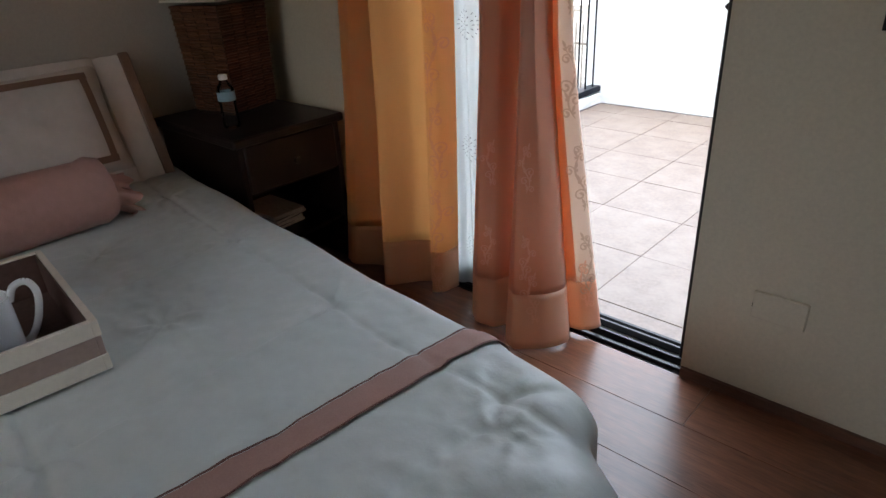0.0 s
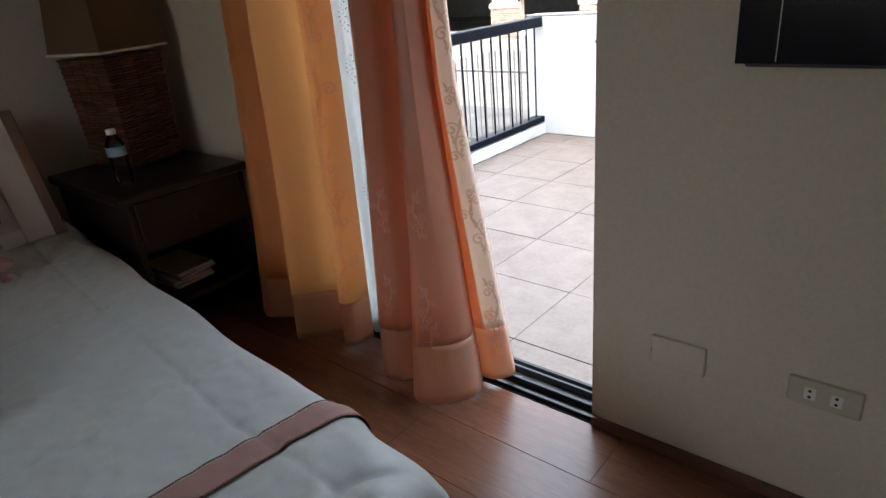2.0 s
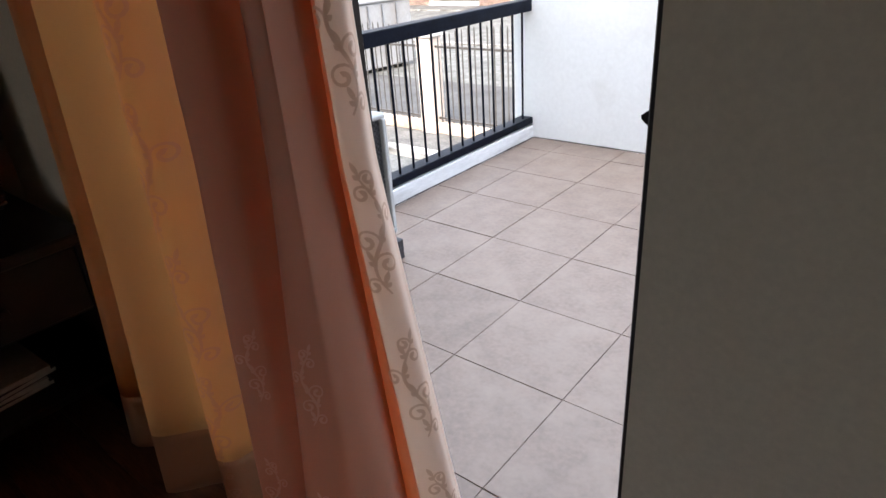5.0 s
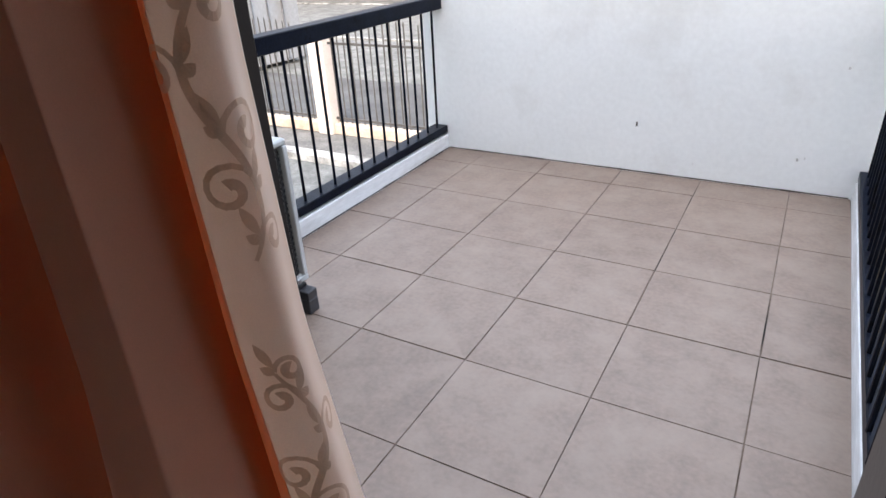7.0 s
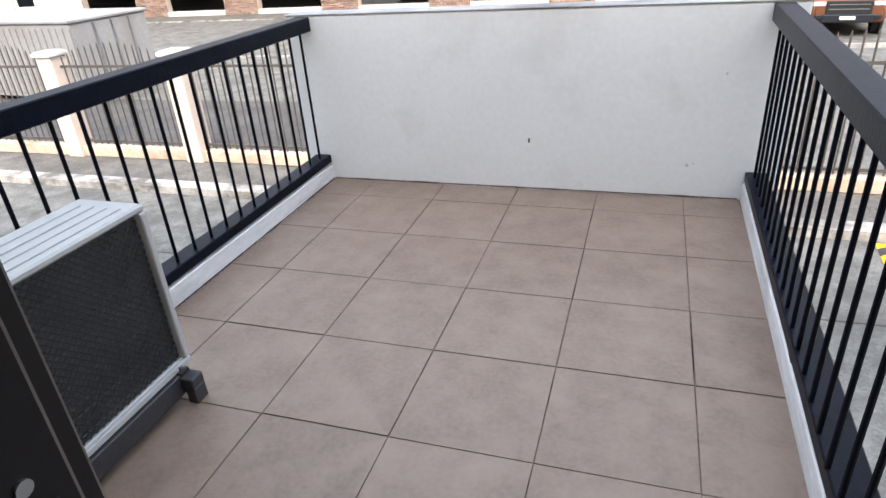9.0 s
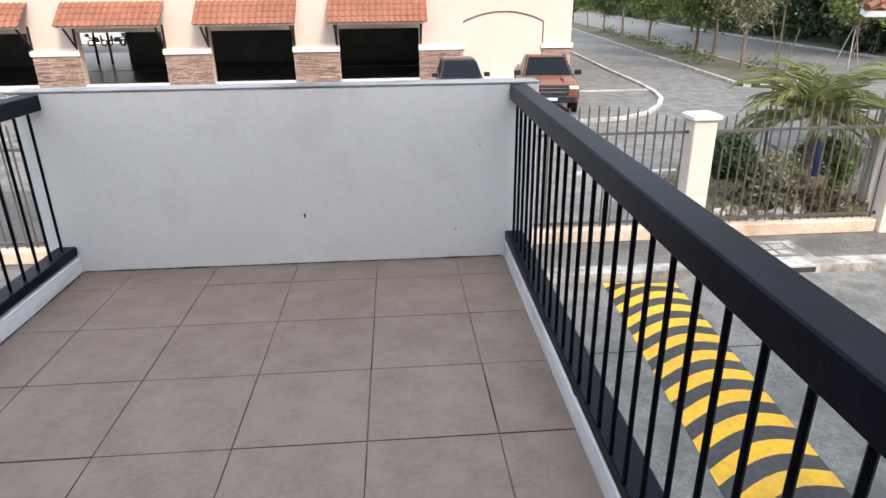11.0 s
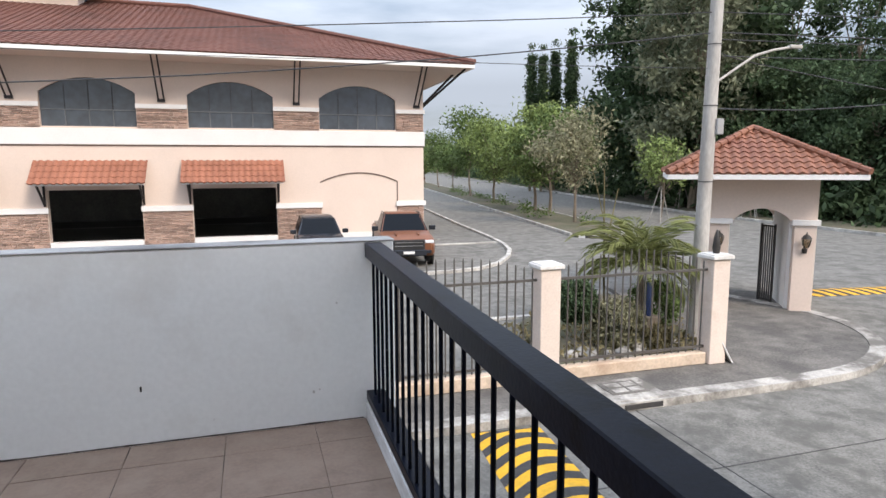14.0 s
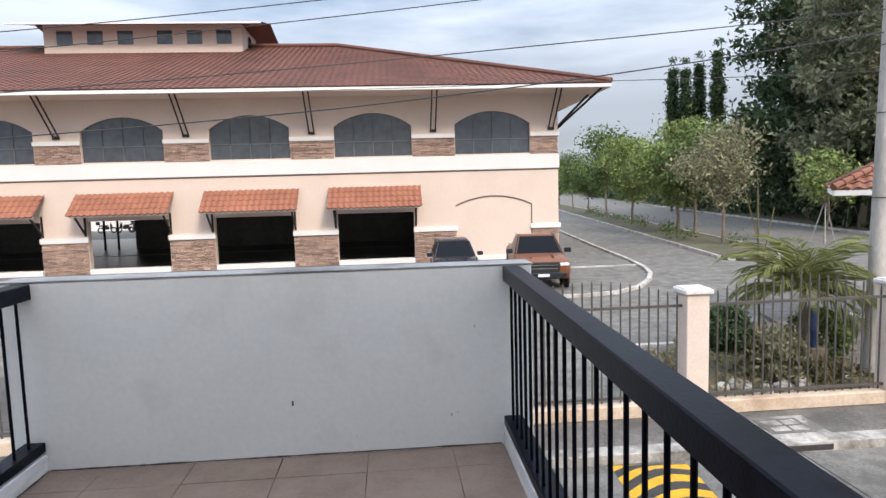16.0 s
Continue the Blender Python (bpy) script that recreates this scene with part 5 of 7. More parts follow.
def slab_outline(name, outline, z0, z1, mat):
    bm = bmesh.new()
    lo = [bm.verts.new((x, y, z0)) for x, y in outline]
    hi = [bm.verts.new((x, y, z1)) for x, y in outline]
    bm.faces.new(hi)
    for i in range(len(lo)):
        j = (i + 1) % len(lo)
        bm.faces.new((lo[i], lo[j], hi[j], hi[i]))
    bmesh.ops.recalc_face_normals(bm, faces=bm.faces[:])
    return part(name, bm, mat)


tagged(ribbon_solid("kerb_street", edge, 0.30, GZ - 0.1, GZ + 0.115, M["kerb"]), "worn whitewashed concrete kerb with a rounded corner", "kerb", kind="structure")
inner = [(x, y + 0.26) if i < 2 else (x - 0.26 * (x - 9.3) / 3.8, y + 0.26 * (KY + 3.46 - y) / 3.5) for i, (x, y) in enumerate(edge)]
tagged(slab_outline("pavement", inner + [(10.2, 14.5), (8.6, 8.0), (-80, 7.9)], GZ - 0.1, GZ + 0.10, M["pave"]), "stained grey concrete pavement", "pavement", kind="structure")
tagged(slab_outline("garden_bed", [(5.15, 7.85), (8.55, 7.85), (9.9, 12.8), (8.4, 13.4), (6.0, 11.0)], GZ - 0.1, GZ + 0.14, M["soil"]), "garden bed of soil and weeds behind the fence", "ground", kind="structure")
for n, (x0, x1, y0, y1) in enumerate(((-40, 40, 4.55, 4.565), (5.75, 5.765, -1, 6.7), (-3.2, -3.185, 2, 6.7), (0.9, 0.915, 2, 6.7))):
    structure("road_joint", M["black"], [(x0, x1, y0, y1, GZ - 0.02, GZ + 0.004)], "dark joint in the concrete street", "joint")

# drain cover
drain = thing("drain_cover", (5.92, 6.88, GZ + 0.10), "square concrete drain cover with a slot", "drain cover")
boxes("slab", M["kerb"], [(-0.48, 0.48, -0.44, 0.40, 0.0, 0.030)], drain, 0.010)
boxes("lid", M["pave"], [(-0.34, 0.30, -0.22, 0.28, 0.030, 0.040)], drain, 0.006)
for x0, x1, y0, y1 in ((-0.26, -0.02, -0.16, 0.0), (0.02, 0.24, -0.16, 0.0), (-0.26, -0.02, 0.05, 0.22), (0.02, 0.24, 0.05, 0.22)):
    boxes("rib", M["kerb"], [(x0, x1, y0, y1, 0.040, 0.046)], drain, 0.003)
boxes("slot", M["black"], [(-0.34, 0.30, -0.535, -0.47, -0.085, -0.01)], drain)


def speed_hump(at, width, length, turn, stripes, slant):
    hump = thing("speed_hump", at, "concrete speed hump painted in yellow and black stripes", "speed hump", "speed humps", turn)
    n = 8
    step = length / stripes
    for k in range(-2, stripes + 2):
        bm = bmesh.new()
        rows = []
        for i in range(n + 1):
            x = -width / 2 + width * i / n
            y0 = -length / 2 + k * step + slant * (x + 0.25 * math.cos(3.1 * x / width) * width)
            y1 = min(max(y0 + step, -length / 2), length / 2)
            y0 = min(max(y0, -length / 2), length / 2)
            z0, z1 = ((0.075 * math.cos(math.pi * x / width * 0.98) + 0.004) * min(1, (length / 2 - abs(q)) / 0.3 + 0.03) for q in (y0, y1))
            rows.append((bm.verts.new((x, y0, z0)), bm.verts.new((x, y1, z1)), bm.verts.new((x, y0, -0.02)), bm.verts.new((x, y1, -0.02))))
        if all((r[0].co - r[1].co).length < 1e-4 for r in rows):
            bm.free()
            continue
        for a, b in zip(rows, rows[1:]):
            bm.faces.new((a[0], b[0], b[1], a[1]))
            bm.faces.new((a[0], a[2], b[2], b[0]))
            bm.faces.new((a[1], b[1], b[3], a[3]))
        bmesh.ops.recalc_face_normals(bm, faces=bm.faces[:])
        part("yellow_stripe" if k % 2 else "black_stripe", bm, M["yellow" if k % 2 else "black"], hump)
    return hump


speed_hump((3.53, 4.20, GZ), 0.97, 4.2, -4.4, 23, 0.35)
speed_hump((17.2, 11.75, GZ), 0.9, 4.6, 82, 26, 0.35)

# fence along the pavement
FY = 7.67
post_x = [-15.1, -12.35, -9.64, -6.94, -3.9, -0.95, 1.75, 4.95, 8.16]
bm_post = None
first = None
for x in post_x:
    if first is None:
        first = thing("fence_post", (x, FY, GZ + 0.10), "peach painted concrete fence post with a white cap", "fence post", "fence posts")
        boxes("shaft", M["fence_post"], [(-0.17, 0.17, -0.17, 0.17, 0, 1.83)], first, 0.01)
        boxes("cap", M["post_cap"], [(-0.215, 0.215, -0.215, 0.215, 1.83, 1.90)], first, 0.012)
        boxes("cap_top", M["post_cap"], [(-0.185, 0.185, -0.185, 0.185, 1.90, 1.918)], first, 0.012)
    else:
        copy_thing(first, pose(x, FY, GZ + 0.10))
bars = {}
for xa, xb in zip(post_x, post_x[1:]):
    xa, xb = xa + 0.17, xb - 0.17
    mid, half = (xa + xb) / 2, (xb - xa) / 2
    fence = thing("fence", (mid, FY, GZ + 0.10), "iron bar fence panel with an arched top on a plinth", "fence", "fence panels")
    boxes("plinth", M["plinth"], [(-half, half, -0.1, 0.1, 0, 0.20)], fence, 0.012)
    boxes("rail", M["fence_bar"], [(-half, half, -0.02, 0.02, 1.625, 1.665)], fence)
    boxes("rail", M["fence_bar"], [(-half, half, -0.02, 0.02, 0.27, 0.31)], fence)
    n = int(2 * half / 0.142)
    for i in range(n):
        x = -half + (i + 0.5) * 2 * half / n
        h = round(1.80 + 0.26 * (1 - (x / half) ** 2), 2)
        if h not in bars:
            bm = bmesh.new()
            tube(bm, (0, 0, 0.22), (0, 0, h - 0.05), 0.0135, n=6)
            tube(bm, (0, 0, h - 0.05), (0, 0, h), 0.0135, 0.003, n=6)
            bars[h] = finish("bar", bm, M["fence_bar"])
        b = new("bar", bars[h])
        b.parent = fence
        b.matrix_basis = pose(x, 0.0, 0)
spike = thing("ornament", (8.16, FY, GZ + 0.10 + 1.918), "dark pointed ornament standing on the fence post", "ornament")
bm = bmesh.new()
lathe(bm, [(0.0, 0.0), (0.055, 0.0), (0.065, 0.1), (0.05, 0.25), (0.02, 0.38), (0.0, 0.42)], 12)
part("spire", bm, M["iron"], spike, smooth=True)
sign = thing("sign_board", (8.50, 7.62, GZ + 0.10), "small white board leaning on the fence post", "board", turn=-20)
bm = bmesh.new()
box(bm, -0.012, 0.012, -0.2, 0.2, 0, 0.5, 0.003)
bmesh.ops.transform(bm, matrix=pose(0, 0, 0.004, 0, -28, 0), verts=bm.verts[:])
part("board", bm, M["trim"], sign)

# gatehouse
GT, GA, GH = -35, 1.15, 3.18
gate = thing("gatehouse", (12.67, 11.60, GZ + 0.06), "peach gatehouse with arched openings and a red tiled roof", "gatehouse", turn=GT)
boxes("base", M["pave"], [(-GA - 0.1, GA + 0.1, -GA - 0.1, GA + 0.1, -0.1, 0.02)], gate)
PW = 0.46
for sx in (-1, 1):
    for sy in (-1, 1):
        pier = boxes("pier", M["plaster"], [(sx * GA, sx * (GA - PW), sy * GA, sy * (GA - PW), 0.02, 2.06)], gate, 0.004)
        boxes("pier_cap", M["trim"], [(sx * (GA + 0.06), sx * (GA - PW - 0.06), sy * (GA + 0.06), sy * (GA - PW - 0.06), 2.06, 2.19)], pier, 0.008)
part("back_arch", arch_wall(0, GA - PW, 2.06, 2.44, 2.5, GA - 0.2, GA), M["plaster"], gate)
boxes("side_wall", M["gate_inner"], [(GA - 0.2, GA - 0.05, -GA + PW, GA - PW, 0.02, 2.5)], gate)
boxes("inner_wall", M["gate_inner"], [(GA - PW - 0.075, GA - PW + 0.03, -GA + 0.215, GA - 0.215, 0.021, 2.88)], gate)
part("front_arch", arch_wall(0, GA - PW, 2.06, 2.44, GH, -GA, -GA + 0.2), M["plaster"], gate)
boxes("upper_wall", M["plaster"], [(-GA, -GA + PW, -GA, -GA + 0.2, 2.19, GH), (GA - PW, GA, -GA, -GA + 0.2, 2.19, GH), (-GA, -GA + 0.2, -GA + 0.2, GA, 2.19, GH), (GA - 0.2, GA, -GA + 0.2, GA, 2.19, GH), (-GA + 0.2, GA - 0.2, GA - 0.2, GA, 2.5, GH)], gate)
boxes("ceiling", M["gate_inner"], [(-GA + 0.2, GA - 0.2, -GA + 0.2, GA - 0.2, 2.9, 3.0)], gate)
RH, RA = 2.0, 1.06
for k in range(4):
    verts, faces = [], []
    tiled(verts, faces, (0, -RH, GH + 0.06), (1, 0, 0), (0, RH, RA), -RH, RH, RH, RH, 9, 0.21, (0, -0.53, 0.85), 0.05, 0.03, 6)
    rot = Matrix.Translation((-0.15, 0, 0)) @ Matrix.Rotation(k * math.pi / 2, 4, "Z")
    raw("roof_slope", [rot @ v for v in verts], faces, M["gate_roof"], gate, label="red barrel tiles")["kind"] = "stuff"
    bm = bmesh.new()
    a, b = rot @ Vector((RH + 0.02, -RH - 0.02, GH + 0.12)), rot @ Vector((0, 0, GH + RA + 0.14))
    for i in range(12):
        bm = bmesh.new()
        tube(bm, a.lerp(b, i / 12), a.lerp(b, (i + 1.08) / 12), 0.085, 0.065, n=8)
        part("hip_cap", bm, M["gate_roof"], gate)
    bm = bmesh.new()
    box(bm, -RH, RH, -RH - 0.02, -RH + 0.05, GH - 0.05, GH + 0.06)
    bmesh.ops.transform(bm, matrix=rot, verts=bm.verts[:])
    part("fascia", bm, M["trim"], gate)
boxes("soffit", M["plaster"], [(-RH - 0.1, RH - 0.2, -RH + 0.05, -GA, GH - 0.02, GH + 0.01), (-RH - 0.1, RH - 0.2, GA, RH - 0.05, GH - 0.02, GH + 0.01), (-RH - 0.1, -GA, -GA, GA, GH - 0.02, GH + 0.01), (GA, RH - 0.2, -GA, GA, GH - 0.02, GH + 0.01)], gate)
leaf = boxes("iron_gate", M["iron"], [(0.42, 0.46, -0.35, -0.31, 0.05, 2.0), (0.42, 0.46, 0.05, 0.09, 0.05, 2.0), (0.42, 0.46, -0.31, 0.05, 0.08, 0.12), (0.42, 0.46, -0.31, 0.05, 1.93, 1.97)], gate, label="open black iron gate")
# the leaf stands half open, turned on its near edge
leaf.matrix_basis = leaf.matrix_basis @ Matrix.Translation((0.44, -0.33, 0)) @ Matrix.Rotation(radians(38), 4, "Z") @ Matrix.Translation((-0.44, 0.33, 0))
for i in range(5):
    boxes("gate_bar", M["iron"], [(0.43, 0.45, -0.27 + i * 0.065, -0.24 + i * 0.065, 0.12, 1.93)], leaf)
for sx in (-1, 1):
    lampx = sx * (GA - PW / 2)
    wl_m = Matrix.Translation((12.67, 11.60, GZ + 0.06)) @ pose(0, 0, 0, 0, 0, GT) @ Matrix.Translation((lampx, -GA, 1.62))
    wall_lamp = thing("wall_lamp", (0, 0, 0), "black iron carriage lamp on the gatehouse pier", "lamp", "gatehouse lamps")
    wall_lamp.matrix_basis = wl_m
    bm = bmesh.new()
    lathe(bm, [(0.0, -0.2), (0.05, -0.2), (0.06, -0.1), (0.02, -0.08)], 10, (0, -0.03, 0))
    tube(bm, (0, -0.02, -0.12), (0, -0.15, -0.06), 0.014, n=6)
    lathe(bm, [(0.0, -0.07), (0.05, -0.06)], 10, (0, -0.16, 0))
    part("arm", bm, M["iron"], wall_lamp, smooth=True)
    bm = bmesh.new()
    lathe(bm, [(0.045, -0.06), (0.085, 0.0), (0.10, 0.12), (0.085, 0.15)], 10, (0, -0.16, 0))
    part("glass", bm, M["amber"], wall_lamp)
    bm = bmesh.new()
    lathe(bm, [(0.115, 0.15), (0.07, 0.22), (0.02, 0.25), (0.012, 0.30), (0.0, 0.31)], 10, (0, -0.16, 0))
    part("hood", bm, M["iron"], wall_lamp, smooth=True)
    for i in range(6):
        a = i * math.pi / 3
        bm = bmesh.new()
        tube(bm, (0.05 * math.cos(a), -0.16 + 0.05 * math.sin(a), -0.06), (0.103 * math.cos(a), -0.16 + 0.103 * math.sin(a), 0.13), 0.006, n=5)
        part("cage_bar", bm, M["iron"], wall_lamp)

# utility pole, lamp arm, wires
pole = thing("utility_pole", (8.72, 8.77, GZ + 0.1), "weathered grey utility pole with a street lamp arm", "utility pole")
bm = bmesh.new()
tube(bm, (0, 0, 0), (0.16, 0, 9.0), 0.145, 0.10, n=18)
part("shaft", bm, M["pole"], pole, smooth=True)
bm = bmesh.new()
pts = [Vector((0.12, 0, 4.90)), Vector((0.6, 0, 5.20)), Vector((1.03, 0, 5.46)), Vector((1.45, 0, 5.58)), Vector((1.85, 0, 5.65))]
for a, b in zip(pts, pts[1:]):
    tube(bm, a, b, 0.024, n=8)
part("lamp_arm", bm, M["pole"], pole, smooth=True)
bm = bmesh.new()
box(bm, 1.82, 2.12, -0.05, 0.05, 5.63, 5.70, 0.025, 2)
part("lamp_head", bm, M["pole"], pole, smooth=True)
boxes("meter_box", M["container"], [(0.12, 0.27, -0.17, -0.02, 3.98, 4.27)], pole, 0.01)
for z in (3.1, 4.5, 5.6):
    bm = bmesh.new()
    lathe(bm, [(0.139, z), (0.140, z + 0.016)], 14, (0.018 * z, 0, 0))
    part("strap", bm, M["cable"], pole)


def wire(points, r, label="black overhead cable between the poles"):
    ob = thing("overhead_cable", points[0], label, "cable", "overhead cables")
    bm = bmesh.new()
    o = Vector(points[0])
    dense = []
    for i in range(len(points) - 1):
        a, b = Vector(points[i]), Vector(points[i + 1])
        for k in range(8):
            t = k / 8
            dense.append(a.lerp(b, t) - o - Vector((0, 0, 0.10 * t * (1 - t) * (b - a).length * 0.12)))
    dense.append(Vector(points[-1]) - o)
    for a, b in zip(dense, dense[1:]):
        tube(bm, a, b, r, n=5, caps=False)
    part("strand", bm, M["cable"], ob)


PX = 8.85
wire([(-40, 9.2, 0.9), (-5.1, 8.8, 2.83), (3.3, 8.8, 3.47), (PX, 8.77, 3.98), (30, 8.5, 4.9)], 0.009)
wire([(-40, 9.2, 0.2), (-4.7, 8.8, 2.20), (-0.2, 8.8, 2.52), (4.1, 8.8, 2.98), (PX, 8.77, 3.62), (30, 8.5, 4.3)], 0.011)
wire([(-40, 9.2, 1.6), (-5.05, 8.8, 3.42), (1.87, 8.8, 4.12), (PX, 8.77, 4.9)], 0.008)
wire([(-40, 9.2, 1.9), (-5.05, 8.8, 3.70), (-0.5, 8.8, 4.13), (PX, 8.77, 5.1)], 0.008)
wire([(PX, 8.77, 2.98), (3.85, 8.8, 2.88), (-6, 14, 3.6)], 0.006)
wire([(PX + 0.1, 8.77, 2.25), (10.9, 8.8, 2.27), (13.3, 8.8, 2.44), (30, 8.5, 4.2)], 0.012)
wire([(PX, 8.77, 3.28), (9.5, 8.8, 3.15), (13.3, 8.8, 2.72), (28, 8.5, 2.6)], 0.010)
wire([(PX, 8.77, 3.5), (20, 9.5, 4.0), (40, 11, 5.0)], 0.010)
wire([(PX, 8.77, 3.2), (20, 9.6, 3.7), (40, 11, 4.4)], 0.010)


# ---- vehicles ----
def car(at, turn, paint, label, pickup):
    v = thing("pickup_truck" if pickup else "car", at, label, "pickup truck" if pickup else "car", turn=turn)
    W, L = 0.93, 5.3 if pickup else 4.7
    f = -L / 2          # front towards -y
    hood = 1.12
    bm = bmesh.new()
    # side outline of the body, lofted over the width
    prof = [(f + 0.05, 0.45), (f, 0.62), (f + 0.02, 0.92), (f + 0.18, hood - 0.06), (f + 1.30, hood + 0.05), (L / 2 - 0.1, hood + 0.04), (L / 2, 0.95), (L / 2 - 0.02, 0.5), (L / 2 - 0.3, 0.38), (f + 0.4, 0.36)]
    rings = []
    for x, k in ((-W, 0.93), (-W + 0.1, 1.0), (0, 1.01), (W - 0.1, 1.0), (W, 0.93)):
        rings.append([bm.verts.new((x, y * (0.985 if abs(x) > W - 0.05 else 1.0) + (0.10 if abs(x) > W - 0.05 and y < f + 0.3 else 0), 0.36 + (z - 0.36) * k)) for y, z in prof])
    for a, b in zip(rings, rings[1:]):
        for i in range(len(prof)):
            bm.faces.new((a[i], a[(i + 1) % len(prof)], b[(i + 1) % len(prof)], b[i]))
    bm.faces.new(rings[0])
    bm.faces.new(rings[-1][::-1])
    bmesh.ops.recalc_face_normals(bm, faces=bm.faces[:])
    bmesh.ops.bevel(bm, geom=[e for e in bm.edges if e.calc_face_angle(0) > 0.5], offset=0.05, segments=2, affect="EDGES")
    body = part("body", bm, paint, v, smooth=True)
    # cabin
    back = 0.75 if pickup else L / 2 - 0.25
    bm = bmesh.new()
    lo = [(-W + 0.06, f + 1.25), (W - 0.06, f + 1.25), (W - 0.06, back + 0.2), (-W + 0.06, back + 0.2)]
    hi = [(-W + 0.26, f + 2.1), (W - 0.26, f + 2.1), (W - 0.26, back - 0.15), (-W + 0.26, back - 0.15)]
    p = [bm.verts.new((x, y, hood)) for x, y in lo] + [bm.verts.new((x, y, 1.74)) for x, y in hi]
    for i in range(4):
        bm.faces.new((p[i], p[(i + 1) % 4], p[4 + (i + 1) % 4], p[4 + i]))
    bm.faces.new(p[4:])
    bmesh.ops.bevel(bm, geom=bm.edges[:], offset=0.06, segments=2, affect="EDGES")
    part("cabin", bm, paint, v, smooth=True)

    def pane(name, a, b, c, d, inset=0.1, out=0.012):
        q = [Vector(k) for k in (a, b, c, d)]
        mid = sum(q, Vector()) / 4
        nrm = (q[1] - q[0]).cross(q[3] - q[0]).normalized()
        q = [k.lerp(mid, inset) for k in q]
        bm = bmesh.new()
        lo2 = [bm.verts.new(k - nrm * 0.02) for k in q]
        hi2 = [bm.verts.new(k + nrm * out) for k in q]
        bm.faces.new(hi2)
        for i in range(4):
            bm.faces.new((lo2[i], lo2[(i + 1) % 4], hi2[(i + 1) % 4], hi2[i]))
        part(name, bm, M["car_glass"], v)

    C = lambda i: (*lo[i], hood) if i < 4 else (*hi[i - 4], 1.74)
    pane("windscreen", C(0), C(1), C(5), C(4), 0.07)
    pane("side_window", C(1), C(2), C(6), C(5))
    pane("side_window", C(3), C(0), C(4), C(7))
    pane("rear_window", C(2), C(3), C(7), C(6))
    boxes("grille", M["tyre"], [(-0.56, 0.56, f - 0.035, f + 0.06, 0.62, 0.99)], body, 0.03)
    for sx in (-1, 1):
        for y in (f + 0.95, L / 2 - 1.0):
            bm = bmesh.new()
            lathe(bm, [(0.40, -0.03), (0.47, -0.03), (0.47, 0.03), (0.40, 0.03)], 24)
            bmesh.ops.transform(bm, matrix=pose(sx * (W - 0.005), y, 0.40, 0, 90, 0), verts=bm.verts[:])
            part("wheel_arch", bm, M["tyre"], body, smooth=True)
    for z in (0.76, 0.88):
        boxes("grille_bar", M["chrome"], [(-0.48, 0.48, f - 0.045, f - 0.028, z, z + 0.03)], body)
    for sx in (-1, 1):
        boxes("head_lamp", M["head_lamp"], [(sx * 0.56, sx * 0.88, f + 0.0, f + 0.16, 0.84, 0.96)], v, 0.03)
        boxes("fog_lamp", M["car_dark"], [(sx * 0.60, sx * 0.80, f - 0.02, f + 0.12, 0.50, 0.62)], v, 0.02)
        boxes("mirror", M["car_dark"], [(sx * (W + 0.0), sx * (W + 0.24), f + 1.45, f + 1.55, hood + 0.05, hood + 0.22)], v, 0.02)
    boxes("bumper", M["car_dark"] if pickup else paint, [(-0.62, 0.62, f - 0.06, f + 0.1, 0.42, 0.64)], v, 0.03)
    boxes("number_plate", M["trim"], [(-0.19, 0.19, f - 0.068, f - 0.06, 0.5, 0.59)], v)
    for sx in (-0.39, 0.39):
        boxes("hood_crease", paint, [(sx - 0.03, sx + 0.03, f + 0.3, f + 1.2, hood - 0.01, hood + 0.03)], body, 0.012)
    for sx in (-1, 1):
        for y in (f + 0.95, L / 2 - 1.0):
            bm = bmesh.new()
            lathe(bm, [(0.22, -0.11), (0.36, -0.12), (0.385, -0.06), (0.385, 0.06), (0.36, 0.12), (0.22, 0.11)], 20)
            bmesh.ops.transform(bm, matrix=pose(sx * (W - 0.1), y, 0.385, 0, 90, 0), verts=bm.verts[:])
            wheel = part("tyre", bm, M["tyre"], v, smooth=True)
            bm = bmesh.new()
            lathe(bm, [(0.0, sx * 0.09), (0.2, sx * 0.085), (0.235, sx * 0.11)], 14)
            bmesh.ops.transform(bm, matrix=pose(sx * (W - 0.1), y, 0.385, 0, 90, 0), verts=bm.verts[:])
            part("rim", bm, M["chrome"], wheel)
    if pickup:
        boxes("roof_rail", M["car_dark"], [(-W + 0.24, -W + 0.28, f + 2.2, 0.5, 1.74, 1.78), (W - 0.28, W - 0.24, f + 2.2, 0.5, 1.74, 1.78)], v)
        boxes("bed_cover", M["car_dark"], [(-W + 0.1, W - 0.1, 0.95, L / 2 - 0.1, hood + 0.05, hood + 0.09)], v)
    return v


car((6.0, 22.2, GZ), -7, M["car_orange"], "orange pickup truck parked before the hall", True)
suv = car((2.95, 22.9, GZ), -2, M["car_dark"], "dark sport utility car parked before the hall", False)
suv.scale = (0.9, 0.95, 0.9)

box_van = thing("shipping_container", (-15.9, 12.9, GZ), "grey cargo container standing behind the fence", "container", turn=-6)
boxes("body", M["container"], [(-3.0, 3.0, -1.2, 1.2, 0.12, 2.0)], box_van, 0.03)
boxes("roof_cap", M["container"], [(-3.05, 3.05, -1.25, 1.25, 2.0, 2.08)], box_van, 0.02)
for i in range(24):
    boxes("rib", M["container"], [(-2.85 + i * 0.25, -2.75 + i * 0.25, -1.235, -1.2, 0.25, 1.9)], box_van)
for y in (-0.55, 0.0, 0.55):
    bm = bmesh.new()
    tube(bm, (3.03, y, 0.2), (3.03, y, 1.95), 0.025, n=6)
    part("lock_rod", bm, M["chrome"], box_van)
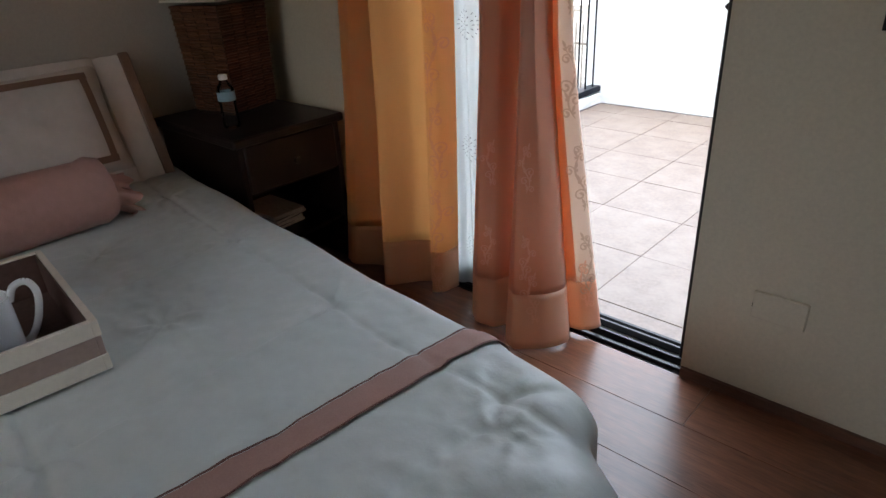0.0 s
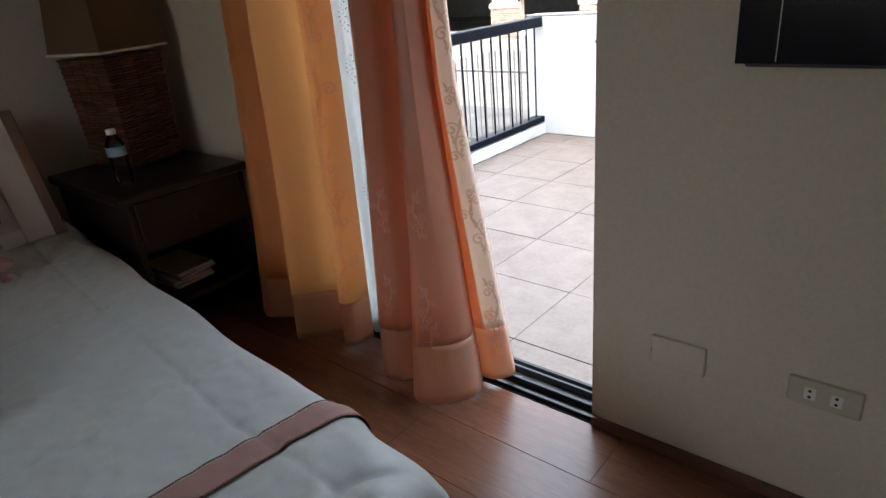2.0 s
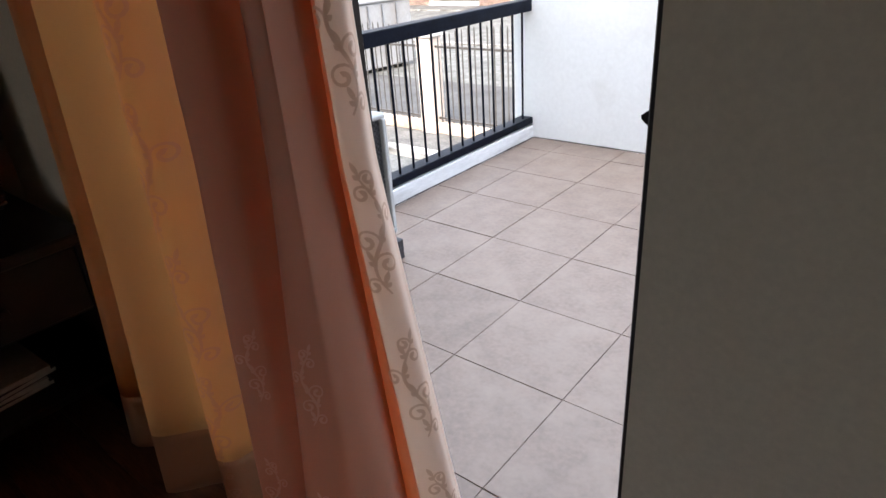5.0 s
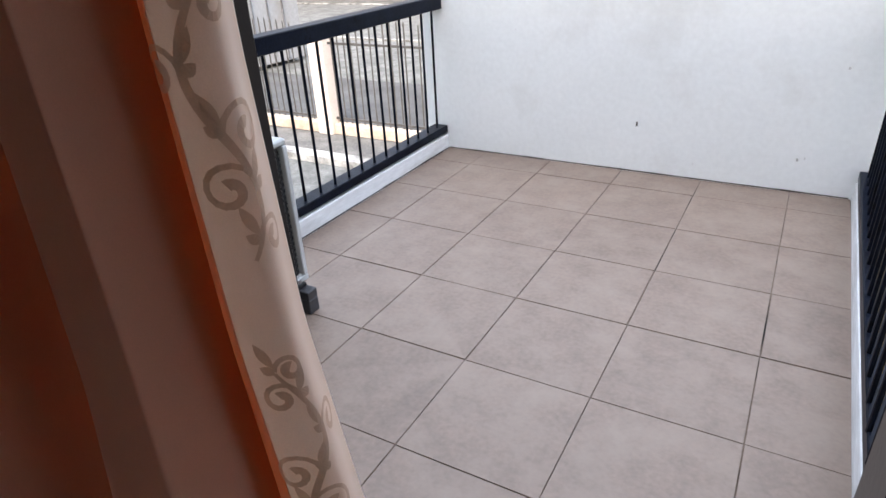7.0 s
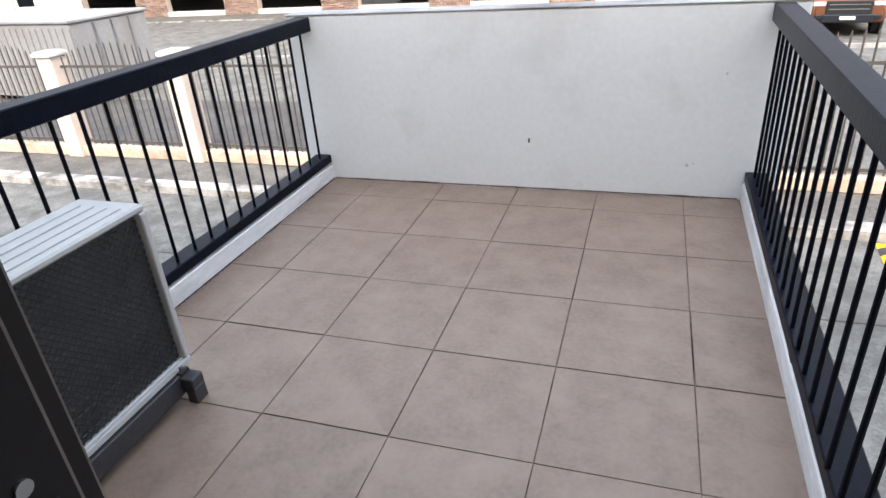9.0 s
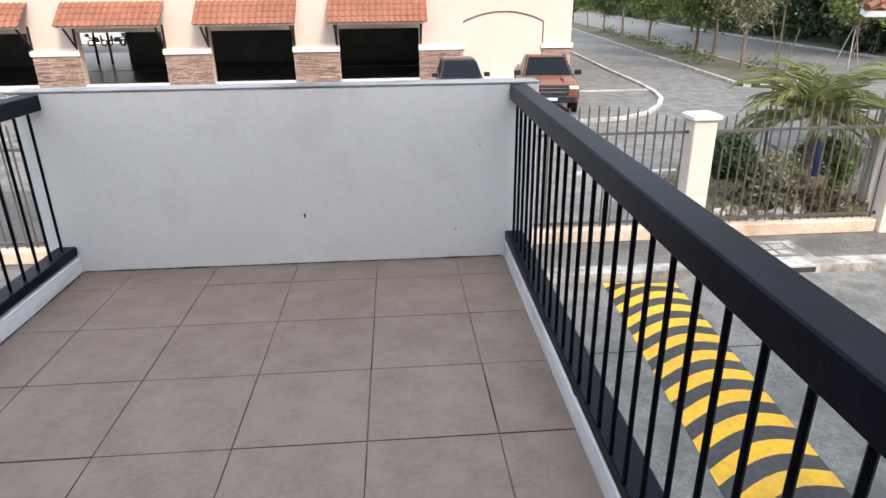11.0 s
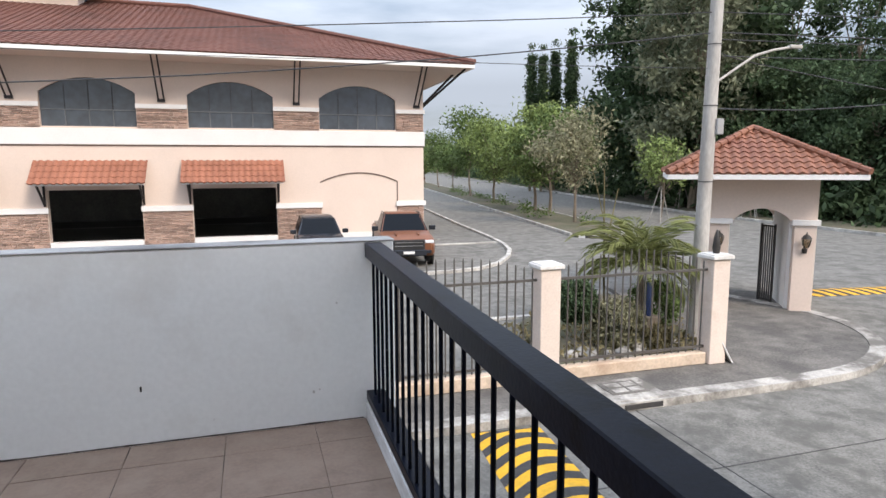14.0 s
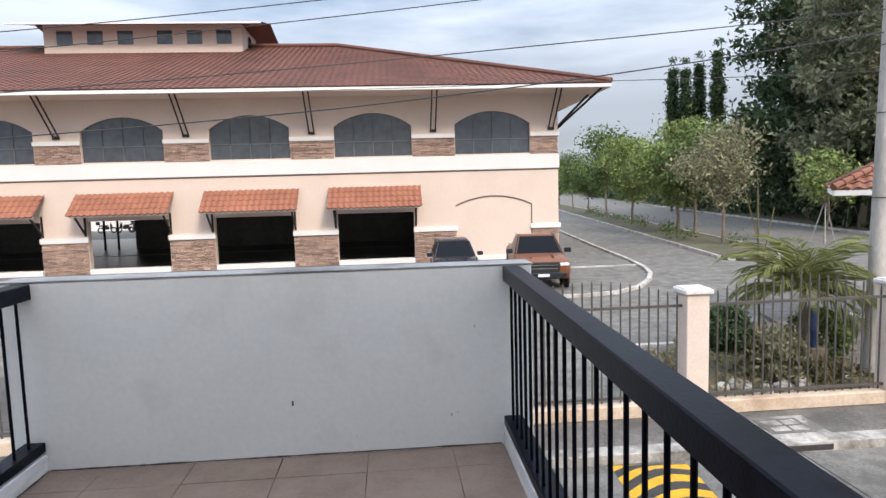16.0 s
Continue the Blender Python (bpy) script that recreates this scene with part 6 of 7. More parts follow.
for x in (-2.4, 2.4):
    boxes("skid", M["iron"], [(x - 0.2, x + 0.2, -1.1, 1.1, 0, 0.12)], box_van)

truck = thing("delivery_truck", (-27.5, 21.2, GZ), "white box truck with a grey printed picture", "truck")
boxes("cargo_box", M["truck_white"], [(-3.2, 2.2, -1.1, 1.1, 0.8, 3.6)], truck, 0.04)
boxes("print", M["mural"], [(-2.6, 1.6, -1.115, -1.1, 1.0, 1.75)], truck)
for i, w in enumerate((1.7, 1.1)):
    boxes("writing_bar", M["mural"], [(-0.8, -0.8 + w, -1.113, -1.1, 2.15 + 0.3 * i, 2.27 + 0.34 * i)], truck)
boxes("cab", M["truck_white"], [(2.3, 4.0, -1.05, 1.05, 0.5, 2.7)], truck, 0.15)
boxes("cab_window", M["car_glass"], [(2.6, 3.5, -1.07, -1.0, 1.65, 2.35)], truck, 0.02)
for x in (-2.2, 3.1):
    for sy in (-1, 1):
        bm = bmesh.new()
        lathe(bm, [(0.0, -0.12), (0.4, -0.12), (0.44, 0), (0.4, 0.12), (0.0, 0.12)], 18)
        bmesh.ops.transform(bm, matrix=pose(x, sy * 0.95, 0.44, 90, 0, 0), verts=bm.verts[:])
        part("wheel", bm, M["tyre"], truck, smooth=True)
boxes("chassis", M["iron"], [(-3.1, 3.8, -0.5, 0.5, 0.45, 0.8)], truck)


# ---- avenue, trees and shrubs ----
SL = 0.155
med = lambda y, o: 15.75 + SL * (y - 26.7) + o
far = 260
outline = [(med(26.4, 0), 26.4), (med(25.3, 0.5), 25.3), (med(24.8, 1.4), 24.8), (med(25.3, 2.4), 25.3), (med(26.6, 3.2), 26.6), (med(29, 3.7), 29), (med(far, 4.2), far), (med(far, 0), far)]
tagged(slab_outline("median", outline, GZ - 0.1, GZ + 0.13, M["soil"]), "planted median strip of the avenue", "median", kind="structure")
tagged(ribbon_solid("kerb_median", [(med(far, -0.14), far), (med(26.4, -0.14), 26.4)], 0.16, GZ - 0.1, GZ + 0.16, M["kerb_far"]), "whitewashed kerb of the median", "kerb", kind="structure")
tagged(ribbon_solid("kerb_median", [(med(29, 3.7), 29), (med(far, 4.2), far)], 0.16, GZ - 0.1, GZ + 0.16, M["kerb_far"]), "whitewashed kerb of the median", "kerb", kind="structure")
tip = thing("median_tip", (med(25.6, 1.5), 25.5, GZ), "black and white painted kerb at the median's end", "kerb")
for i in range(12):
    a0, a1 = radians(195 + i * 13), radians(195 + (i + 1) * 13)
    bm = bmesh.new()
    q = []
    for a in (a0, a1):
        for r in (1.35, 1.55):
            for z in (-0.05, 0.17):
                q.append(bm.verts.new((r * math.cos(a), 1.0 + r * math.sin(a), z)))
    for f in ((0, 1, 3, 2), (4, 6, 7, 5), (1, 5, 7, 3), (0, 4, 5, 1), (2, 3, 7, 6), (0, 2, 6, 4)):
        bm.faces.new([q[k] for k in f])
    bmesh.ops.recalc_face_normals(bm, faces=bm.faces[:])
    part("white_block" if i % 2 else "black_block", bm, M["trim"] if i % 2 else M["black"], tip)
rk = lambda y: 30.6 + 0.20 * (y - 36.7)
land = [(29.6, 10), (29.9, 21), (30.1, 28), (rk(37), 37), (rk(far), far), (400, far), (400, 10)]
tagged(slab_outline("verge", land, GZ - 0.1, GZ + 0.12, M["soil"]), "grass verge under the trees beyond the road", "ground", kind="structure")
tagged(ribbon_solid("kerb_verge", [(29.5, 10), (29.8, 21), (30.0, 28), (rk(37) - 0.1, 37), (rk(far) - 0.1, far)][::-1], 0.2, GZ - 0.1, GZ + 0.16, M["kerb_far"]), "pale kerb beyond the road", "kerb", kind="structure")
lot = [(15.7, 60), (14.0, 47.8), (12.35, 33.7), (11.7, 27.1), (11.25, 24.2), (10.75, 22.4), (10.0, 20.8), (9.0, 19.3), (7.9, 18.4), (6.7, 18.1), (4.5, 18.1)]
tagged(ribbon_solid("kerb_lot", lot[::-1], 0.18, GZ - 0.1, GZ + 0.10, M["kerb_far"]), "whitewashed kerb round the car park", "kerb", kind="structure")
structure("lot_line", M["kerb_far"], [(7.6, 11.2, 25.1, 25.3, GZ - 0.02, GZ + 0.05), (4.4, 7.6, 11.85, 12.0, GZ - 0.02, GZ + 0.05)], "white kerb strip across the car park", "kerb")
structure("hall_apron", M["kerb"], [(-44, 9.0, 26.9, 27.05, GZ - 0.02, GZ + 0.06), (-30, 4.0, 17.4, 17.6, GZ - 0.02, GZ + 0.06)], "pale concrete strips in the hall's yard", "kerb")


def leaves(name, rng, clumps, per, leaf, mat, parent, spread=0.5, droop=0.0):
    """Leaf blades round clump centres."""
    c = np.repeat(np.array(clumps), per, axis=0)
    n = len(c)
    p = c + rng.normal(0, spread, (n, 3)) * np.array([1, 1, 0.75])
    p[:, 2] -= droop * rng.random(n)
    d = rng.normal(0, 1, (n, 3))
    d /= np.linalg.norm(d, axis=1)[:, None]
    e = np.cross(d, rng.normal(0, 1, (n, 3)))
    e /= np.linalg.norm(e, axis=1)[:, None]
    s = (leaf * rng.uniform(0.6, 1.4, n))[:, None]
    v = np.stack([p - d * s, p + e * s * 0.42, p + d * s, p - e * s * 0.42], axis=1).reshape(-1, 3)
    mesh = bpy.data.meshes.new(name)
    mesh.vertices.add(4 * n)
    mesh.vertices.foreach_set("co", v.ravel().astype(np.float32))
    mesh.loops.add(4 * n)
    mesh.loops.foreach_set("vertex_index", np.arange(4 * n, dtype=np.int32))
    mesh.polygons.add(n)
    mesh.polygons.foreach_set("loop_start", np.arange(0, 4 * n, 4, dtype=np.int32))
    mesh.update(calc_edges=True)
    mesh.materials.append(mat)
    ob = new(name, mesh)
    ob.parent = parent
    return ob


def tree(at, height, radius, trunk_h, trunk_r, mat, seed, label, group, clumps=70, per=60, leaf=0.16, spread=0.45, shape="round"):
    rng = np.random.default_rng(seed)
    rr = random.Random(seed)
    t = thing("tree", at, label, "tree", group)
    cs = []
    bm = bmesh.new()
    lean = Vector((rr.uniform(-0.05, 0.05), rr.uniform(-0.05, 0.05), 1)) * (height * 0.8)
    p0 = Vector((0, 0, -0.05))
    for i in range(6):
        a, b = i / 6, (i + 1) / 6
        q = lean * b + Vector((rr.uniform(-1, 1), rr.uniform(-1, 1), 0)) * trunk_r * 0.9
        tube(bm, p0, q, trunk_r * (1 - 0.8 * a), trunk_r * (1 - 0.8 * b), n=8)
        p0 = q
    boughs = []
    while shape == "boughs" and len(boughs) < clumps:
        # boughs round the trunk, each with its own knot of twigs, sky between them
        f = (len(boughs) + rng.random()) / clumps
        z = trunk_h + (height - trunk_h) * (0.06 + 0.94 * f)
        az = 2.4 * len(boughs) + rng.uniform(-0.5, 0.5)
        w = radius * (0.35 + 0.65 * math.sin(math.pi * min(1.0, 0.22 + 0.74 * f)) ** 0.8) * rng.uniform(0.55, 1.1)
        boughs.append((w * math.cos(az), w * math.sin(az), z))
    for bx, by, bz in boughs:
        for k in range(per):
            d = rng.normal(0, 1, 3) * np.array([1.15, 1.15, 0.75]) * (0.24 * radius)
            cs.append((bx + d[0], by + d[1], min(bz + d[2], height)))
    for i in range(0 if boughs else clumps):
        while True:
            a = rng.uniform(-1, 1, 3)
            k = np.linalg.norm(a)
            if 0.35 < k < 1:
                break
        if shape == "column":
            z = trunk_h + (height - trunk_h) * (a[2] + 1) / 2
            w = radius * (1 - ((z - trunk_h) / (height - trunk_h)) ** 1.15 * 0.98)
            cs.append((a[0] * w, a[1] * w, z))
        else:
            z = trunk_h + (height - trunk_h) * (a[2] + 1) / 2
            w = radius * (0.82 + 0.36 * rng.random())
            off = 0.25 * radius * math.sin(seed + 3 * a[2])
            cs.append((a[0] * w + off, a[1] * w, z))
    for i in range(min(clumps, 26)):
        c = Vector(boughs[i] if boughs else cs[i * len(cs) // min(clumps, 26)])
        base = lean * min(0.95, max(0.25, (c.z / height) * 0.75))
        tube(bm, base, c, trunk_r * 0.28, trunk_r * 0.06, n=5, caps=False)
    part("trunk", bm, M["bark"], t)
    leaves("crown", rng, cs, 55 if boughs else per, leaf, mat, t, spread)
    return t


G1, G2, G3 = "young trees of the median", "tall dark trees beyond the road", "columnar trees"
young = [
    tree((med(32.1, 2.4), 32.1, GZ + 0.13), 6.6, 1.9, 2.2, 0.10, M["leaf_grey"], 5, "young tree with sparse grey-green leaves and pale trunk", G1, 60, 55, 0.13, 0.42),
    tree((med(41.8, 2.9), 41.8, GZ + 0.13), 7.9, 2.7, 2.4, 0.13, M["leaf_fresh"], 6, "leafy young tree with a full fresh green crown", G1, 95, 70, 0.16, 0.5),
    tree((med(39.4, 3.3), 39.4, GZ + 0.13), 7.2, 2.4, 2.4, 0.12, M["leaf_mid"], 7, "leafy young tree with a green crown", G1, 85, 70, 0.16, 0.5),
    tree((med(63.8, 2.2), 63.8, GZ + 0.13), 9.6, 2.5, 3.0, 0.13, M["leaf_mid"], 8, "slender young tree with a loose green crown", G1, 70, 60, 0.20, 0.6),
]
rr = random.Random(12)
for i, y in enumerate((53, 76, 90, 108, 130, 160, 200)):
    src = young[(1, 2, 3)[i % 3]]
    c = copy_thing(src, pose(med(y, 2.3), y, GZ + 0.13, 0, 0, rr.uniform(0, 360)))
    c.scale = (rr.uniform(0.8, 1.05),) * 3
for i, y in enumerate((44, 52, 60, 69, 78, 88, 99, 112, 127, 145, 165, 190, 220)):
    src = young[(2, 1, 3)[i % 3]]
    c = copy_thing(src, pose(rk(y) + rr.uniform(2, 5), y, GZ + 0.12, 0, 0, rr.uniform(0, 360)))
    c.scale = (rr.uniform(0.85, 1.2),) * 3
for i, y in enumerate((92, 110, 128, 150, 180)):
    src = young[(3, 2, 1)[i % 3]]
    c = copy_thing(src, pose(13.2 + 0.20 * (y - 46) - rr.uniform(1.0, 3), y, GZ, 0, 0, rr.uniform(0, 360)))
    c.scale = (rr.uniform(0.8, 1.1),) * 3
# small staked trees near the verge
stk = tree((24.6, 31.6, GZ), 5.4, 1.3, 1.9, 0.06, M["leaf_fresh"], 15, "small staked tree with light green leaves", "staked trees", 36, 50, 0.13, 0.35)
for dx, dy in ((0.7, 0.1), (-0.4, 0.6), (-0.4, -0.6)):
    bm = bmesh.new()
    tube(bm, (dx, dy, 0), (dx * 0.1, dy * 0.1, 2.2), 0.035, n=6)
    part("stake", bm, M["stone_white"], stk)
for x, y, sc in ((33.0, 40.5, 1.0), (32.0, 35.5, 0.9), (31.4, 31.5, 0.8)):
    c = copy_thing(stk, pose(x, y, GZ + 0.12, 0, 0, 50 * x))
    c.scale = (sc,) * 3

big = [
    tree((0, 0, 0), 20, 4.6, 1.0, 0.34, M["leaf_dark"], 31, "tall dense dark green tree beyond the road", G2, 26, 12, 0.30, 0.62, "boughs"),
    tree((0, 0, 0), 21, 4.0, 2.0, 0.36, M["leaf_olive"], 32, "tall grey-green tree with a ragged crown beyond the road", G2, 24, 11, 0.24, 0.55, "boughs"),
    tree((0, 0, 0), 16, 5.2, 0.6, 0.32, M["leaf_dark"], 33, "broad dark green tree beyond the road", G2, 26, 12, 0.30, 0.66, "boughs"),
    tree((0, 0, 0), 21, 4.4, 5.0, 0.26, M["leaf_dark"], 34, "tall open dark green tree with bare limbs beyond the road", G2, 14, 6, 0.24, 0.42, "boughs"),
]
E0 = Vector((0.56, -1.07, 0))
spots = [(35.3, 64, 0, 1.02), (40.8, 58, 2, 1.0), (38.8, 52, 1, 0.98), (42.4, 52, 2, 0.66), (45.5, 60, 3, 0.95), (46.2, 52, 2, 0.62), (50.0, 62, 3, 0.98), (51.5, 47, 2, 0.58), (55.0, 58, 3, 1.0),
         (57.0, 48, 2, 0.66), (61, 53, 3, 0.95), (65, 48, 2, 0.7), (70, 50, 0, 0.8), (37.2, 72, 0, 1.1), (40.6, 74, 0, 1.0), (53, 70, 2, 0.8), (58, 68, 2, 0.8), (47.5, 68, 2, 0.85)]
for k, (b, r, kind, sc) in enumerate(spots):
    a = radians(b)
    m = pose(E0.x + r * math.sin(a), E0.y + r * math.cos(a), GZ + 0.1, 0, 0, k * 77)
    if k < 3 or k == 4:
        # these places take the trees themselves
        kind = (0, 2, 1, 0, 3)[k]
        big[kind].matrix_basis = m
        big[kind].scale = (sc,) * 3
        continue
    c = copy_thing(big[kind], m)
    c.scale = (sc * rr.uniform(0.9, 1.1), sc * rr.uniform(0.9, 1.1), sc)
col = tree((0, 0, 0), 19.2, 1.15, 0.6, 0.18, M["leaf_dark"], 41, "columnar evergreen tree far down the avenue", G3, 170, 80, 0.17, 0.27, "column")
for k, (b, r, sc) in enumerate(((25.0, 84, 0.95), (26.0, 83, 0.98), (27.1, 84, 1.02), (28.5, 82, 1.07))):
    a = radians(b)
    m = pose(E0.x + r * math.sin(a), E0.y + r * math.cos(a), GZ, 0, 0, k * 50)
    if k == 0:
        col.matrix_basis = m
    else:
        c = copy_thing(col, m)
        c.scale = (sc,) * 3
# undergrowth along the verge and low hedges, and far woods
rng = np.random.default_rng(77)
under = []
for i in range(420):
    b, r = radians(rng.uniform(29, 80)), rng.uniform(41, 56)
    x, y = E0.x + r * math.sin(b), E0.y + r * math.cos(b)
    if x > rk(y) + 2.5 if y > 30 else x > 32.5:
        under.append((x, y, GZ + abs(rng.normal(1.0, 1.1))))
for i in range(330):
    y = rng.uniform(38, 190)
    under.append((rk(y) + rng.uniform(1.5, 9), y, GZ + abs(rng.normal(0.7, 0.9))))
tagged(leaves("undergrowth", rng, under, 60, 0.30, M["leaf_dark"], None, 0.8), "dense dark undergrowth below the tall trees", "undergrowth", kind="stuff")
far_c = []
for i in range(900):
    x = rng.uniform(-60, 220)
    y = rng.uniform(230, 300)
    far_c.append((x, y, GZ + rng.uniform(0, 7.5) + 1.5 * math.sin(x * 0.11)))
tagged(leaves("far_woods", rng, far_c, 26, 0.9, M["leaf_mid"], None, 2.2), "far line of green woods", "woods", kind="stuff")
shr = []
for y in np.cumsum(rng.uniform(1.0, 4.5, 18)) + 28:
    shr.append((med(y, rng.uniform(0.5, 3.2)), y, GZ + rng.uniform(0.2, 0.45)))
tagged(leaves("median_shrubs", rng, shr, 90, 0.10, M["leaf_mid"], None, 0.32), "low green shrubs on the median", "shrubs", kind="stuff")
weeds = [(rng.uniform(5.3, 8.9), rng.uniform(8.0, 10.8), GZ + 0.13) for _ in range(80)]
tagged(leaves("weeds", rng, weeds, 24, 0.06, M["leaf_dry"], None, 0.16), "dry weeds and litter of leaves in the garden bed", "weeds", kind="stuff")


def bush(at, radius, mat, label, seed, n=70, per=70, leaf=0.045):
    b = thing("bush", at, label, "bush", "garden bushes")
    g = np.random.default_rng(seed)
    cs = []
    for i in range(n):
        a = g.normal(0, 1, 3)
        a /= np.linalg.norm(a)
        cs.append((a[0] * radius * 0.86, a[1] * radius * 0.86, radius * 0.92 + a[2] * radius * 0.86))
    bm = bmesh.new()
    for i in range(7):
        c = Vector(cs[i * 9 % n])
        tube(bm, (0, 0, 0), c, 0.02, 0.008, n=5, caps=False)
    part("stems", bm, M["bark"], b)
    leaves("foliage", g, cs, per, leaf, mat, b, radius * 0.16)
    return b


bush((6.36, 9.3, GZ + 0.60), 0.40, M["leaf_dark"], "clipped round dark green bush behind the fence", 1, 110, 80, 0.04)
bush((7.05, 8.9, GZ + 0.14), 0.46, M["leaf_grey"], "loose grey-green bush behind the fence", 2, 80, 60)
bush((8.55, 9.9, GZ + 0.14), 0.5, M["leaf_mid"], "leafy green bush beside the palm", 4, 70, 60)
bush((7.65, 8.5, GZ + 0.10), 0.26, M["leaf_dry"], "dry low bush behind the fence", 5, 50, 40)
for k in range(20):
    g = random.Random(k)
    st = thing("stone", (g.uniform(5.6, 8.3), g.uniform(8.05, 8.7), GZ + 0.13), "pale rough stone in the garden bed", "stone", "garden stones", turn=g.uniform(0, 360))
    bm = bmesh.new()
    bmesh.ops.create_icosphere(bm, subdivisions=2, radius=g.uniform(0.06, 0.14))
    for v in bm.verts:
        v.co *= 1 + 0.35 * noise.noise(v.co * 9 + Vector((k, 0, 0)))
        v.co.z = v.co.z * 0.7 + 0.05
    part("rock", bm, M["stone_white"], st)
drum = thing("water_drum", (8.0, 9.25, GZ + 0.14), "blue plastic drum standing behind the fence", "drum")
bm = bmesh.new()
lathe(bm, [(0.0, 0.0), (0.05, 0.0), (0.06, 0.05), (0.06, 0.3), (0.066, 0.32), (0.06, 0.34), (0.06, 0.62), (0.05, 0.66), (0.0, 0.66)], 18)
bmesh.ops.translate(bm, vec=(0, 0, 0.42), verts=bm.verts[:])
part("barrel", bm, M["blue"], drum, smooth=True)
boxes("stand", M["bark"], [(-0.16, 0.16, -0.16, 0.16, 0, 0.42)], drum, 0.01)


def palm(at, height, fronds, length, seed, label):
    p = thing("palm", at, label, "palm")
    g = random.Random(seed)
    bm = bmesh.new()
    for i in range(8):
        tube(bm, (0, 0, height * i / 8), (0, 0, height * (i + 1.05) / 8), 0.11 - 0.006 * i, 0.095 - 0.006 * i, n=10)
    part("trunk", bm, M["bark"], p)
    for k in range(fronds):
        az = k * 2.39996 + g.uniform(-0.2, 0.2)
        ang = 0.28 + 1.2 * (k / fronds) + g.uniform(-0.12, 0.12)
        ln = length * g.uniform(0.85, 1.12)
        verts, faces = [], []
        prev = Vector((0, 0, height))
        n = 22
        side = Vector((-math.sin(az), math.cos(az), 0))
        for i in range(n):
            d = Vector((math.cos(az) * math.cos(ang), math.sin(az) * math.cos(ang), math.sin(ang)))
            up = d.cross(side) * -1
            nxt = prev + d * (ln / n)
            b = len(verts)
            w = 0.014 * (1 - i / n) + 0.004
            verts += [prev - side * w, prev + side * w, nxt + side * w * 0.9, nxt - side * w * 0.9]
            faces.append((b, b + 1, b + 2, b + 3))
            if i > 3:
                f = i / n
                reach = ln * (0.40 * math.sin(math.pi * (0.12 + 0.72 * f)) ** 0.7)
                for sg in (-1, 1):
                    tip = prev + (side * sg * (0.72 - 0.35 * f) + d * (0.62 + 0.35 * f) + up * 0.22).normalized() * reach * g.uniform(0.9, 1.08) - Vector((0, 0, reach * g.uniform(0.05, 0.22)))
                    mid = prev.lerp(tip, 0.45) + Vector((0, 0, 0.02))
                    b = len(verts)
                    verts += [prev, mid + d * 0.03, tip, mid - d * 0.03]
                    faces.append((b, b + 1, b + 2, b + 3))
            prev = nxt
            ang -= (1.55 / n) * (0.4 + 1.1 * i / n)
        raw("frond", verts, faces, M["palm_leaf"], p)
    return p


palm((7.95, 9.5, GZ + 0.14), 1.35, 36, 1.42, 3, "bushy palm with arching yellow-green fronds behind the fence")
sap = thing("sapling", (7.7, 10.4, GZ + 0.14), "thin bare yellowish sapling beside the palm", "sapling")
bm = bmesh.new()
tube(bm, (0, 0, 0), (-0.1, 0, 3.3), 0.03, 0.015, n=6)
tube(bm, (-0.03, 0, 1.6), (0.25, 0, 2.9), 0.02, 0.01, n=6)
tube(bm, (-0.06, 0, 2.2), (-0.4, 0, 3.4), 0.015, 0.008, n=6)
part("stem", bm, M["leaf_dry"], sap)


# motorbikes in the yard behind the hall, seen through its open bays
# ground strip about half as bright as the street
structure("yard_strip", M["yard"], [(-60, -0.6, 7.90, 12.0, GZ - 0.02, GZ + 0.005)], "darker strip of ground behind the fence", "ground")
structure("yard_wall", M["trim"], [(-40, -14, 71, 71.2, GZ, GZ + 4.2)], "white wall of the yard behind the hall", "wall")
first = thing("motorbike", (-28.6, 66, GZ), "dark parked motorbike behind the hall", "motorbike", "parked motorbikes", turn=8)
for wx in (-0.62, 0.62):
    bm = bmesh.new()
    lathe(bm, [(0.20, -0.05), (0.29, -0.06), (0.32, 0.0), (0.29, 0.06), (0.20, 0.05)], 18)
    bmesh.ops.transform(bm, matrix=pose(wx, 0, 0.32, 90, 0, 0), verts=bm.verts[:])
    part("wheel", bm, M["tyre"], first, smooth=True)
bm = bmesh.new()
box(bm, -0.45, 0.2, -0.12, 0.12, 0.38, 0.72, 0.06, 2)
part("body", bm, M["car_dark"], first, smooth=True)
boxes("seat", M["tyre"], [(-0.75, 0.1, -0.13, 0.13, 0.72, 0.84)], first, 0.04)
boxes("front_shield", M["car_dark"], [(0.32, 0.44, -0.2, 0.2, 0.4, 0.98)], first, 0.04)
bm = bmesh.new()
tube(bm, (0.62, 0, 0.32), (0.36, 0, 1.02), 0.03, n=8)
tube(bm, (0.34, -0.34, 1.06), (0.34, 0.34, 1.06), 0.02, n=8)
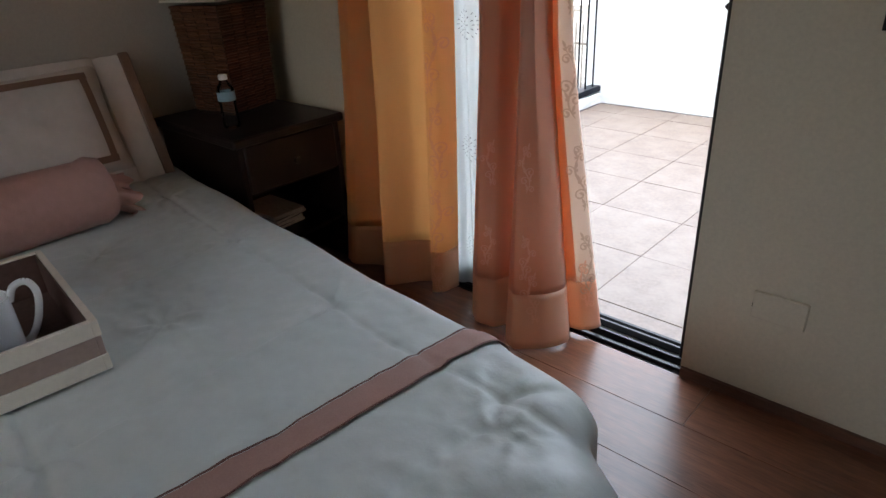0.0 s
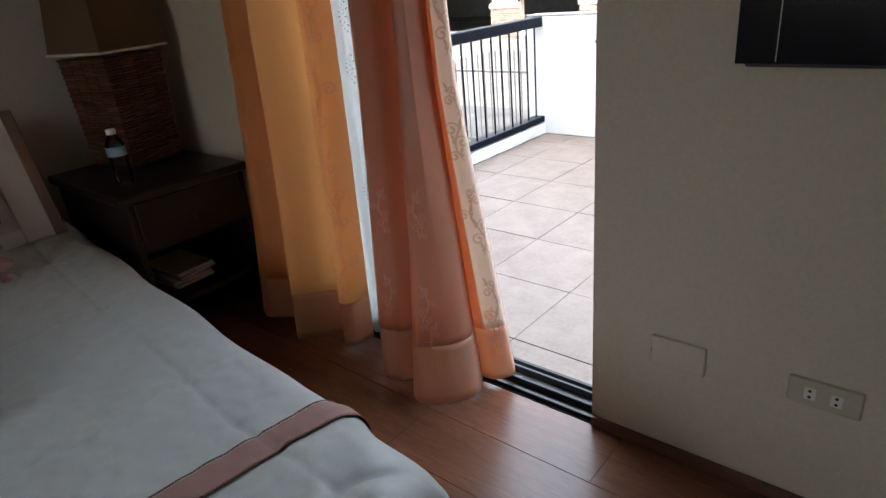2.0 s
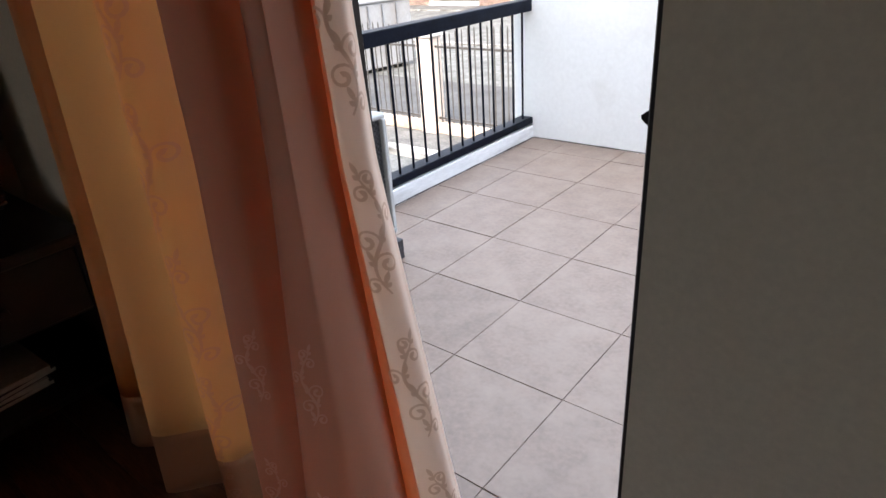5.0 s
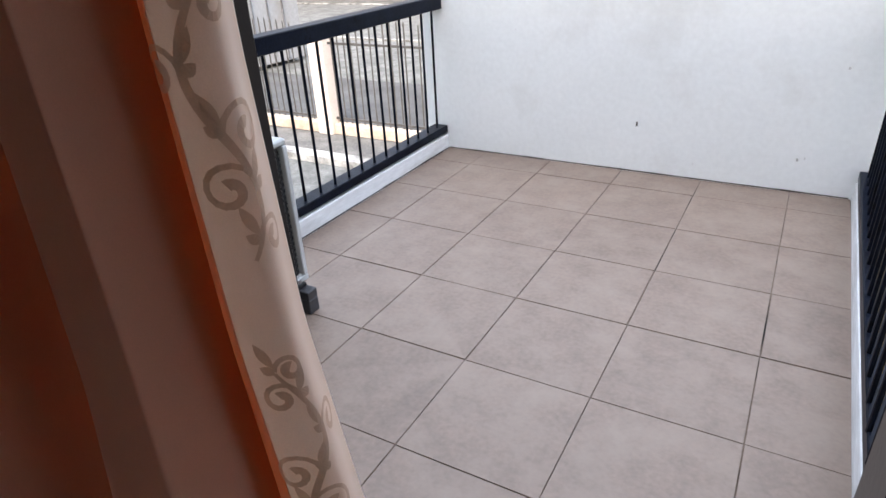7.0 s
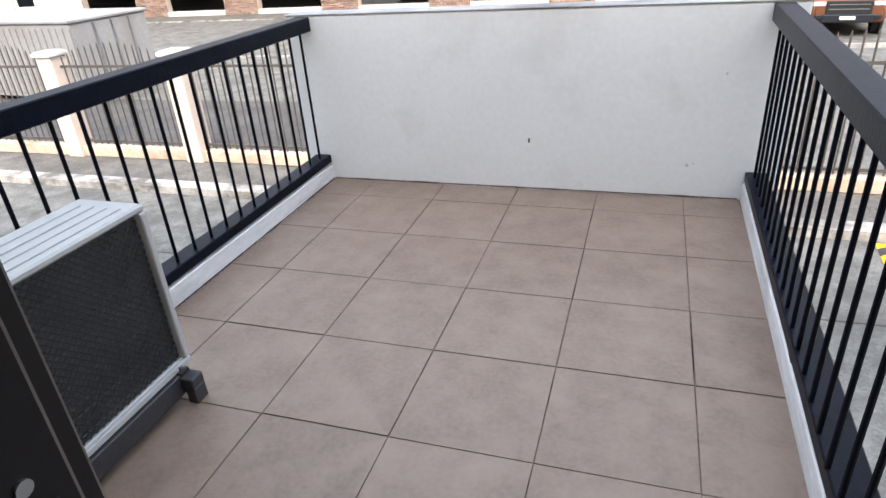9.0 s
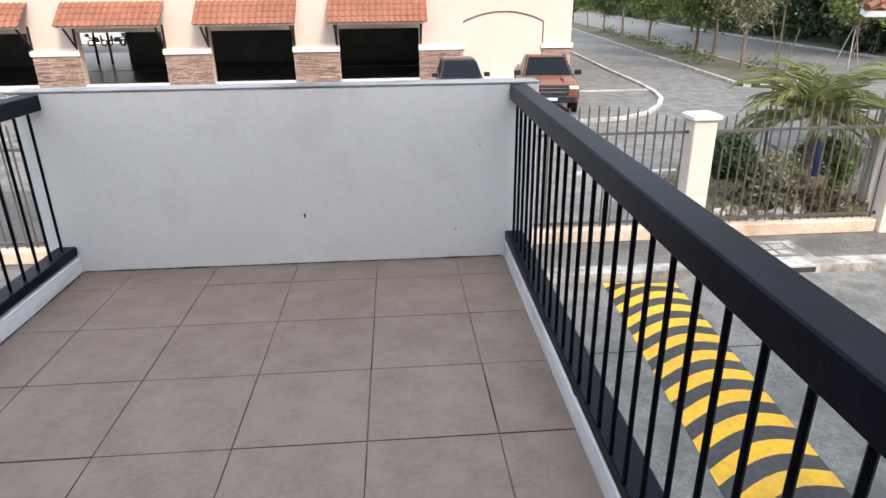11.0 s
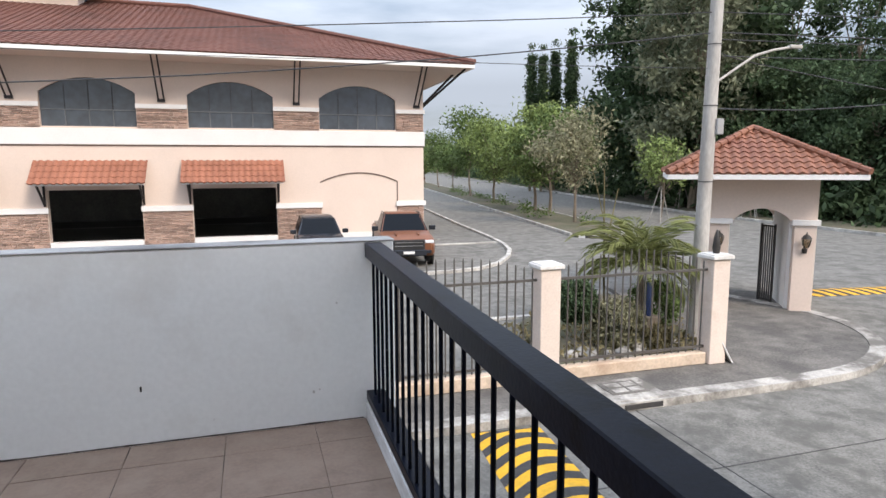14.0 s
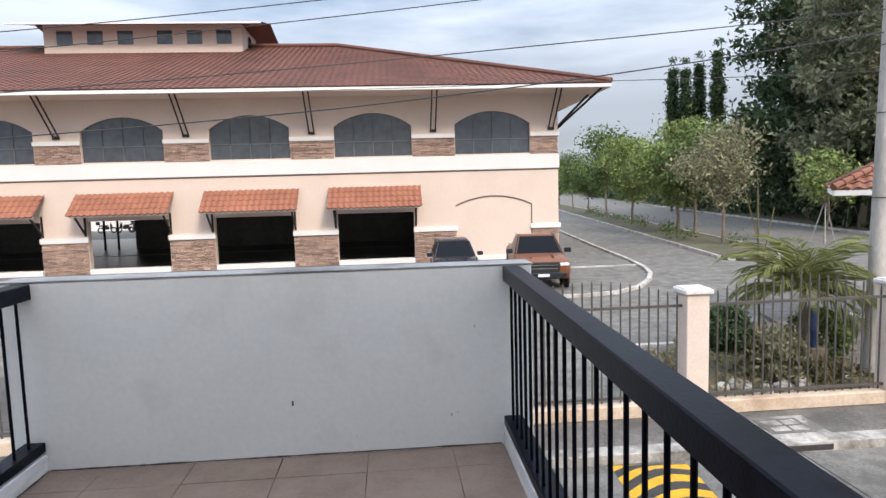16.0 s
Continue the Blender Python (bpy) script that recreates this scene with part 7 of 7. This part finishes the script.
part("fork", bm, M["iron"], first)
boxes("top_box", M["car_dark"], [(-1.02, -0.66, -0.18, 0.18, 0.86, 1.2)], first, 0.04)
for x in (-26.9, -25.6):
    copy_thing(first, pose(x, 66.2, GZ, 0, 0, 5 * x))


# ---- pieces of the floors ----
def slab(name, w, d, h, bev, mat):
    bm = bmesh.new()
    box(bm, -w / 2, w / 2, -d / 2, d / 2, -h, 0, bev)
    return finish(name, bm, mat)


terrace = structure("terrace_floor", M["tile_joint"], [(-1.05, 1.05, OUT_Y, WALL_Y, -0.011, -0.003)], "beige brown ceramic tile floor of the terrace", "floor")
rr = random.Random(3)
xs = [-1.05, -0.8, -0.4, 0.0, 0.4, 0.8, 1.05]
ys = [OUT_Y, -0.8, -0.4, 0.0, 0.4, 0.8, 1.2, 1.6, WALL_Y]
shared = {}
for i in range(len(xs) - 1):
    for j in range(len(ys) - 1):
        w, d = xs[i + 1] - xs[i], ys[j + 1] - ys[j]
        key = (round(w, 3), round(d, 3), rr.choice((0.0024, 0.0034, 0.0046)))
        if key not in shared:
            shared[key] = slab("tile", w - key[2], d - key[2], 0.008, 0.0008, M["tile"])
        t = new("tile", shared[key])
        t.parent = terrace
        t.matrix_basis = pose((xs[i] + xs[i + 1]) / 2 + rr.uniform(-0.0006, 0.0006), (ys[j] + ys[j + 1]) / 2 + rr.uniform(-0.0006, 0.0006), rr.uniform(0, 0.0012), 0, 0, rr.uniform(-0.08, 0.08))
shared = {}
y, j = IN_Y - 0.006, 0
while y > -4.4:
    x = HEAD_X - (0.4, 0.9, 0.1, 0.65)[j % 4]
    while x < 3.15:
        a, b = max(x, HEAD_X + 0.004), min(x + 1.2, 3.146)
        if b - a > 0.05:
            key = round(b - a, 3)
            if key not in shared:
                shared[key] = slab("plank", b - a - 0.0012, 0.1888, 0.008, 0.0006, M["plank"])
            p = new("plank", shared[key])
            p.parent = floor
            p.matrix_basis = pose((a + b) / 2, y - 0.095, FZ)
        x += 1.2
    y -= 0.19
    j += 1
